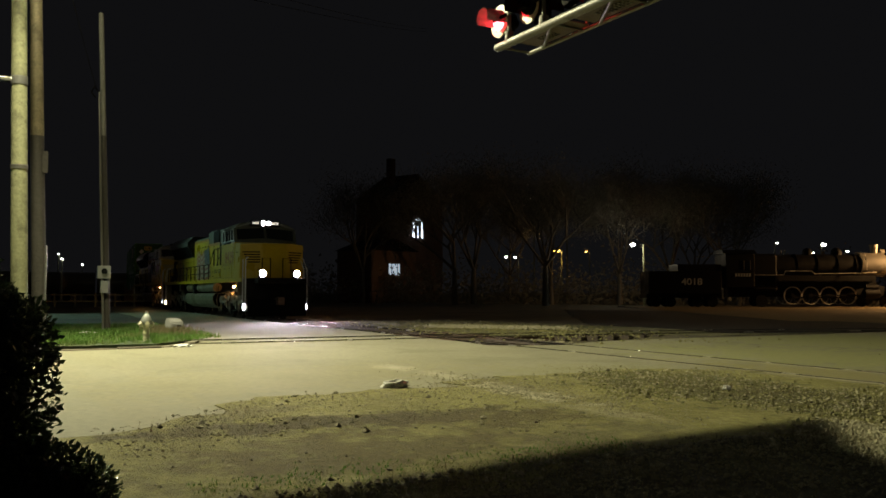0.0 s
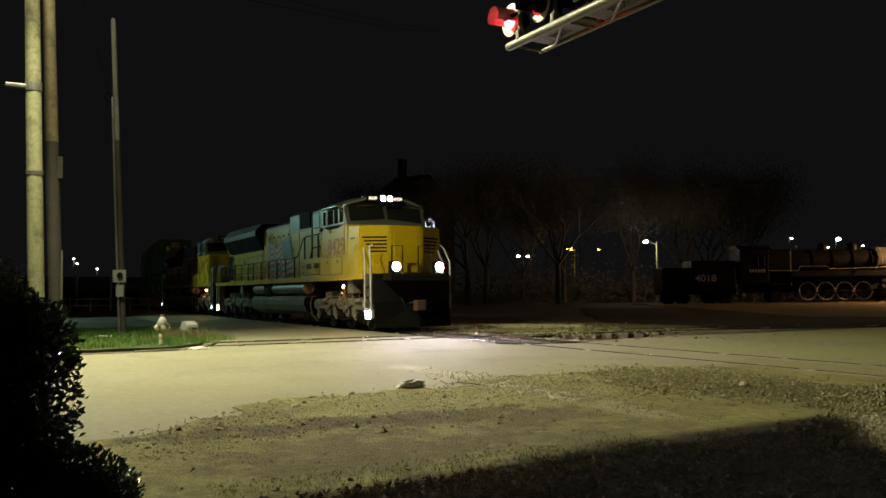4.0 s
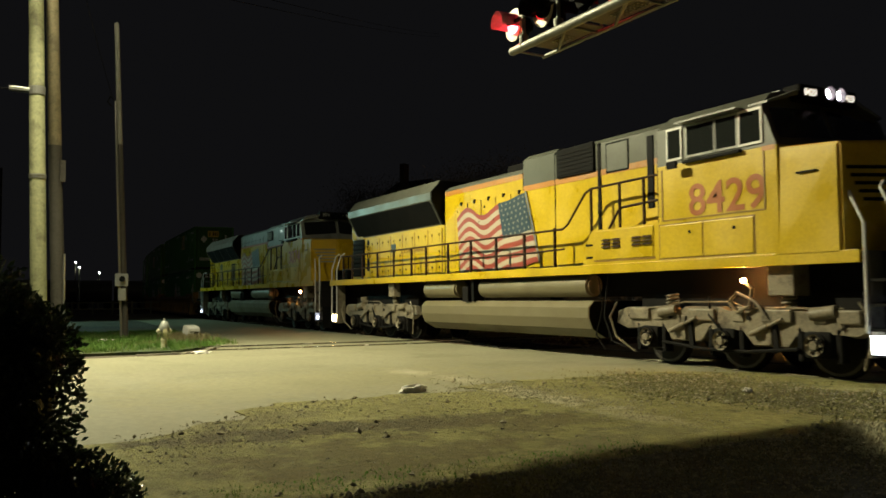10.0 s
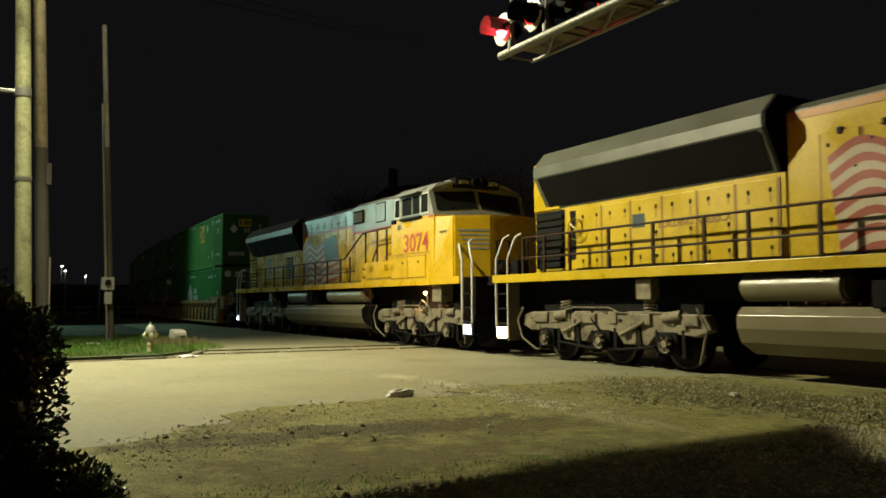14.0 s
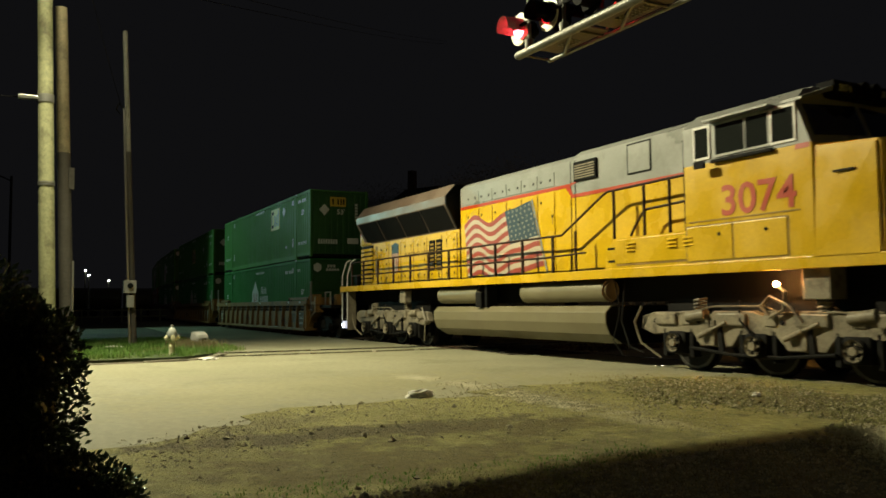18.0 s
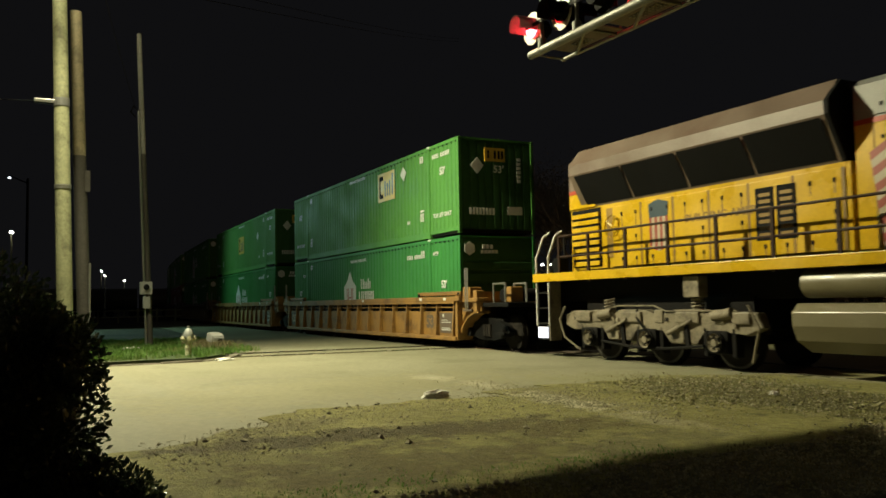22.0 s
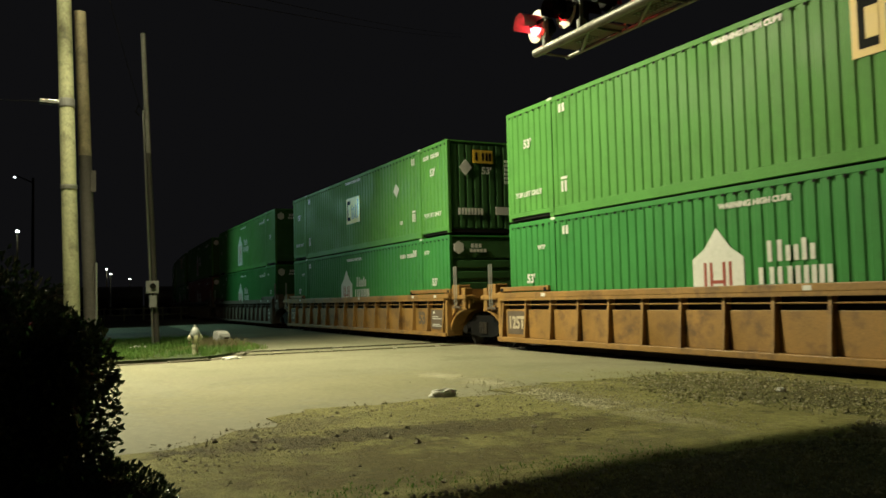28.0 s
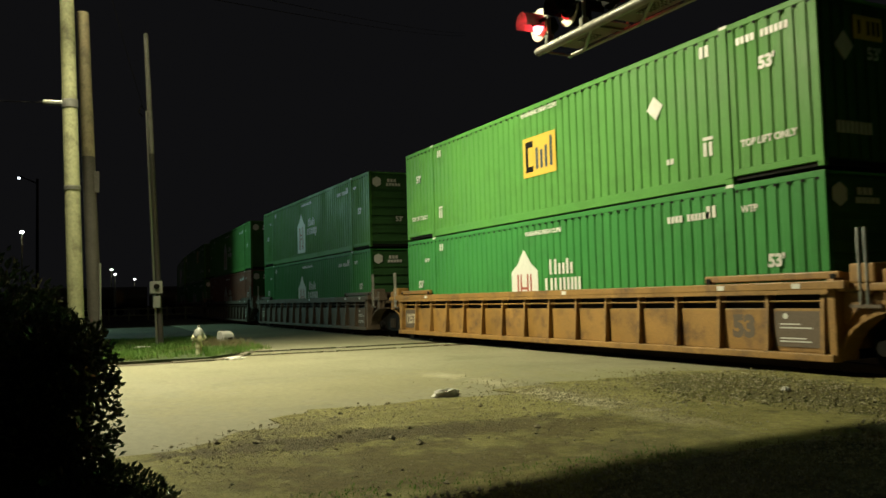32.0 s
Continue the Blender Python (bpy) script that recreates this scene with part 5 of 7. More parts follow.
        for x, zt in ((0.58, 0.7), (0.78, 0.62), (0.98, 0.7), (1.2, 0.9)):
            boxed("logo_stroke", "flagblue", panel, ex + x, ex + x + 0.11, y - 0.006, y + 0.001, ez + 0.16, ez + zt)
        part("diamond_placard", prism(B(), [(3.98, ez + 0.72), (4.2, ez + 0.96), (4.46, ez + 0.74), (4.24, ez + 0.48)], y - 0.004, y + 0.004), "decal", root)
        ends = part("end_logo_panel", box(B(), f - 0.003, f + 0.016, -0.42, 0.28, 2.2, 2.6), "logoyellow", root)
        for y0 in (-0.33, -0.1, 0.03, 0.15):
            part("logo_stroke", box(B(), f + 0.01, f + 0.02, y0, y0 + 0.07, 2.28, 2.52), "black", ends)
        part("end_diamond", prism(B(), [(-0.9, 2.05), (-0.68, 2.3), (-0.46, 2.05), (-0.68, 1.8)], f, f + 0.016, "x"), "decal", root)
        lettering("end_length_mark", "53'", 0.3, "decal", root, Matrix.Translation((f + 0.016, 0.05, 1.96)) @ FRONT, 0.006)
        bm = B()
        for k in range(8):
            box(bm, f, f + 0.014, -0.95 + 0.11 * k, -0.88 + 0.11 * k, 0.6, 0.8)
        for k in range(6):
            box(bm, f, f + 0.014, 0.7, 0.82, 1.6 + 0.13 * k, 1.69 + 0.13 * k)
        part("end_marking", bm, "decal", root, kind="stuff")
        part("end_notice", box(B(), f, f + 0.014, 0.35, 0.85, 0.62, 0.86), "decal", root)
    else:
        hb = 0.3 if style != "tall" else 0.6
        house = part("house_emblem", prism(B(), [(-1.5, 0.35), (-0.26, 0.35), (-0.26, 1.62), (-0.55, 1.8), (-0.88, 2.18), (-1.2, 1.8), (-1.5, 1.62)], y - 0.004, y + 0.004), "decal", root, "white house-shaped emblem")
        for x in (-1.22, -0.76):
            boxed("emblem_upright", "flagred", house, x, x + 0.07, y - 0.008, y, 0.5, 1.55)
            boxed("emblem_upright", "flagred", house, x + 0.15, x + 0.22, y - 0.008, y, 0.5, 1.55)
        for z in (0.98, 1.16):
            boxed("emblem_crossbar", "flagred", house, -1.0, -0.76, y - 0.008, y, z, z + 0.06)
        # two rows of a painted name as plain bars
        bm = B()
        for x, hh in ((0.26, 0.36), (0.47, 0.36), (0.64, 0.26), (0.8, 0.26), (0.96, 0.36), (1.12, 0.26)):
            box(bm, x, x + 0.09, y - 0.003, y + 0.003, 1.5, 1.5 + hh)
        for x, z in ((0.06, 1.12), (0.29, 1.12), (0.46, 1.12), (0.66, 1.12), (0.82, 1.12), (0.98, 1.12), (1.13, 1.12), (1.27, 1.0), (1.42, 1.12)):
            box(bm, x, x + 0.09, y - 0.003, y + 0.003, z, 1.41)
        part("brand_marking", bm, "decal", root, "white bars of a painted name", kind="stuff")
        part("end_hexagon", prism(B(), [(-0.98 + 0.19 * math.sin(a), 2.5 + 0.2 * math.cos(a)) for a in [k * math.pi / 3 for k in range(6)]], f, f + 0.014, "x"), "decal", root)
        bm = B()
        for k in range(3):
            box(bm, f, f + 0.014, -0.55 + 0.13 * k, -0.46 + 0.13 * k, 2.5, 2.62)
        for k in range(5):
            box(bm, f, f + 0.014, -0.6 + 0.12 * k, -0.51 + 0.12 * k, 2.36, 2.46)
        part("end_marking", bm, "decal", root, kind="stuff")
        lettering("end_length_mark", "53'", 0.26, "decal", root, Matrix.Translation((f + 0.02, -0.1, 1.1)) @ FRONT, 0.005)
    for x, z in ((7.05, 1.48 if not upper else 2.0), (-7.1, 1.44 if not upper else 1.95)):
        lettering("length_mark", "53'", 0.3, "decal", root, Matrix.Translation((x, y - 0.002, z)) @ SIDE, 0.012)
    bm = B()
    lettering("warning_mark", "WARNING HIGH CUBE", 0.14, "decal", root, Matrix.Translation((0.0, y - 0.002, 2.68 if upper else 2.55)) @ SIDE, 0.006, 1.1)
    if upper:
        bars(bm, 6.4, 2.45, 4, 0.075, 0.13, 0.035, y)
        bars(bm, 6.95, 2.45, 6, 0.065, 0.13, 0.035, y)
        for x in (7.0, -7.1):
            lettering("lift_mark", "TOP LIFT ONLY", 0.17, "decal", root, Matrix.Translation((x, y - 0.002, 0.68)) @ SIDE, 0.006)
        bars(bm, 4.5, 0.6, 2, 0.08, 0.11, 0.03, y)
    else:
        bars(bm, 4.45, 2.34, 4, 0.075, 0.13, 0.035, y)
        bars(bm, 5.0, 2.34, 6, 0.065, 0.13, 0.035, y)
        lettering("class_mark", "WTP", 0.17, "decal", root, Matrix.Translation((6.52, y - 0.002, 2.42)) @ SIDE, 0.006)
        lettering("class_mark", "WTP", 0.15, "decal", root, Matrix.Translation((-6.6, y - 0.002, 2.2)) @ SIDE, 0.006)
    for x, z in ((5.5, 0.6), (-5.68, 0.55)) if upper else ():
        bars(bm, x, z, 2, 0.08, 0.26, 0.06, y)
        box(bm, x, x + 0.24, y - 0.003, y + 0.003, z + 0.3, z + 0.36)
    bars(bm, 5.5, 2.45 if upper else 2.35, 2, 0.09, 0.22, 0.05, y)
    bars(bm, -5.7, 2.45, 2, 0.09, 0.2, 0.05, y)
    part("small_marking", bm, "decal", root, "white bars of small markings", kind="stuff")
    return root


WL = 8.55  # half length of the well


def well_wagon(label, paint, leading=False):
    """A well wagon of an articulated set: deep ribbed sides, arched ends over the shared bogie, couplings, brake gear."""
    root = thing("well_wagon", label, "freight wagon", group="well wagons of the train")
    for s in (-1, 1):
        y = s * 1.42
        # near-black sheet puts the shade in the slot under the chord into colour
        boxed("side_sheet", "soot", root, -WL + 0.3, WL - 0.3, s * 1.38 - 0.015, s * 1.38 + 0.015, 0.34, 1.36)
        boxed("top_chord", paint, root, -WL, WL, *sorted((y - s * 0.09, y + s * 0.2)), 1.34, 1.47, bevel=0.015)
        boxed("chord_lip", paint, root, -WL + 0.3, WL - 0.3, *sorted((y + s * 0.17, y + s * 0.2)), 1.27, 1.34)
        boxed("bottom_chord", paint, root, -WL + 0.25, WL - 0.25, *sorted((y - s * 0.07, y + s * 0.2)), 0.22, 0.34, bevel=0.015)
        n = 16
        for k in range(n):
            x = -WL + 0.45 + k * (2 * WL - 0.9) / (n - 1)
            bm = prism(B(), [(s * 1.39, 1.34), (y + s * 0.12, 1.34), (y + s * 0.2, 0.34), (s * 1.39, 0.34)], x - 0.035, x + 0.035, "x")
            part("side_rib", bm, paint, root)
        for k in range(n - 1):
            x = -WL + 0.45 + (k + 0.5) * (2 * WL - 0.9) / (n - 1)
            boxed("bay_panel", paint, root, x - (WL - 0.45) / (n - 1) + 0.05, x + (WL - 0.45) / (n - 1) - 0.05, *sorted((s * 1.39, y + s * 0.07)), 0.34, 1.04, bevel=0.012)
            part("hand_rod", pipe(B(), [(x - 0.5, y + s * 0.1, 1.16), (x + 0.5, y + s * 0.1, 1.16)], 0.014, 6), paint, root)
        for x0, x1 in ((WL - 3.0, WL - 0.2), (-WL + 0.2, -WL + 2.4)):
            boxed("guide_bar", paint, root, x0, x1, y - 0.05, y + 0.05, 1.5, 1.62, bevel=0.02)
            for x in (x0 + 0.1, x1 - 0.1):
                boxed("guide_bracket", "soot", root, x - 0.06, x + 0.06, y - 0.07, y + 0.07, 1.46, 1.58, bevel=0.02)
        boxed("placard", "wellgrey", root, WL - 1.42, WL - 0.55, *sorted((y + s * 0.06, y + s * 0.085)), 0.42, 1.0)
        pl = boxed("placard", "wellgrey", root, -WL + 0.6, -WL + 1.45, *sorted((y + s * 0.06, y + s * 0.085)), 0.42, 1.0)
        bm = B()
        for r in range(4):
            box(bm, WL - 1.32, WL - 1.32 + (0.6, 0.5, 0.62, 0.4)[r], *sorted((y + s * 0.085, y + s * 0.091)), 0.5 + (0, 0.05, 0.22, 0.28)[r], 0.52 + (0, 0.05, 0.22, 0.28)[r])
        tube(bm, (WL - 1.2, y + s * 0.085, 0.92), (WL - 1.2, y + s * 0.091, 0.92), 0.05, 12)
        part("placard_marking", bm, "decal", root, kind="stuff")
        if s < 0:
            lettering("length_stencil", "53", 0.5, "wellgrey", root, Matrix.Translation((WL - 2.1, -1.493, 0.72)) @ SIDE, 0.03)
            lettering("load_stencil", "125T", 0.42, "flagwhite", pl, Matrix.Translation((-WL + 1.02, y - 0.088, 0.7)) @ SIDE, 0.015, 0.85)
            for x in (1.2, -6.2, 6.0, 7.6):
                boxed("reflector", "white", root, x, x + 0.16, y - 0.208, y - 0.2, 1.36, 1.44)
        # arched end cheeks over the bogie
        for e in (-1, 1):
            curve = [(e * (WL + 0.78 - 1.02 * math.sin(a)), 0.24 + 0.76 * math.cos(a)) for a in [k * math.pi / 14 for k in range(8)]]
            arch = [(e * (WL - 0.32), 0.24), (e * (WL - 0.32), 1.34), (e * (WL + 0.78), 1.34)] + curve
            part("end_cheek", prism(B(), arch, *sorted((s * 1.28, s * 1.34))), paint, root)
            rim = curve + [(x - e * 0.05 if i > 4 else x, z + 0.05) for i, (x, z) in reversed(list(enumerate(curve)))]
            part("arch_flange", prism(B(), rim, *sorted((s * 1.06, s * 1.44))), paint, root)
            sx = lambda p, q: sorted((e * (WL + p), e * (WL + q)))
            boxed("corner_post", paint, root, *sx(-0.36, -0.22), *sorted((s * 1.3, s * 1.56)), 0.24, 1.5, bevel=0.02)
            boxed("end_sill", paint, root, *sx(-0.25, 0.8), *sorted((s * 1.16, s * 1.5)), 1.3, 1.42, bevel=0.02)
            boxed("corner_block", paint, root, *sx(0.0, 0.42), *sorted((s * 1.1, s * 1.5)), 1.42, 1.72, bevel=0.03)
            boxed("end_bracket", paint, root, *sx(0.52, 0.72), *sorted((s * 1.2, s * 1.46)), 1.0, 1.62, bevel=0.02)
            boxed("end_step", "wellgrey", root, *sx(0.0, 0.5), *sorted((s * 1.3, s * 1.5)), 1.05, 1.1)
            part("end_gusset", prism(B(), [(e * (WL - 0.2), 1.28), (e * (WL + 0.3), 1.28), (e * (WL - 0.2), 0.8)], *sorted((s * 1.36, s * 1.4))), paint, root)
            part("grab_iron", pipe(B(), [(e * (WL + 0.3), s * 1.5, 1.1), (e * (WL + 0.3), s * 1.5, 2.25), (e * (WL + 0.18), s * 1.5, 2.25), (e * (WL + 0.18), s * 1.5, 1.1)], 0.02, 6), "galv", root)
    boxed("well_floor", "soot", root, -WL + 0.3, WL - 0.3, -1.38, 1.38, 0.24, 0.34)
    for e in (-1, 1):
        srt = lambda a, b: sorted((e * a, e * b))
        boxed("end_platform", paint, root, *srt(WL - 0.3, WL + 0.78), -1.2, 1.2, 1.2, 1.32)
        boxed("bulkhead", paint, root, *srt(WL - 0.34, WL - 0.26), -1.36, 1.36, 0.4, 1.6)
        boxed("draft_sill", "soot", root, *srt(WL - 0.2, WL + 1.2), -0.28, 0.28, 0.82, 1.18)
    trucks = [-WL - 1.29]
    if leading:
        trucks.append(WL + 0.75)
        boxed("front_deck", "soot", root, WL + 0.7, WL + 2.1, -1.3, 1.3, 1.16, 1.28, bevel=0.02)
        part("coupler", box(box(B(), WL + 1.2, WL + 2.4, -0.12, 0.12, 0.8, 1.0, 0.02), WL + 2.3, WL + 2.6, -0.2, 0.18, 0.72, 1.06, 0.03), "rust", root)
        # near rails pale, far rails dark: lit and shaded look put into colour
        for y in (-1.25, -0.6, 0.6, 1.25):
            part("crossover_rail", pipe(B(), [(WL + 1.9, y, 1.2), (WL + 1.9, y, 1.78), (WL + 1.3, y, 1.78), (WL + 1.3, y, 1.2)], 0.026, 6), "galv" if y < 0 else "soot", root)
        part("brake_wheel", tube(tube(B(), (WL + 1.75, 0.5, 2.0), (WL + 1.8, 0.5, 2.0), 0.26, 16), (WL + 1.7, 0.5, 1.28), (WL + 1.7, 0.5, 2.0), 0.04, 8), "soot", root)
        part("brake_reservoir", tube(B(), (WL + 1.2, -0.9, 1.47), (WL + 1.2, 0.3, 1.47), 0.18, 16), "soot", root, smooth=True)
        part("brake_valve", box(B(), WL + 1.3, WL + 1.6, -0.9, -0.5, 1.28, 1.7, 0.03), "well", root)
        for y in (-1.35, 1.35):
            for z in (0.45, 0.8):
                boxed("step_tread", "soot", root, WL + 1.6, WL + 2.05, y - 0.06, y + 0.06, z, z + 0.04)
    for xc in trucks:
        for s in (-1, 1):
            y = s * 1.05
            bm = prism(B(), [(xc - 1.15, 0.5), (xc - 1.0, 0.66), (xc - 0.35, 0.86), (xc + 0.35, 0.86), (xc + 1.0, 0.66), (xc + 1.15, 0.5), (xc + 0.9, 0.36), (xc + 0.35, 0.26), (xc - 0.35, 0.26), (xc - 0.9, 0.36)], y - 0.08, y + 0.08)
            part("bogie_side_frame", bm, "black", root)
            for ax in (-0.88, 0.88):
                part("bearing_cap", tube(B(), (xc + ax, y + s * 0.08, 0.46), (xc + ax, y + s * 0.2, 0.46), 0.12, 12), "soot", root, smooth=True)
            for d in (-0.14, 0.0, 0.14):
                part("bogie_spring", tube(B(), (xc + d, y + s * 0.09, 0.36), (xc + d, y + s * 0.09, 0.68), 0.06, 10), "wheel", root, smooth=True)
        boxed("bogie_bolster", "soot", root, xc - 0.2, xc + 0.2, -1.1, 1.1, 0.5, 0.82)
        for ax in (-0.88, 0.88):
            wheelset(root, xc + ax, 0.46, tread="soot")
    return root


first_well = well_wagon("ochre steel well wagon with a railed front platform", "well", True)
ochre = well_wagon("ochre steel well wagon with ribbed sides and stencilled length", "well")
tawny = well_wagon("grimy brown steel well wagon with ribbed sides", "wellgrey")
logo_box = container("green ribbed container with a yellow logo panel", "green", (2.05, 1.6), "ribs")
logo_mid = container("green ribbed container with a central yellow logo panel", "green", (-0.75, 1.08), "ribs")
house_box = container("dark green ribbed container with a white house emblem", "darkgreen", None, "doors")
house_top = container("green ribbed container with a white house emblem", "green", None, "doors")
red_box = container("red-brown ribbed container with a white house emblem", "redbrown", None, "doors")
FLOOR_Z = 0.358
stacks = [(first_well, house_box, logo_box), (ochre, house_box, logo_mid), (tawny, house_box, house_top), (tawny, red_box, house_top), (tawny, house_box, logo_box),
          (tawny, house_box, house_top), (tawny, house_box, logo_mid), (tawny, house_box, house_top)]
used = set()


def repeat(ob):
    if ob not in used:
        used.add(ob)
        return ob
    twin = copy_thing(ob, Matrix())
    for a, b in zip(ob.children, twin.children):
        if a.name.startswith("wheelset"):
            ROLLING.extend((b, place, r) for w, place, r in list(ROLLING) if w == a)
    return twin


for k, (car, low_box, top_box) in enumerate(stacks):
    u = U_STACK - 19.6 * k
    rides(repeat(car), u, 9.0)
    rides(repeat(low_box), u, 9.0, FLOOR_Z)
    rides(repeat(top_box), u, 9.0, FLOOR_Z + CH + 0.004)

# ---- tracks ----
def rail_run(pts, name, parent, lift=0.0):
    """A rail along points in plan: a foot, a web and a polished head."""
    for nm, prof, m in (("rail_base", [(-0.07, -0.17), (0.07, -0.17), (0.07, -0.15), (0.012, -0.13), (0.012, -0.045), (-0.012, -0.045), (-0.012, -0.13), (-0.07, -0.15)], "rust"),
                        ("rail_head", [(-0.036, -0.045), (0.036, -0.045), (0.036, -0.006), (0.026, 0.0), (-0.026, 0.0), (-0.036, -0.006)], "railtop")):
        bm = B()
        rings = []
        for i, (x, y) in enumerate(pts):
            a, b = pts[max(0, i - 1)], pts[min(len(pts) - 1, i + 1)]
            d = Vector((b[0] - a[0], b[1] - a[1])).normalized()
            rings.append([bm.verts.new((x - d.y * p, y + d.x * p, ground_z(x) + lift + q)) for p, q in prof])
        for r, s in zip(rings, rings[1:]):
            for i in range(len(prof)):
                j = (i + 1) % len(prof)
                bm.faces.new((r[i], r[j], s[j], s[i]))
        part(nm, bm, m, parent)


def strewn(name, count, spot, size, material, label, category, lift=0.0, seed=1):
    """Loose stones: many small uneven lumps, as one object."""
    rnd = random.Random(seed)
    verts, faces = [], []
    for _ in range(count):
        x, y = spot(rnd)
        r = size * min(2.3, math.exp(rnd.gauss(0, 0.45)))
        z = ground_z(x) + lift + r * 0.25
        n = len(verts)
        a0 = rnd.random() * 6.3
        for k in range(4):
            a = a0 + k * math.pi / 2 + rnd.uniform(-0.35, 0.35)
            q = r * rnd.uniform(0.7, 1.25)
            verts.append((x + q * math.cos(a), y + q * math.sin(a), z + r * rnd.uniform(-0.2, 0.15)))
        verts.append((x + rnd.uniform(-0.3, 0.3) * r, y + rnd.uniform(-0.3, 0.3) * r, z + r * rnd.uniform(0.45, 0.8)))
        verts.append((x, y, z - r * 0.6))
        for k in range(4):
            faces.append((n + k, n + (k + 1) % 4, n + 4))
            faces.append((n + (k + 1) % 4, n + k, n + 5))
    me = bpy.data.meshes.new(name)
    me.from_pydata(verts, [], faces)
    me.materials.append(M[material])
    return tagged(new(name, me), label, category, kind="stuff")


main_xs = [-160 + 4 * i for i in range(48)]
track = thing("main_track", "main line of two polished rails on timber sleepers", "railway track", kind="structure")
for s in (-0.754, 0.754):
    rail_run([(x, line_y(x) + s) for x in main_xs], "rail", track, 0.012)
side_line = [(-22.6, -30), (-22.4, -14), (-22.0, -8), (-21.7, -4), (-21.5, 0), (-21.1, 3), (-20.5, 7), (-19.6, 11), (-18.3, 15.5), (-16.4, 21), (-13.5, 28), (-10, 36), (0, 52), (20, 76)]
branch = thing("crossing_track", "rusty branch track that crosses the main line", "railway track", kind="structure")
for s in (-0.754, 0.754):
    rail_run([(x + s, y) for x, y in side_line], "rail", branch, 0.028)
for s in (-1.0, -0.55, 0.55, 1.0):
    boxed("diamond_guard_rail", "rust", branch, -23.6, -19.4, s - 0.03, s + 0.03, -0.1, 0.03)
# dark flangeways beside the branch rails through the road
for s in (-0.754, 0.754):
    mid = [(-22.0, -8), (-21.85, -6), (-21.7, -4), (-21.55, -1.15)]
    bm = B()
    for (xa, ya), (xb, yb) in zip(mid, mid[1:]):
        d = 0.09 if s < 0 else -0.09
        quad(bm, (xa + s + d - 0.05, ya, ground_z(xa) + 0.006), (xb + s + d - 0.05, yb, ground_z(xb) + 0.006), (xb + s + d + 0.05, yb, ground_z(xb) + 0.006), (xa + s + d + 0.05, ya, ground_z(xa) + 0.006))
    part("flangeway", bm, "soot", branch)
    # dirt packed beside the main rails where the road runs over them
    for d in (-0.075, 0.075):
        part("flangeway", box(B(), -16.2, 4.0, s + d - 0.03, s + d + 0.03, -0.03, 0.004), "stone", track)
# worn timbers that edge the road beside the crossing
for x0, y0, x1, y1 in ((-20.6, -1.05, -17.3, -1.28), (-17.2, -1.1, -16.5, 0.7), (-19.9, -0.35, -17.2, -0.62), (-19.8, 0.35, -17.2, 0.2), (-19.9, 1.15, -17.4, 1.1)):
    d = Vector((x1 - x0, y1 - y0, 0))
    ob = part("crossing_timber", box(B(), -d.length / 2, d.length / 2, -0.1, 0.1, -0.24, -0.012, 0.015), "sleeper", track)
    ob.matrix_basis = pose((x0 + x1) / 2, (y0 + y1) / 2, ground_z(x0), 0, 0, math.degrees(math.atan2(d.y, d.x)))
sl = B()
box(sl, -0.11, 0.11, -1.3, 1.3, -0.17, -0.02, 0.01)
first = part("sleeper", sl, "sleeper", track)
k = 0
for i in range(170):
    x = -95 + 0.56 * i
    if x > -17.5:
        continue
    s = first if k == 0 else new("sleeper", first.data)
    k += 1
    s.parent = track
    s.matrix_basis = Matrix.Translation((x, line_y(x), ground_z(x) - 0.0)) @ pose(0, 0, 0, 0, 0, 0)
first2 = new("sleeper", first.data)
first2.parent = branch
first2.matrix_basis = pose(-20.9, 5.0, 0.0, 0, 0, 90)
for i in range(44):
    y = 3.2 + 0.56 * i
    x = np.interp(y, [p[1] for p in side_line], [p[0] for p in side_line])
    s = new("sleeper", first.data)
    s.parent = branch
    s.matrix_basis = pose(float(x), y, ground_z(x), 0, 0, 90)

strewn("track_ballast", 7000, lambda r: (lambda x: (x, line_y(x) + r.uniform(-0.95, 2.4)))(r.uniform(-70, -17.0)), 0.035, "stone", "dark grey crushed track ballast", "ballast", -0.1, 3)
M["strip"] = zoned("weedy_grey_gravel", (0.1216, 0.1152, 0.064), (0.0832, 0.0896, 0.0384), (0.1728, 0.16, 0.1088), 0.5, 1.4, 0.9)
STRIP = [(-34, 2.2), (-27, 1.9), (-21.2, 1.9), (-20.7, 6.0), (-18.0, 8.0), (-17.6, 13.0), (-18.0, 15.0), (-21.0, 12.2), (-24.0, 9.6), (-28.5, 8.8), (-34, 7.4)]
sheet("gravel_strip", STRIP, -0.004, "strip", 0.5, 0.35, label="weedy grey gravel between the two tracks", category="ground")
# black sheet for unlit ground beyond the road, its darkness put into colour
M["unlitbed"] = zoned("unlit_black_ground", (0.012, 0.011, 0.01), (0.02, 0.018, 0.015), (0.008, 0.007, 0.007), 0.5, 1.6, 0.8)
UNLIT_BAND = [(-50, 27.0), (-36, 16.5), (-27, 10.0), (-22, 9.9), (-19, 9.3), (-17.8, 11.3), (-17.45, 15.1), (-19.0, 20.5), (-22.5, 22.5), (-27, 23.4), (-33, 25.3), (-44, 30.5)]
sheet("cinder_bed", UNLIT_BAND, 0.006, "unlitbed", 0.5, 0.3, label="black sheet for the unlit ground beyond the road's far edge", category="ground")
strewn("brown_gravel", 4200, lambda r: (-25.5 + r.gauss(0, 3.4), 4.2 + r.gauss(0, 1.7)), 0.03, "darkstone", "brown gravel and dirt between the tracks", "gravel", 0.0, 44)
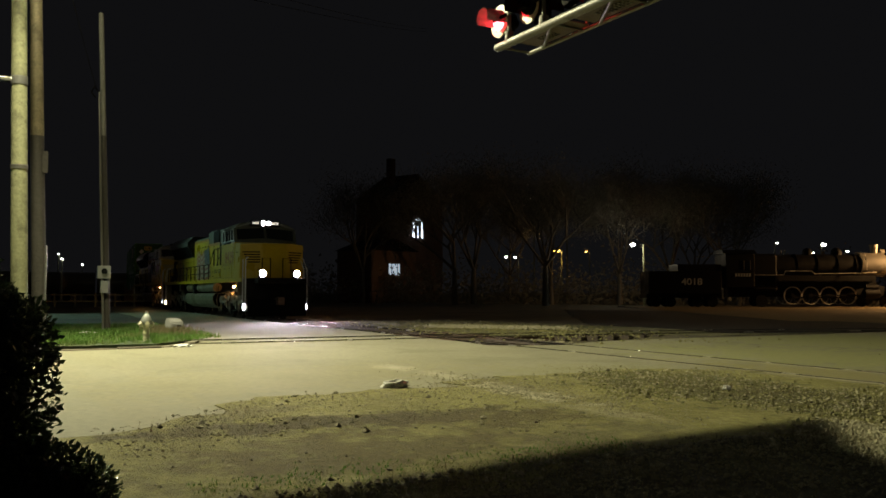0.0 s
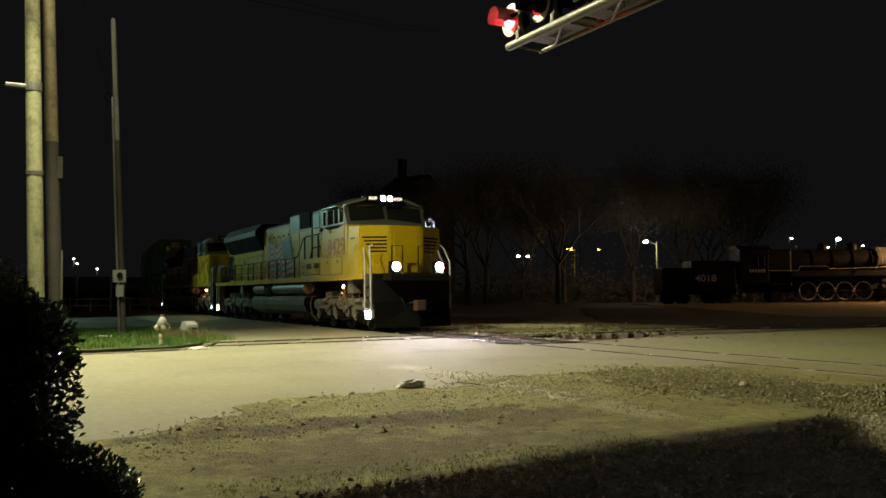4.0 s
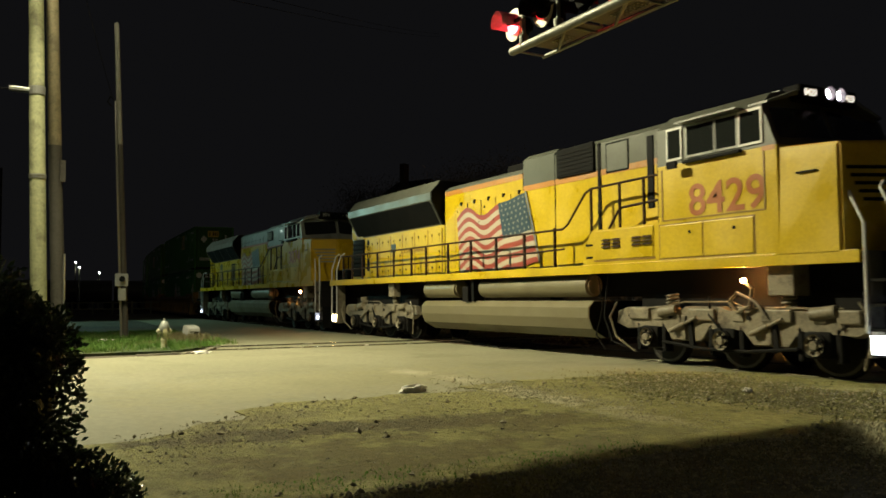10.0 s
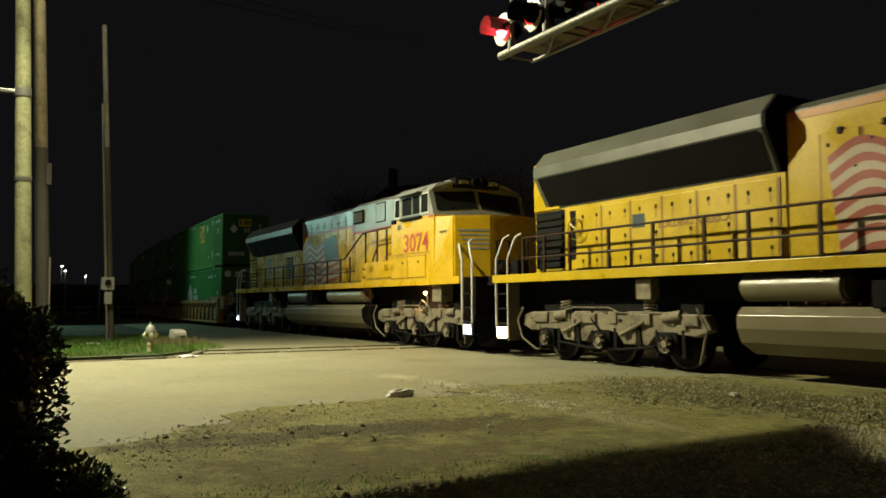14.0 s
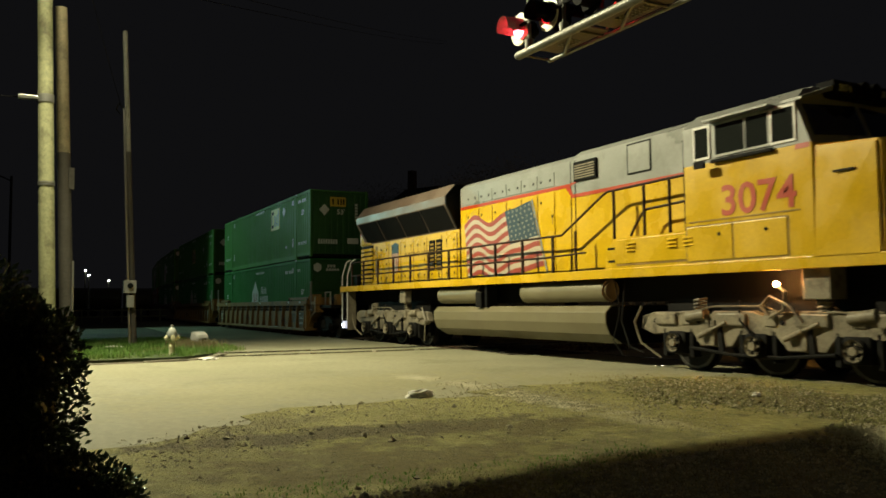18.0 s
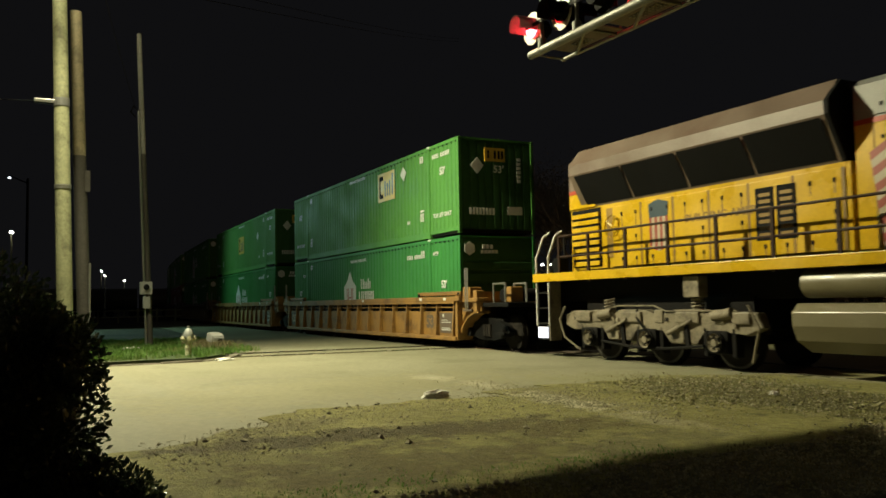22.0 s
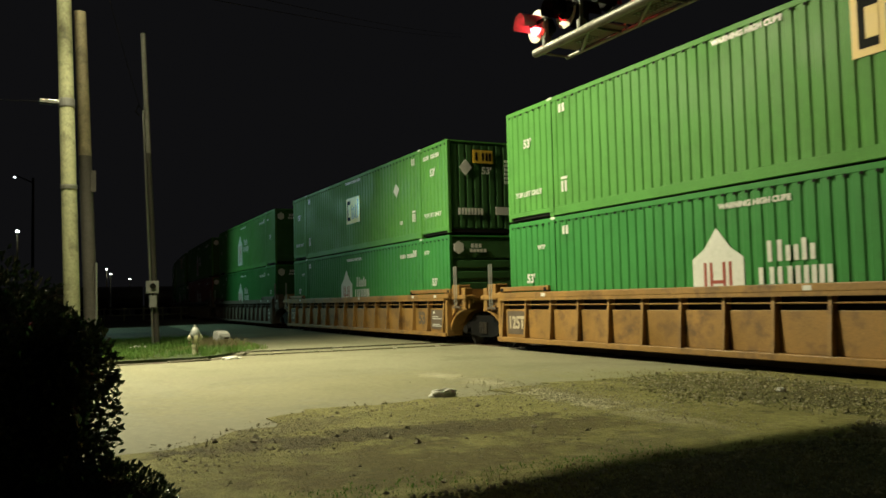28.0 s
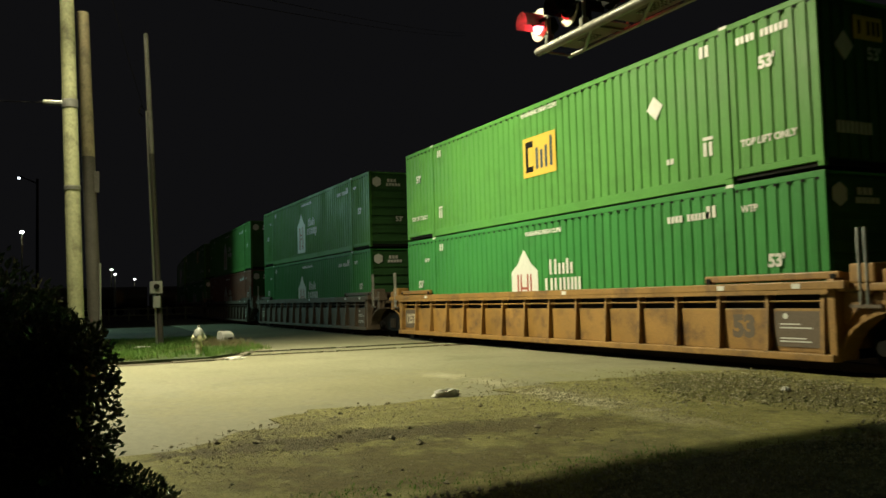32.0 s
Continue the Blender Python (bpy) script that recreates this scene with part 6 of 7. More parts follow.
strewn("pale_ballast", 3000, lambda r: (lambda k: (-25.6 + 1.2 * k + r.gauss(0, 0.45), 4.1 + 1.1 * k + r.gauss(0, 0.35)))(r.uniform(-1.1, 1.5)), 0.05, "palestone", "pale limestone ballast heaped between the tracks", "ballast", 0.02, 4)


def near_bed(r):
    """Coarse gravel lies in a broad band beside the near rail, patchy at its edges."""
    while True:
        x, y = r.uniform(-10.6, -4.6), r.uniform(-5.8, -1.2)
        top = float(np.interp(x, (-10.4, -10.0, -9.0, -7.2, -7.0), (-3.0, -1.7, -1.9, -2.5, -1.4)))
        low = float(np.interp(x, (-10.0, -7.8, -7.2, -6.6, -5.7, -5.1), (-4.2, -5.4, -4.7, -4.6, -4.7, -5.4)))
        edge = min(top - y, y - low)
        n = noise.noise(Vector((x, y, 8)) * 1.3)
        if r.random() < min(1, max(0.02, 0.4 + edge * 1.6)) * (0.6 + 0.7 * n):
            return x, y


strewn("near_ballast", 5200, near_bed, 0.015, "darkstone", "coarse gravel beside the near track", "gravel", 0.012, 5)
strewn("near_pale_ballast", 1900, near_bed, 0.014, "palestone", "pale stones among the coarse gravel", "gravel", 0.016, 55)


def shoulder(r):
    """Loose stones lie thickest where the road breaks up into the shoulder."""
    while True:
        x, y = r.uniform(-12.0, -5.3), r.uniform(-11.5, -1.0)
        edge = x - float(np.interp(y, SHOULDER_Y, SHOULDER_X))
        n = noise.noise(Vector((x, y, 3)) * 0.9)
        w = math.exp(-((edge - 0.7) / 0.75) ** 2) * (0.75 + 0.8 * n) + 0.75 * math.exp(-((x + 7.8 + 0.1 * (y + 9)) / 0.42) ** 2) * (y < -7.0) + 0.1 + 0.25 * max(0, n)
        if edge < 0:
            w *= math.exp(-(edge / 0.35) ** 2)
        if r.random() < w:
            return x, y


SHOULDER_X, SHOULDER_Y = zip(*SHOULDER)
strewn("loose_gravel", 4800, shoulder, 0.008, "stone", "small dark stones strewn over the dirt shoulder", "gravel", 0.012, 6)
strewn("gravel_lumps", 230, shoulder, 0.019, "stone", "larger stones on the dirt shoulder", "gravel", 0.012, 16)
strewn("pale_gravel", 2600, lambda r: (-9.0 + r.gauss(0, 1.3), -6.0 + r.gauss(0, 0.3)), 0.009, "palestone", "pale crushed limestone spilt on the dirt", "gravel", 0.012, 7)
strewn("pale_gravel_patch", 3600, lambda r: (lambda k: (-4.75 + 0.5 * k + r.gauss(0, 0.16), -5.35 - 0.35 * k + r.gauss(0, 0.26)))(r.uniform(-1, 1.6)), 0.014, "palestone", "patch of pale gravel at the yard's edge", "gravel", 0.03, 8)


def blades(name, count, spot, height, material, label, category, seed=1, lean=0.5, width=0.006, lift=0.0):
    rnd = random.Random(seed)
    verts, faces = [], []
    for _ in range(count):
        x, y = spot(rnd)
        z = ground_z(x) + lift
        h = height * rnd.uniform(0.4, 1.3)
        a = rnd.random() * 6.3
        dx, dy = math.cos(a), math.sin(a)
        w = width * rnd.uniform(0.7, 1.6)
        n = len(verts)
        k = lean * h * rnd.random()
        verts += [(x - dy * w, y + dx * w, z), (x + dy * w, y - dx * w, z), (x + dx * k * 0.4 + dy * w * 0.7, y + dy * k * 0.4 - dx * w * 0.7, z + h * 0.6),
                  (x + dx * k * 0.4 - dy * w * 0.7, y + dy * k * 0.4 + dx * w * 0.7, z + h * 0.6), (x + dx * k, y + dy * k, z + h)]
        faces += [(n, n + 1, n + 2, n + 3), (n + 3, n + 2, n + 4)]
    me = bpy.data.meshes.new(name)
    me.from_pydata(verts, [], faces)
    me.materials.append(M[material])
    return tagged(new(name, me), label, category, kind="stuff")


def verge_spot(r):
    while True:
        x, y = r.uniform(-32, -20.2), r.uniform(-14, -6.6)
        if x < -20.5 - max(0, (y + 8.6)) * 1.0 and (y < -7.0 or x < -21.5) and math.hypot(x + 21.25, y + 8.85) > 0.4 and r.random() < 0.35 + 0.65 * max(0, noise.noise(Vector((x, y, 0)) * 0.9) + 0.5):
            return x, y


M["blade"] = mat("grass_blade", (0.095, 0.19, 0.032), 0.7, var=0.5, scale=1.0, bump=0.0, dirt=(0.24, 0.21, 0.09), dirt_amount=0.8, dirt_scale=0.7)
thin(M["blade"], 0.45)
M["dryblade"] = mat("dry_grass_blade", (0.1792, 0.1536, 0.0768), 0.8, var=0.4, bump=0.0)
thin(M["dryblade"], 0.45)
blades("verge_grass", 24000, verge_spot, 0.13, "blade", "uneven green grass with dry tufts", "grass", 2, 0.7, 0.009, 0.08)
blades("dry_tuft_grass", 2600, lambda r: (-24.9 + r.gauss(0, 0.8), -7.5 + r.gauss(0, 0.28)), 0.24, "dryblade", "pale dry weeds round the hydrant and block", "grass", 3, 0.6, 0.007, 0.06)
blades("yard_grass", 9000, lambda r: (-4.4 + abs(r.gauss(0, 1.4)) - 0.6, r.uniform(-11.5, -5.4)), 0.03, "dryblade", "sparse dry yard grass", "grass", 4, 2.2, 0.003, 0.03)
strewn("soil_clods", 5200, lambda r: (-5.0 + abs(r.gauss(0, 1.5)) - 0.25, r.uniform(-11.3, -5.2)), 0.014, "stone", "clods and stones on the shaded yard soil", "gravel", 0.018, 31)
blades("edge_grass", 900, lambda r: (-5.5 + r.gauss(0, 0.18), r.uniform(-11.2, -7.4)), 0.022, "blade", "thin green grass along the dirt's edge", "grass", 5, 0.8, 0.004, 0.02)

blades("weed_patch", 2600, lambda r: (-8.9 + r.gauss(0, 1.2), -3.1 + r.gauss(0, 0.45)), 0.022, "dryblade", "low trampled weeds on the gravel", "weeds", 15, 1.4, 0.005, 0.012)

blades("edge_tuft", 450, lambda r: (lambda k, y: (-5.2 + 0.16 * math.sin(k * 2.1) + r.gauss(0, 0.1), y))(*(lambda k: (k, -9.3 + k * 0.31 + r.gauss(0, 0.07)))(r.randrange(10))), 0.035, "dryblade", "dry grass tufts along the lawn edge", "grass", 25, 1.0, 0.004, 0.015)

# low broken kerb along the verge
kerb = thing("kerb", "low broken concrete kerb along the grass verge", "kerb", kind="structure")
line = [(-20.25, -16.5), (-20.22, -14.6), (-20.2, -12.7), (-20.2, -10.8), (-20.2, -9.6), (-20.35, -8.6), (-21.2, -7.7), (-22.6, -7.15), (-24.2, -6.95)]
rk = random.Random(9)
for (ax, ay), (bx, by) in zip(line, line[1:]):
    d = Vector((bx - ax, by - ay, 0))
    n = max(1, round(d.length / 0.9))
    for i in range(n):
        p = Vector((ax, ay, 0)) + d * ((i + 0.5) / n)
        ob = boxed("kerb_stone", "kerb", kerb, -d.length / n / 2 + 0.012, d.length / n / 2 - 0.012, -0.09, 0.09, -0.12, 0.05 + rk.uniform(-0.03, 0.02), bevel=0.02)
        ob.matrix_basis = pose(p.x, p.y, ground_z(p.x), rk.uniform(-2, 2), rk.uniform(-1, 1), math.degrees(math.atan2(d.y, d.x)) + rk.uniform(-2, 2))


# ---- poles, wires, street lamps ----
def pole(name, label, base, top, r0, r1, wood="wood", butt=0, butt_wood="darkwood"):
    base, top = Vector(base), Vector(top)
    root = thing(name, label, "utility pole", Matrix.Translation(base), "wooden utility poles")
    d = top - base
    bm = B()
    n, seg = 26, 18
    rings = []
    for i in range(n + 1):
        f = i / n
        r = r0 + (r1 - r0) * f
        c = d * f
        rings.append([bm.verts.new((c.x + r * (1 + 0.05 * noise.noise(Vector((k * 1.3, f * 7, r0 * 50)))) * math.cos(2 * math.pi * k / seg), c.y + r * math.sin(2 * math.pi * k / seg), c.z)) for k in range(seg)])
    low = B()
    for i, (a, b) in enumerate(zip(rings, rings[1:])):
        if i < butt:  # the older, darker foot of a spliced pole
            a, b = [[low.verts.new(v.co) for v in r] for r in (a, b)]
        for k in range(seg):
            (low if i < butt else bm).faces.new((a[k], a[(k + 1) % seg], b[(k + 1) % seg], b[k]))
    bmesh.ops.remove_doubles(low, verts=low.verts[:], dist=0.0005)
    bmesh.ops.delete(bm, geom=[v for v in bm.verts if not v.link_faces and v not in rings[-1]], context="VERTS")
    if butt:
        part("pole_butt", low, butt_wood, root, "darker old pole foot", smooth=True)
    tip = bm.verts.new(d + Vector((0, 0, 0.06)))
    for k in range(seg):
        bm.faces.new((rings[-1][k], rings[-1][(k + 1) % seg], tip))
    part("trunk", bm, wood, root, smooth=True)
    return root, d


pole_a, d = pole("utility_pole", "tall weathered wooden utility pole with a street lamp", POLE_A0, POLE_A1, 0.2, 0.17)
for z in (4.4, 4.46):
    part("steel_band", tube(B(), d * (z / d.z), d * ((z + 0.04) / d.z), 0.205, 18), "galv", pole_a)
part("cable_bracket", box(B(), -0.1, 0.12, -0.8, -0.3, 6.58, 6.67, 0.01), "galv", pole_a)
part("bracket_strap", tube(B(), d * (6.52 / d.z), d * (6.73 / d.z), 0.2, 18), "galv", pole_a)
part("ground_wire", pipe(B(), [(0.05, 0.17, 0.0), Vector((0.05, 0.16, 0)) + d * 0.4, Vector((0.04, 0.15, 0)) + d * 0.9], 0.012, 6), "galv", pole_a)
pole_b, d = pole("utility_pole", "weathered wooden pole stub beside the lamp pole", POLE_B0, POLE_B1, 0.19, 0.165, "tanwood", 15)
part("wood_cleat", box(B(), 0.12, 0.2, -0.06, 0.08, 4.6, 5.2, 0.01), "darkwood", pole_b)
part("conduit", pipe(B(), [(0.19, 0.1, 0.0), (0.18, 0.09, 2.6)], 0.03, 8), "galv", pole_b, smooth=True)
pole_m, d = pole("utility_pole", "slim wooden service pole with a meter box", POLE_M0, POLE_M1, 0.092, 0.075, "greywood", 16)
part("conduit", pipe(B(), [(0.1, -0.14, 0.0), Vector((0.1, -0.13, 0)) + d * 0.45, Vector((0.09, -0.11, 0)) + d * 0.75], 0.035, 8), "galv", pole_m, "grey conduit pipe", smooth=True)
mb = part("meter_box", box(B(), 0.08, 0.26, -0.36, 0.02, 1.75, 2.15, 0.015), "plastic", pole_m, "pale grey meter box")
part("meter_dial", tube(B(), (0.26, -0.17, 1.98), (0.33, -0.17, 1.98), 0.09, 16), "glass", mb)
part("switch_box", box(B(), 0.08, 0.22, -0.26, -0.04, 1.3, 1.68, 0.012), "plastic", pole_m)
part("weatherhead", pipe(B(), [Vector((0.09, -0.12, 0)) + d * 0.75, Vector((0.1, -0.26, 0.05)) + d * 0.76, Vector((0.1, -0.34, -0.15)) + d * 0.76, Vector((0.1, -0.2, -0.3)) + d * 0.76], 0.02, 8), "black", pole_m)

# the street lamp on its arm, with an added unseen plate that shades the yard
lamp_arm = thing("street_lamp", "street lamp on a curved arm with an added shading plate", "street lamp", Matrix.Translation(LAMP))
top = Vector(POLE_A1) - LAMP
part("arm", pipe(B(), [(top.x, top.y, -0.6), (top.x * 0.6, top.y * 0.6, 0.25), (0, 0, 0.2)], 0.035, 8), "galv", lamp_arm, smooth=True)
part("lamp_head", box(B(), -0.5, 0.2, -0.18, 0.18, 0.1, 0.28, 0.05), "galv", lamp_arm)
# glowing bowl added beside the spot to brighten the pole tops
bowl = B()
bmesh.ops.create_uvsphere(bowl, u_segments=16, v_segments=10, radius=0.1, matrix=Matrix.Translation((-0.36, -0.05, 0.0)))
part("refractor_bowl", bowl, "bowl", lamp_arm, "glowing refractor bowl added to light the poles", smooth=True)
h = 0.36
k = h / LAMP.z
# ground outline of the yard shadow, scaled down onto the added plate
cut = [(-5.48, -4.88), (-5.46, -6.3), (-5.43, -7.8), (-5.3, -8.7), (-5.12, -9.5), (-5.05, -10.2), (-5.0, -11.5), (-5.0, -34), (10, -34), (10, -15), (-4.3, -6.1)]
part("glare_shield", prism(B(), [((x - LAMP.x) * k, (y - LAMP.y) * k) for x, y in cut], -h - 0.004, -h + 0.004, "z"), "black", lamp_arm, "added black plate that casts the yard shadow")
part("shield_bracket", box(box(B(), 0.9, 1.0, -0.72, -0.66, -h, 0.3), 0.0, 1.0, -0.72, -0.66, 0.26, 0.3), "galv", lamp_arm)


def wire(name, a, b, sag, r=0.012, label="thin dark overhead cable"):
    a, b = Vector(a), Vector(b)
    pts = [a.lerp(b, i / 14) - Vector((0, 0, sag * 4 * (i / 14) * (1 - i / 14))) for i in range(15)]
    return tagged(part(name, pipe(B(), pts, r, 5), "soot"), label, "cable")


wire("cable", Vector(POLE_A0) + Vector((0, -0.75, 6.62)), (-20.5, -34, 6.9), 0.5)
wire("cable", Vector(POLE_M1) + Vector((0, -0.1, -2.4)), Vector(POLE_A1) + Vector((-0.3, 0.3, 0.8)), 0.3, 0.009)
for lift in (0.0, 0.35):
    wire("cable", (-23.4, -8.3, 10.1 + lift), (-85.9, 34.4, 33.0 + lift), 0.3)


def street_lamp(label, place, height, arm, glowing, size=0.16, pole_r=0.09, lean=(1, 0), post="wood", bracket="galv"):
    root = thing("street_lamp", label, "street lamp", Matrix.Translation(place))
    part("post", tube(B(), (0, 0, 0), (0, 0, height), pole_r, 10, pole_r * 0.7), post, root, smooth=True)
    part("arm", pipe(B(), [(0, 0, height - 0.3), (lean[0] * arm, lean[1] * arm, height + 0.15)], 0.04, 8), bracket, root)
    bm = B()
    bmesh.ops.create_uvsphere(bm, u_segments=12, v_segments=8, radius=size, matrix=Matrix.Translation((lean[0] * arm, lean[1] * arm, height)) @ Matrix.Diagonal((1.3, 1.3, 0.8, 1)))
    part("lamp", bm, glowing, root, "glowing lamp")
    part("lamp_hood", tube(B(), (lean[0] * arm, lean[1] * arm, height + size * 0.7), (lean[0] * arm, lean[1] * arm, height + size * 1.2), size * 1.1, 12, size * 0.5), "galv", root)
    return root


street_lamp("tall yard lamp with a white light on a wooden post", (-55.9, -12.3, ground_z(-56)), 9.3, 1.0, "farblue", 0.07, 0.1, (0, -1), "soot", "soot")

# ---- hydrant, block, litter ----
hy = thing("fire_hydrant", "cream fire hydrant with a grey bonnet in the grass", "hydrant", Matrix.Translation((-21.6, -8.72, 0.02)) @ Matrix.Diagonal((0.8, 0.8, 1.12, 1)))
bm = B()
tube(bm, (0, 0, 0), (0, 0, 0.06), 0.15, 18)
tube(bm, (0, 0, 0.06), (0, 0, 0.4), 0.095, 18, 0.1)
tube(bm, (0, 0, 0.24), (0, 0, 0.28), 0.115, 18)
part("barrel", bm, "hydrant", hy, smooth=True)
part("flange", tube(B(), (0, 0, 0.4), (0, 0, 0.52), 0.13, 18), "hydrant", hy, smooth=True)
bm = B()
bmesh.ops.create_uvsphere(bm, u_segments=18, v_segments=10, radius=0.15, matrix=Matrix.Translation((0, 0, 0.52)) @ Matrix.Diagonal((1, 1, 1.15, 1)))
tube(bm, (0, 0, 0.5), (0, 0, 0.55), 0.175, 18)
tube(bm, (0, 0, 0.66), (0, 0, 0.74), 0.04, 6)
part("bonnet", bm, "hydrantcap", hy, "grey domed bonnet", smooth=True)
for a in (-90, 0, 90):
    q = Vector((math.cos(radians(a)), math.sin(radians(a)), 0))
    n = part("nozzle_cap", tube(tube(B(), q * 0.08 + Vector((0, 0, 0.45)), q * 0.2 + Vector((0, 0, 0.45)), 0.065, 14), q * 0.2 + Vector((0, 0, 0.45)), q * 0.24 + Vector((0, 0, 0.45)), 0.025, 5), "hydrant", hy, smooth=True)
bl = thing("utility_pedestal", "pale tilted utility pedestal box in the weeds", "pedestal", pose(-25.1, -7.35, 0.03, 0, 6, 20))
bm = prism(B(), [(-0.2, 0), (0.2, 0), (0.19, 0.42), (0.1, 0.5), (-0.17, 0.52)], -0.2, 0.2)
bmesh.ops.bevel(bm, geom=bm.edges[:], offset=0.03, segments=2, affect="EDGES")
part("cover", bm, "plastic", bl)
part("handle_slot", box(B(), 0.185, 0.21, -0.02, 0.12, 0.3, 0.35), "black", bl)


def crumpled(name, label, place, size, seed, material="rag"):
    bm = B()
    bmesh.ops.create_icosphere(bm, subdivisions=3, radius=1)
    for v in bm.verts:
        n = noise.noise(v.co * 1.9 + Vector((seed, 0, 0))) + 0.5 * noise.noise(v.co * 5 + Vector((seed, 0, 0)))
        v.co = v.co * (0.85 + 0.4 * n)
        v.co = Vector((v.co.x * size[0], v.co.y * size[1], max(v.co.z, -0.35) * size[2]))
    ob = part(name, bm, material)
    ob.matrix_basis = Matrix.Translation(place)
    return tagged(ob, label, "litter")


crumpled("crumpled_rag", "white crumpled rag lying on the dirt", (-10.34, -7.33, 0.035), (0.13, 0.22, 0.085), 3)
crumpled("crumpled_paper", "flattened white paper by the kerb", (-20.3, -8.1, 0.03), (0.12, 0.25, 0.06), 8)
crumpled("crumpled_paper", "small scrap of white paper in the grass", (-25.8, -9.6, 0.14), (0.12, 0.3, 0.05), 11)
crumpled("pale_stone", "single pale stone on the gravel", (-7.85, -3.5, 0.03), (0.06, 0.08, 0.05), 14)

# ---- signal gantry over the road ----
gan = thing("signal_gantry", "galvanised cantilever truss with red crossing lights", "signal gantry", Matrix.Translation(GANTRY) @ pose(0, 0, 0, 0, 0, GANTRY_TURN))
# local: x along the arm from the tip towards the mast, y across, z up
LEN = 9.5
WIDE = 0.59
for y, z, r in ((0.0, 0.0, 0.066), (WIDE, 0.0, 0.03), (0.0, 0.95, 0.05), (WIDE, 0.95, 0.05)):
    bm = tube(B(), (-0.02 if z == 0 else 0.5, y, z), (LEN, y, z), r, 14)
    bmesh.ops.create_uvsphere(bm, u_segments=12, v_segments=6, radius=r, matrix=Matrix.Translation((-0.02 if z == 0 else 0.5, y, z)))
    part("chord", bm, "oldgalv", gan, smooth=True)
for i in range(7):
    x = 0.02 + 1.3 * i
    part("cross_brace", tube(B(), (x, 0, 0), (x, WIDE, 0), 0.018, 8), "oldgalv", gan)
    part("diagonal_brace", tube(B(), (x + 1.3, 0, 0), (x + 0.35, WIDE, 0), 0.024, 8), "oldgalv", gan)
    part("web_brace", tube(B(), (x + 1.3, WIDE, 0), (x + 1.9, WIDE, 0.95), 0.02, 8), "oldgalv", gan)
for i in range(7):
    x = 0.3 + 1.3 * i
    plank = part("grating_plank", box(B(), x, x + 1.2, 0.06, 0.54, 0.02, 0.035), "wellgrey", gan)
    bm = B()
    for j in range(5 if i == 0 else 9):
        for k in range(3):
            a = x + 0.34 + 0.075 * j
            box(bm, a, a + 0.03, 0.26 + 0.07 * k, 0.295 + 0.07 * k, 0.004, 0.022)
    part("grating_teeth", bm, "oldgalv", plank, kind="stuff")


def flasher(x, y, z, turn, lit):
    """A crossing light: round backing board, hooded lens, housing."""
    m = Matrix.Translation((x, y, z)) @ pose(0, 0, 0, 0, 0, turn)
    pale = lit in ("redcore", "redsignal")

    def put(bm):
        bmesh.ops.transform(bm, matrix=m, verts=bm.verts)
        return bm
    f = part("signal_light", put(tube(B(), (0, 0, 0), (0.02, 0, 0), 0.255, 28)), "hydrant" if pale else "black", gan, "round pale backing board" if pale else "round black backing board")
    part("lamp_housing", put(tube(tube(B(), (-0.22, 0, 0), (0, 0, 0), 0.15, 16), (-0.3, 0, 0), (-0.22, 0, 0), 0.07, 12)), "black", f)
    hood = B()
    n = 24
    ring = []
    for q in (0.02, 0.34):
        ring.append([hood.verts.new((q, 0.165 * math.cos(a), 0.165 * math.sin(a))) for a in [math.pi * (-0.14 + 1.28 * k / n) for k in range(n + 1)]])
    for k in range(n):
        hood.faces.new((ring[0][k], ring[0][k + 1], ring[1][k + 1], ring[1][k]))
    bmesh.ops.solidify(hood, geom=hood.faces[:], thickness=0.006)
    part("hood", put(hood), "visor" if lit == "redcore" else "black", f)
    lens = B()
    bmesh.ops.create_uvsphere(lens, u_segments=18, v_segments=8, radius=0.15, matrix=Matrix.Translation((0.03, 0, 0)) @ Matrix.Diagonal((0.35, 1, 1, 1)))
    part("lens", put(lens), lit, f, "glowing red lens" if lit != "flagred" else "dark red lens", smooth=True)


AWAY = -GANTRY_TURN
for x, y, turn, lamps in ((0.28, 0.0, AWAY - 92, ("redcore", "redsignal")), (1.12, 0.02, AWAY + 88, ("flagred", "redaway"))):
    part("signal_mast", tube(B(), (x, y, 0.0), (x, y, 1.4), 0.03, 10), "oldgalv", gan)
    part("mast_foot", tube(B(), (x, y, -0.02), (x, y, 0.17), 0.07, 12), "oldgalv", gan)
    part("crossarm", tube(B(), (x - 0.42, y, 0.46), (x + 0.42, y, 0.46), 0.03, 8), "black", gan)
    for d, lit in zip((-0.38, 0.38), lamps):
        flasher(x + d, y + (0.1 if lit in ("redcore", "redsignal") else 0.2), 0.46, turn, lit)
part("mast", tube(B(), (LEN - 0.3, 0.3, -GANTRY[2]), (LEN - 0.3, 0.3, 1.2), 0.16, 18), "oldgalv", gan, smooth=True)
part("mast_base", box(B(), LEN - 0.7, LEN + 0.1, -0.1, 0.7, -GANTRY[2], -GANTRY[2] + 0.3, 0.02), "concrete", gan)

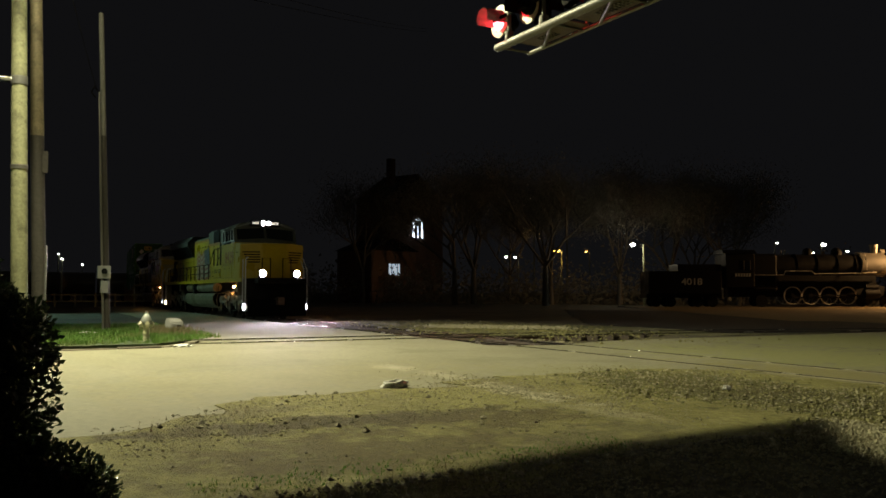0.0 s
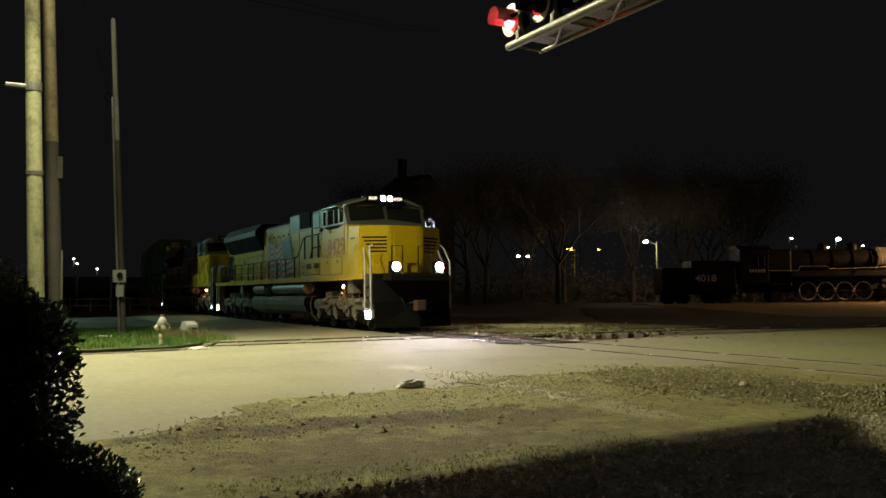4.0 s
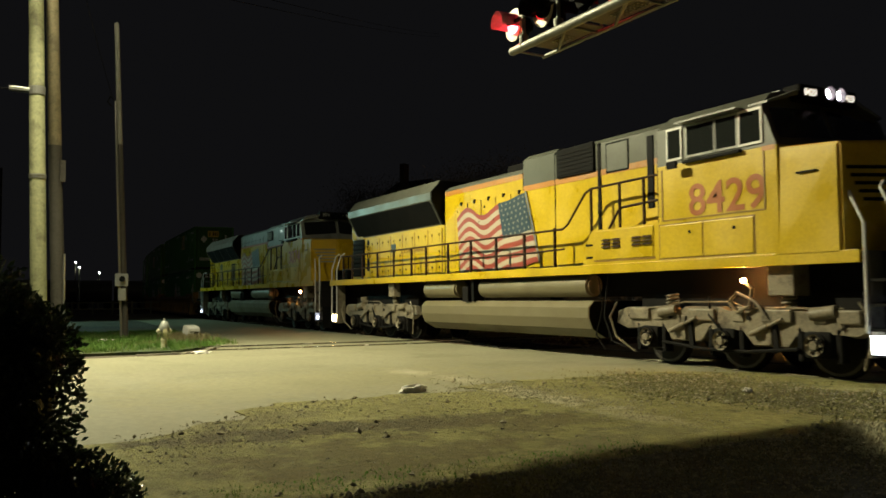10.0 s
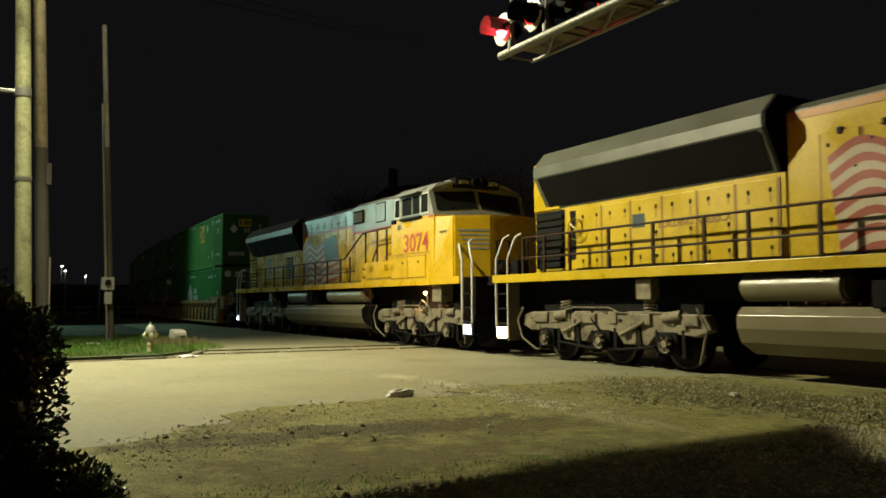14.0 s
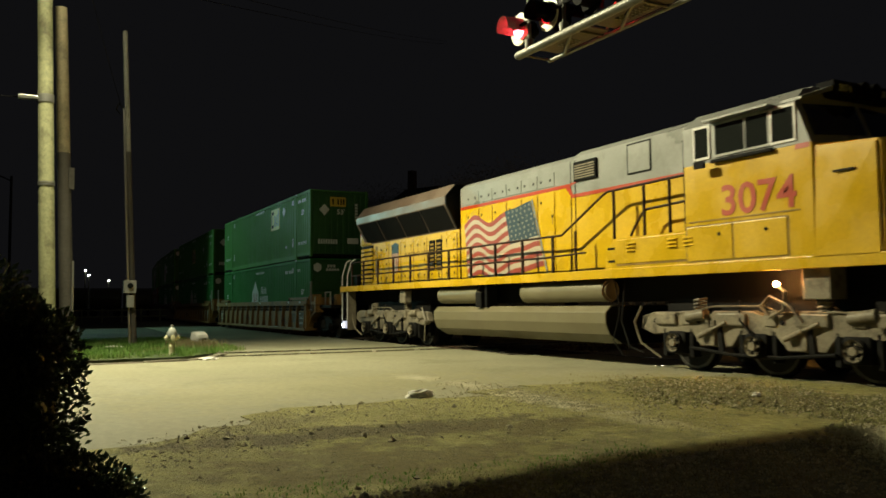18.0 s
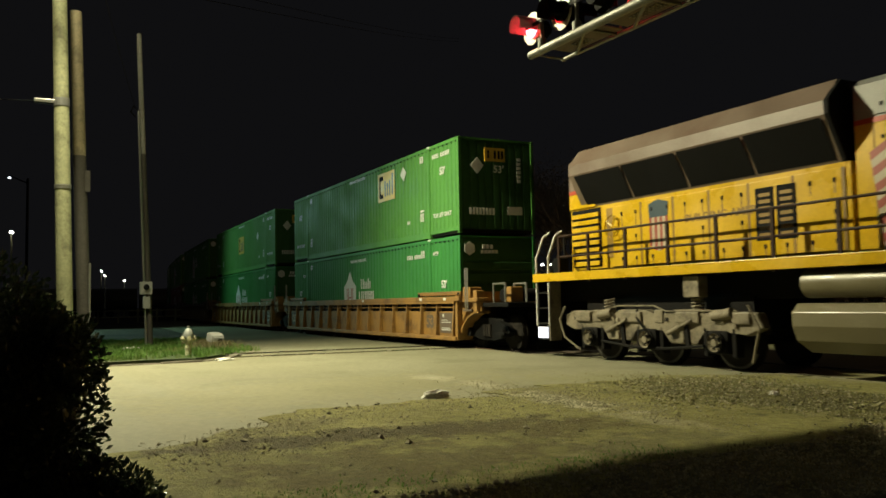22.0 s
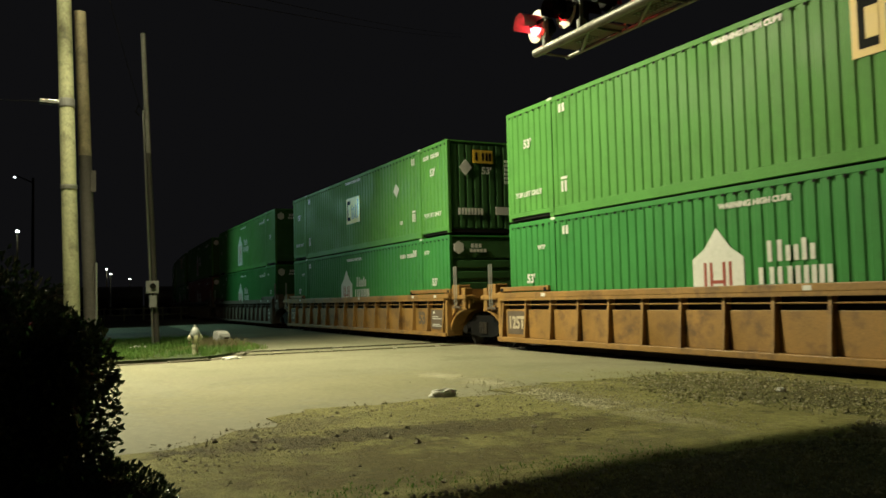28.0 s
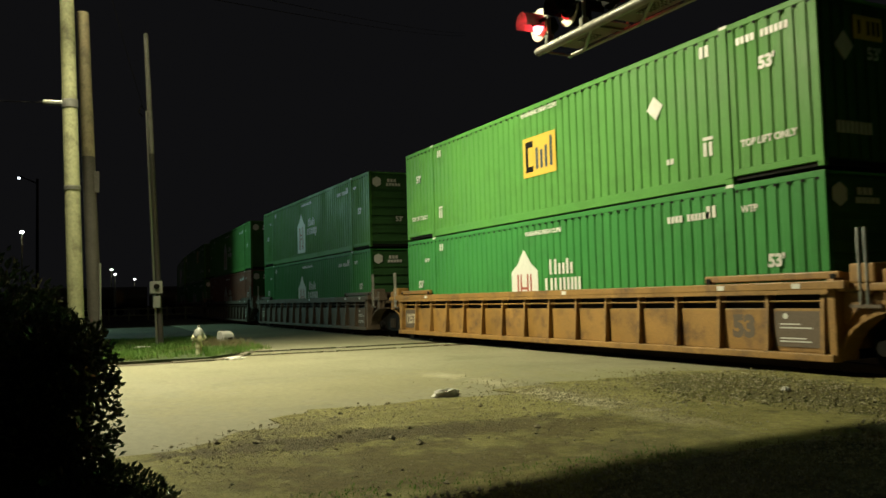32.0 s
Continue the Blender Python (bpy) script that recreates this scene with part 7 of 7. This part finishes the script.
# ---- shrubs ----
def leaf_cloud(lobes, count, size, seed, skew=0.0):
    """Small folded leaves over and inside a cluster of lobes (centre, radii)."""
    rnd = random.Random(seed)
    verts, faces = [], []
    total = sum(r[0] * r[1] + r[1] * r[2] + r[0] * r[2] for _, r in lobes)
    for c, rad in lobes:
        n = int(count * (rad[0] * rad[1] + rad[1] * rad[2] + rad[0] * rad[2]) / total)
        for _ in range(n):
            v = Vector((rnd.gauss(0, 1), rnd.gauss(0, 1), rnd.gauss(0, 1))).normalized()
            q = 1.0 - abs(rnd.gauss(0, 0.2)) + 0.16 * noise.noise(v * 3.1 + Vector(c))
            p = Vector((c[0] + v.x * rad[0] * q, c[1] + v.y * rad[1] * q, c[2] + v.z * rad[2] * q))
            a = (v + Vector((rnd.gauss(0, 0.7), rnd.gauss(0, 0.7), rnd.gauss(0, 0.7) + 0.3))).normalized()
            b = a.cross(Vector((rnd.gauss(0, 1), rnd.gauss(0, 1), rnd.gauss(0, 1)))).normalized()
            up = a.cross(b)
            s = size * rnd.uniform(0.6, 1.4)
            k = len(verts)
            verts += [p - a * 0, p + a * s * 0.5 + b * s * 0.28 + up * s * 0.08, p + a * s, p + a * s * 0.5 - b * s * 0.28 + up * s * 0.08]
            faces += [(k, k + 1, k + 2), (k, k + 2, k + 3)]
    return [tuple(v) for v in verts], faces


def shrub(label, place, lobes, count, size, seed, stems):
    root = thing("shrub", label, "shrub", Matrix.Translation(place))
    me = bpy.data.meshes.new("foliage")
    me.from_pydata(*(lambda v, f: (v, [], f))(*leaf_cloud(lobes, count, size, seed)))
    me.materials.append(M["leaf"])
    ob = new("foliage", me)
    ob.parent = root
    tagged(ob, kind="stuff")
    for c, rad in lobes:
        bm = B()
        bmesh.ops.create_icosphere(bm, subdivisions=3, radius=1)
        for v in bm.verts:
            q = 0.64 + 0.16 * noise.noise(v.co * 2.3 + Vector(c))
            v.co = Vector((c[0] + v.co.x * rad[0] * q, c[1] + v.co.y * rad[1] * q, c[2] + v.co.z * rad[2] * q))
        part("inner_foliage", bm, "leaf", root)
    rnd = random.Random(seed + 50)
    for _ in range(stems):
        x, y = rnd.uniform(-0.15, 0.15), rnd.uniform(-0.15, 0.15)
        part("stem", tube(B(), (x * 0.4, y * 0.4, 0), (x * 1.1, y * 1.1, lobes[0][0][2]), 0.02, 6, 0.008), "bark", root)
    return root


shrub("dark dense evergreen shrub with small glossy leaves", (-5.9, -12.93, 0.0),
      [((0, 0, 1.0), (0.75, 0.72, 0.74)), ((0.05, 0.45, 0.72), (0.5, 0.5, 0.66)), ((-0.1, -0.5, 1.2), (0.7, 0.8, 0.78)), ((0.15, 0.62, 1.0), (0.34, 0.3, 0.32)), ((0.1, 0.3, 0.35), (0.6, 0.62, 0.36))], 26000, 0.05, 5, 7)
shrub("low dark evergreen shrub with small glossy leaves", (-5.45, -12.1, 0.0),
      [((0, 0, 0.12), (0.42, 0.42, 0.3)), ((0.05, 0.12, 0.05), (0.3, 0.3, 0.22))], 6000, 0.04, 6, 3)


# ---- trees ----
def tree(label, place, height, spread, seed, leaves):
    """A bare-branched tree with a thin uneven crown of dry leaf clumps."""
    root = thing("tree", label, "tree", Matrix.Translation(place), "trees behind the tracks")
    rnd = random.Random(seed)
    tips, wood, skin = [], [], []

    def limb(a, d, length, r, depth):
        b = a + d * length
        side = d.orthogonal().normalized()
        up = d.cross(side)
        n, seg = len(wood), 5 if depth < 2 else 3
        for c, q in ((a, r), (b, r * 0.6)):
            wood.extend(tuple(c + (side * math.cos(6.2832 * k / seg) + up * math.sin(6.2832 * k / seg)) * q) for k in range(seg))
        skin.extend((n + k, n + (k + 1) % seg, n + seg + (k + 1) % seg, n + seg + k) for k in range(seg))
        if depth > 1:
            tips.append(b)
        if depth == 5:
            return
        for _ in range(3 if depth < 4 else 2):
            e = (d + Vector((rnd.gauss(0, 0.5), rnd.gauss(0, 0.5), rnd.uniform(-0.05, 0.5)))).normalized()
            limb(a + d * length * rnd.uniform(0.75, 1.0), e, length * rnd.uniform(0.6, 0.82) * spread, r * 0.6, depth + 1)

    part("trunk", tube(B(), (0, 0, 0), (0, 0, height * 0.27), height * 0.024, 10, height * 0.016), "bark", root, smooth=True)
    for _ in range(4):
        limb(Vector((0, 0, height * 0.26)), Vector((rnd.gauss(0, 0.45), rnd.gauss(0, 0.45), 1)).normalized(), height * 0.26, height * 0.012, 0)
    me = bpy.data.meshes.new("branchwork")
    me.from_pydata(wood, [], skin)
    me.materials.append(M["bark"])
    ob = new("branchwork", me)
    ob.parent = root
    tagged(ob, kind="stuff")
    verts, faces = [], []
    for _ in range(leaves):
        p = rnd.choice(tips) + Vector((rnd.gauss(0, 1), rnd.gauss(0, 1), rnd.gauss(0, 1))) * height * 0.075
        a = Vector((rnd.gauss(0, 1), rnd.gauss(0, 1), rnd.gauss(0, 1))).normalized()
        b = a.orthogonal().normalized()
        s = rnd.uniform(0.04, 0.1)
        k = len(verts)
        verts += [tuple(p), tuple(p + a * s + b * s * 0.5), tuple(p + a * s * 2), tuple(p + a * s - b * s * 0.5)]
        faces.append((k, k + 1, k + 2, k + 3))
    me = bpy.data.meshes.new("crown")
    me.from_pydata(verts, [], faces)
    me.materials.append(M["treeleaf"])
    ob = new("crown", me)
    ob.parent = root
    tagged(ob, kind="stuff")
    return root


for i, (x, y, hgt, sp, lv) in enumerate(((-72, 30.0, 14, 1.0, 1800), (-66, 37, 15, 1.0, 2200), (-73, 43, 13, 1.05, 1800), (-68, 48.5, 13, 1.1, 2600), (-66, 54, 14, 1.05, 2600), (-60, 58, 13, 1.1, 2600), (-86, 26, 14, 1.0, 1600), (-84, 45, 13, 1.0, 1600), (-78, 36, 15, 1.0, 2000), (-70, 62, 13, 1.1, 2400))):
    tree("dark half-bare tree behind the tracks", (x, y, 0.0), hgt, sp, 20 + i, lv * 8)


def far_wood():
    """A low dark line of undergrowth far behind the tracks."""
    rnd = random.Random(77)
    verts, faces = [], []
    for _ in range(16000):
        f = rnd.random()
        x, y = -100 + 62 * f + rnd.gauss(0, 1.5), 22 + 60 * f + rnd.gauss(0, 1.5)
        z = abs(rnd.gauss(0, 2.0))
        a = Vector((rnd.gauss(0, 1), rnd.gauss(0, 1), rnd.gauss(0, 1))).normalized()
        b = a.orthogonal().normalized()
        s = rnd.uniform(0.1, 0.3)
        k = len(verts)
        p = Vector((x, y, z))
        verts += [tuple(p), tuple(p + a * s + b * s * 0.5), tuple(p + a * s * 2), tuple(p + a * s - b * s * 0.5)]
        faces.append((k, k + 1, k + 2, k + 3))
    me = bpy.data.meshes.new("undergrowth")
    me.from_pydata(verts, [], faces)
    me.materials.append(M["treeleaf"])
    tagged(new("undergrowth", me), "dark tangled undergrowth below the trees", "undergrowth", kind="stuff")


far_wood()

# ---- lamps and lit buildings in the distance ----
street_lamp("lamp on a wooden post before the trees, greenish white", (-59.9, 44.4, 0.0), 6.1, 1.07, "farwhite", 0.2, 0.11, (-0.5, -0.87))
street_lamp("far street lamp with an amber light", (-79.5, 49.6, 0.0), 6.5, 0.6, "faramber", 0.26, 0.09, (-0.5, -0.87))
street_lamp("far street lamp with a small warm light", (-109.0, 78.6, 0.0), 8.4, 0.6, "faramber", 0.14, 0.09, (-0.5, -0.87))
for x, y in ((-121.75, 75.34), (-118.77, 80.56)):
    street_lamp("far tall floodlight mast with a white lamp", (x + 0.4, y + 0.6, 0.0), 18.7, 0.7, "farwhite", 0.27, 0.14, (-0.5, -0.87))
for y in (49.2, 50.7):
    street_lamp("far low lamp with a white light", (-91.0, y + 0.5, 0.0), 6.1, 0.5, "farwhite", 0.17, 0.07, (0, -1))
for x, y, z in ((-130.0, -2.2, 6.8), (-130.0, -1.7, 6.1), (-128.6, 0.85, 5.3)):
    street_lamp("far yard floodlight with a white lamp", (x - 0.4, y, 0.0), z, 0.4, "farwhite", 0.12, 0.1, (1, 0))
for x, y, z, s in ((-73.4, 80.9, 8.1, 0.14), (-70.4, 86.4, 7.9, 0.26), (-71.1, 85.2, 6.8, 0.12), (-68.8, 89.2, 7.0, 0.13), (-79.6, -13.4, 8.0, 0.14)):
    street_lamp("far street lamp with a white light", (x, y, 0.0), z, 0.4, "farwhite", s, 0.09, (1, 0))

hall = thing("brick_hall", "dark brick hall with a lit arched window", "building", pose(-101.0, 41.0, 0.0, 0, 0, 24))
boxed("wall", "brick", hall, -6, 0, -6, 6, 0, 14)
part("roof", prism(B(), [(-6.4, 14), (6.4, 14), (0, 18)], -6.2, 0.2, "x"), "soot", hall)
boxed("chimney", "brick", hall, -3, -2.2, -3.2, -2.2, 14, 20)
win = part("arched_window", prism(B(), [(-0.85, 9.0)] + [(0.85 * math.cos(a), 10.6 + 0.85 * math.sin(a)) for a in [math.pi - k * math.pi / 12 for k in range(13)]] + [(0.85, 9.0)], 0.0, 0.06, "x"), "glass", hall)
bm = B()
arc = [(1.0, -0.95, 9.0)] + [(0.1, 0.95 * math.cos(a), 10.6 + 0.95 * math.sin(a)) for a in [math.pi - k * math.pi / 12 for k in range(13)]] + [(0.1, 0.95, 9.0)]
arc[0] = (0.1, -0.95, 9.0)
part("lit_surround", pipe(bm, arc, 0.14, 6), "farblue", win, "glowing white arch surround")
part("lit_mullion", pipe(B(), [(0.1, 0.0, 9.0), (0.1, 0.0, 10.6)], 0.08, 6), "farblue", win)
shed = thing("low_shed", "low dark shed with a lit window", "building", pose(-91.0, 32.5, 0.0, 0, 0, 20))
boxed("wall", "brick", shed, -6, 0, -4.0, 4.0, 0, 6.5)
part("roof", prism(B(), [(-4.3, 6.5), (4.3, 6.5), (0, 8.0)], -6.3, 0.3, "x"), "soot", shed)
for y in (-0.95, 0.05):
    w = boxed("window", "windowblue", shed, 0.0, 0.06, y - 0.02, y + 0.9, 3.5, 4.9, label="lit bluish window")
    boxed("window_bar", "black", w, 0.06, 0.1, y + 0.4, y + 0.46, 3.5, 4.9)

# parked tank wagons and low huts far down the line
for k in range(9):
    tw = thing("tank_wagon", "pale parked tank wagon far down the line", "freight wagon", pose(-112 - 1.0 * k, -13.5 + 4.2 * k if k < 5 else 4 + 3 * k, ground_z(-112), 0, 0, 82), "parked tank wagons")
    part("tank", tube(B(), (-1.9, 0, 2.4), (1.9, 0, 2.4), 1.35, 18), "tank", tw, smooth=True)
    boxed("frame", "soot", tw, -2.0, 2.0, -1.2, 1.2, 0.85, 1.1)
    for x in (-1.4, 1.4):
        part("bogie", tube(B(), (x, -1.0, 0.46), (x, 1.0, 0.46), 0.46, 14), "soot", tw)
fence = thing("rail_fence", "dark post and rail fence far down the line", "fence", pose(-74, -10, 0.0, 0, 0, 97))
for i in range(16):
    boxed("post", "wood", fence, 1.6 * i - 0.06, 1.6 * i + 0.06, -0.06, 0.06, -0.1, 1.25)
for z in (0.5, 1.05):
    boxed("rail", "wood", fence, -0.1, 24.2, -0.03, 0.03, z, z + 0.1)

# ---- the steam locomotive on display ----
sl_turn = 60.3
st = thing("steam_locomotive", "black steam locomotive on display with a pale smokebox", "locomotive", pose(-47.8, 51.3, 0.12, 0, 0, sl_turn))
part("boiler", tube(B(), (-2.2, 0, 3.6), (5.3, 0, 3.72), 1.08, 28, 1.0), "steamblack", st, smooth=True)
for x in (-0.4, 1.4, 3.2, 4.8):
    part("boiler_band", tube(B(), (x, 0, 3.66), (x + 0.09, 0, 3.66), 1.09, 28), "steamblack", st, smooth=True)
part("smokebox", tube(tube(B(), (5.3, 0, 3.78), (7.5, 0, 3.78), 1.06, 28), (5.26, 0, 3.78), (5.34, 0, 3.78), 1.1, 28), "smokebox", st, "graphite grey smokebox", smooth=True)
door = part("smokebox_door", tube(tube(B(), (7.5, 0, 3.78), (7.58, 0, 3.78), 1.0, 28), (7.58, 0, 3.78), (7.66, 0, 3.78), 0.62, 24, 0.5), "smokebox", st, smooth=True)
for k in range(12):
    a = k * math.pi / 6
    part("door_dog", tube(B(), (7.57, 0.86 * math.cos(a), 3.78 + 0.86 * math.sin(a)), (7.63, 0.86 * math.cos(a), 3.78 + 0.86 * math.sin(a)), 0.05, 8), "smokebox", door)
part("hinge_strap", box(box(B(), 7.6, 7.66, -0.95, 0.4, 3.95, 4.03), 7.6, 7.66, -0.95, 0.4, 3.52, 3.6), "steamblack", door)
part("chimney", tube(tube(B(), (6.85, 0, 4.7), (6.85, 0, 5.5), 0.3, 20, 0.34), (6.85, 0, 5.5), (6.85, 0, 5.6), 0.4, 20), "smokebox", st, smooth=True)
part("front_grab_rail", pipe(B(), [(5.6, -1.2, 3.2), (5.62, -1.16, 4.1), (5.65, -0.7, 4.75), (5.65, 0.0, 4.95)], 0.03, 6), "white", st, smooth=True)
for x, r in ((3.5, 0.46), (0.9, 0.42)):
    bm = B()
    bmesh.ops.create_uvsphere(bm, u_segments=18, v_segments=10, radius=r, matrix=Matrix.Translation((x, 0, 4.86)))
    tube(bm, (x, 0, 4.4), (x, 0, 4.88), r, 18)
    part("dome", bm, "steamblack", st, smooth=True)
for x in (-1.4, -1.1):
    part("safety_valve", tube(B(), (x, 0.1, 4.6), (x, 0.1, 5.05), 0.07, 10), "smokebox", st, smooth=True)
part("bell", tube(tube(B(), (2.3, 0, 4.7), (2.3, 0, 5.0), 0.2, 14, 0.1), (2.3, -0.3, 5.05), (2.3, 0.3, 5.05), 0.03, 6), "smokebox", st, smooth=True)
boxed("firebox", "steamblack", st, -4.4, -2.2, -1.1, 1.1, 1.4, 4.7, bevel=0.2)
cab = boxed("cab", "steamblack", st, -6.9, -4.4, -1.5, 1.5, 1.7, 4.75, bevel=0.04)
for s in (-1, 1):
    win = part("cab_window", box(B(), -5.3, -4.8, s * 1.51 - 0.01, s * 1.51 + 0.01, 3.3, 4.05), "glass", cab)
    part("window_frame", box(box(B(), -4.8, -4.75, s * 1.51 - 0.015, s * 1.51 + 0.015, 3.26, 4.09), -5.35, -5.3, s * 1.51 - 0.015, s * 1.51 + 0.015, 3.26, 4.09), "smokebox", win)
    bm = B()
    for k in range(6):
        box(bm, -6.1 + 0.24 * k, -5.95 + 0.24 * k, s * 1.512 - 0.006, s * 1.512 + 0.006, 2.68, 2.95)
    part("cab_marking", bm, "decal", cab, "pale bars of a painted number", kind="stuff")
part("cab_roof", prism(B(), [(-1.65, 4.7), (-0.9, 5.05), (0.9, 5.05), (1.65, 4.7)], -7.1, -4.2, "x"), "steamblack", st)
for s in (-1, 1):
    boxed("running_board", "steamblack", st, -4.4, 7.2, *sorted((s * 1.0, s * 1.48)), 2.76, 2.82)
    part("running_board_edge", pipe(B(), [(-4.4, s * 1.5, 2.82), (-1.86, s * 1.5, 2.82), (-1.7, s * 1.5, 3.17), (0.62, s * 1.5, 3.18), (0.82, s * 1.5, 2.93), (5.2, s * 1.5, 3.02)], 0.025, 6), "white", st, "white edge line")
    part("running_board_edge", pipe(B(), [(5.2, s * 1.5, 3.02), (6.3, s * 1.5, 3.08)], 0.05, 6), "white", st, "white edge line")
    for x in (-0.83, 0.75, 2.38, 4.0):
        bm = B()
        for r0, r1 in ((0.8, 0.8), (0.72, 0.72)):
            bmesh.ops.create_cone(bm, cap_ends=False, segments=28, radius1=r0, radius2=r1, depth=0.12, matrix=Matrix.Translation((x, s * 0.85, 1.02)) @ pose(0, 0, 0, 90))
        for k in range(28):
            a, b = k * math.pi / 14, (k + 1) * math.pi / 14
            quad(bm, *[(x + r * math.cos(q), s * 0.912, 1.02 + r * math.sin(q)) for r, q in ((0.72, a), (0.8, a), (0.8, b), (0.72, b))])
        part("wheel_tyre", bm, "white", st, "white-painted wheel rim")
        bm = B()
        for k in range(12):
            a = k * math.pi / 6
            tube(bm, (x, s * 0.85, 1.02), (x + 0.74 * math.cos(a), s * 0.85, 1.02 + 0.74 * math.sin(a)), 0.035, 5)
        tube(bm, (x, s * 0.78, 1.02), (x, s * 0.95, 1.02), 0.18, 12)
        part("wheel_spokes", bm, "steamblack", st)
    part("side_rod", box(B(), -0.9, 4.1, *sorted((s * 0.95, s * 1.02)), 0.8, 0.94), "steamblack", st)
    part("main_rod", box(B(), 0.7, 5.6, *sorted((s * 1.04, s * 1.1)), 0.98, 1.1), "steamblack", st)
    part("cylinder_block", tube(tube(B(), (5.3, s * 1.15, 1.2), (6.6, s * 1.15, 1.2), 0.42, 18), (5.4, s * 1.15, 1.75), (6.5, s * 1.15, 1.75), 0.26, 14), "steamblack", st, smooth=True)
    for x in (6.0, 7.3):
        part("leading_wheel", tube(B(), (x, s * 0.7, 0.5), (x, s * 0.85, 0.5), 0.44, 20), "steamblack", st)
    part("trailing_wheel", tube(B(), (-3.6, s * 0.7, 0.58), (-3.6, s * 0.88, 0.58), 0.52, 20), "steamblack", st)
boxed("frame", "steamblack", st, -6.4, 7.4, -0.6, 0.6, 0.9, 1.9)
boxed("ash_pan", "steamblack", st, -4.4, 6.6, -0.72, 0.72, 1.9, 2.8)
boxed("buffer_beam", "steamblack", st, 7.6, 7.9, -1.4, 1.4, 0.9, 1.4)
part("headlamp", tube(B(), (7.4, 0, 4.95), (7.75, 0, 4.95), 0.22, 14), "smokebox", st)
tender = thing("steam_tender", "black steam locomotive tender with a pale number", "tender", pose(-47.8, 51.3, 0.12, 0, 0, sl_turn) @ pose(-10.2, 0, 0))
boxed("tank_body", "steamblack", tender, -3.5, 2.9, -1.5, 1.5, 1.15, 3.15, bevel=0.04)
boxed("coal_bunker", "steamblack", tender, -0.9, 2.9, -1.45, 1.45, 3.15, 3.75, bevel=0.04)
boxed("tender_frame", "steamblack", tender, -3.6, 3.0, -1.2, 1.2, 0.8, 1.15)
for x in (-2.7, -1.4, 1.0, 2.3):
    for s in (-1, 1):
        part("tender_wheel", tube(B(), (x, s * 0.75, 0.46), (x, s * 0.88, 0.46), 0.46, 20), "steamblack", tender)
lettering("tender_number", "4018", 0.8, "decal", tender, Matrix.Translation((0.3, -1.51, 2.2)) @ SIDE, 0.015, 1.15)
M["fieldgrass"] = zoned("dry_field_grass", (0.1408, 0.1024, 0.0512), (0.1792, 0.1344, 0.064), (0.096, 0.0768, 0.0384), 0.3, 1.2, 0.6)
strip = thing("display_plinth", "low dry-grass bank under the display locomotive", "bank", kind="structure")
bm = B()
ux = Vector((math.cos(radians(sl_turn)), math.sin(radians(sl_turn)), 0))
uy = Vector((-ux.y, ux.x, 0))
c = Vector((-47.0, 52.4, 0))
prof = [(-36.0, -0.06), (-34.0, 0.03), (-20.0, 0.05), (-8.0, 0.08), (-2.5, 0.12), (4.0, 0.12), (6, -0.06)]
rows = [[bm.verts.new(c + ux * a + uy * p + Vector((0, 0, q))) for p, q in prof] for a in (-16.5, -15.5, -8, 0, 8, 16, 30)]
for a, b in zip(rows, rows[1:]):
    for i in range(len(prof) - 1):
        bm.faces.new((a[i], a[i + 1], b[i + 1], b[i]))
part("bank_top", bm, "fieldgrass", strip)
for s in (-0.75, 0.75):
    p = prism(B(), [(-0.035, 0.3), (0.035, 0.3), (0.035, 0.36), (-0.035, 0.36)], -16, 12, "x")
    r = part("display_rail", p, "rust", strip)
    r.matrix_basis = pose(-47.8, 51.3, -0.24, 0, 0, sl_turn) @ pose(0, s, 0)


def motions():
    for ob, u, half, lift in MOVING:
        walk(ob, [(t, on_line(u + s, half) @ pose(0, 0, lift)) for t, s in TRAIN])
    times = [0.25 * i for i in range(129)]
    gone = np.interp(times, [t for t, _ in TRAIN], [s for _, s in TRAIN])
    for ob, place, radius in ROLLING:
        walk(ob, [(t, pose(*place) @ pose(0, 0, 0, 0, math.degrees((s - gone[0]) / radius), 0)) for t, s in zip(times, gone)])


motions()
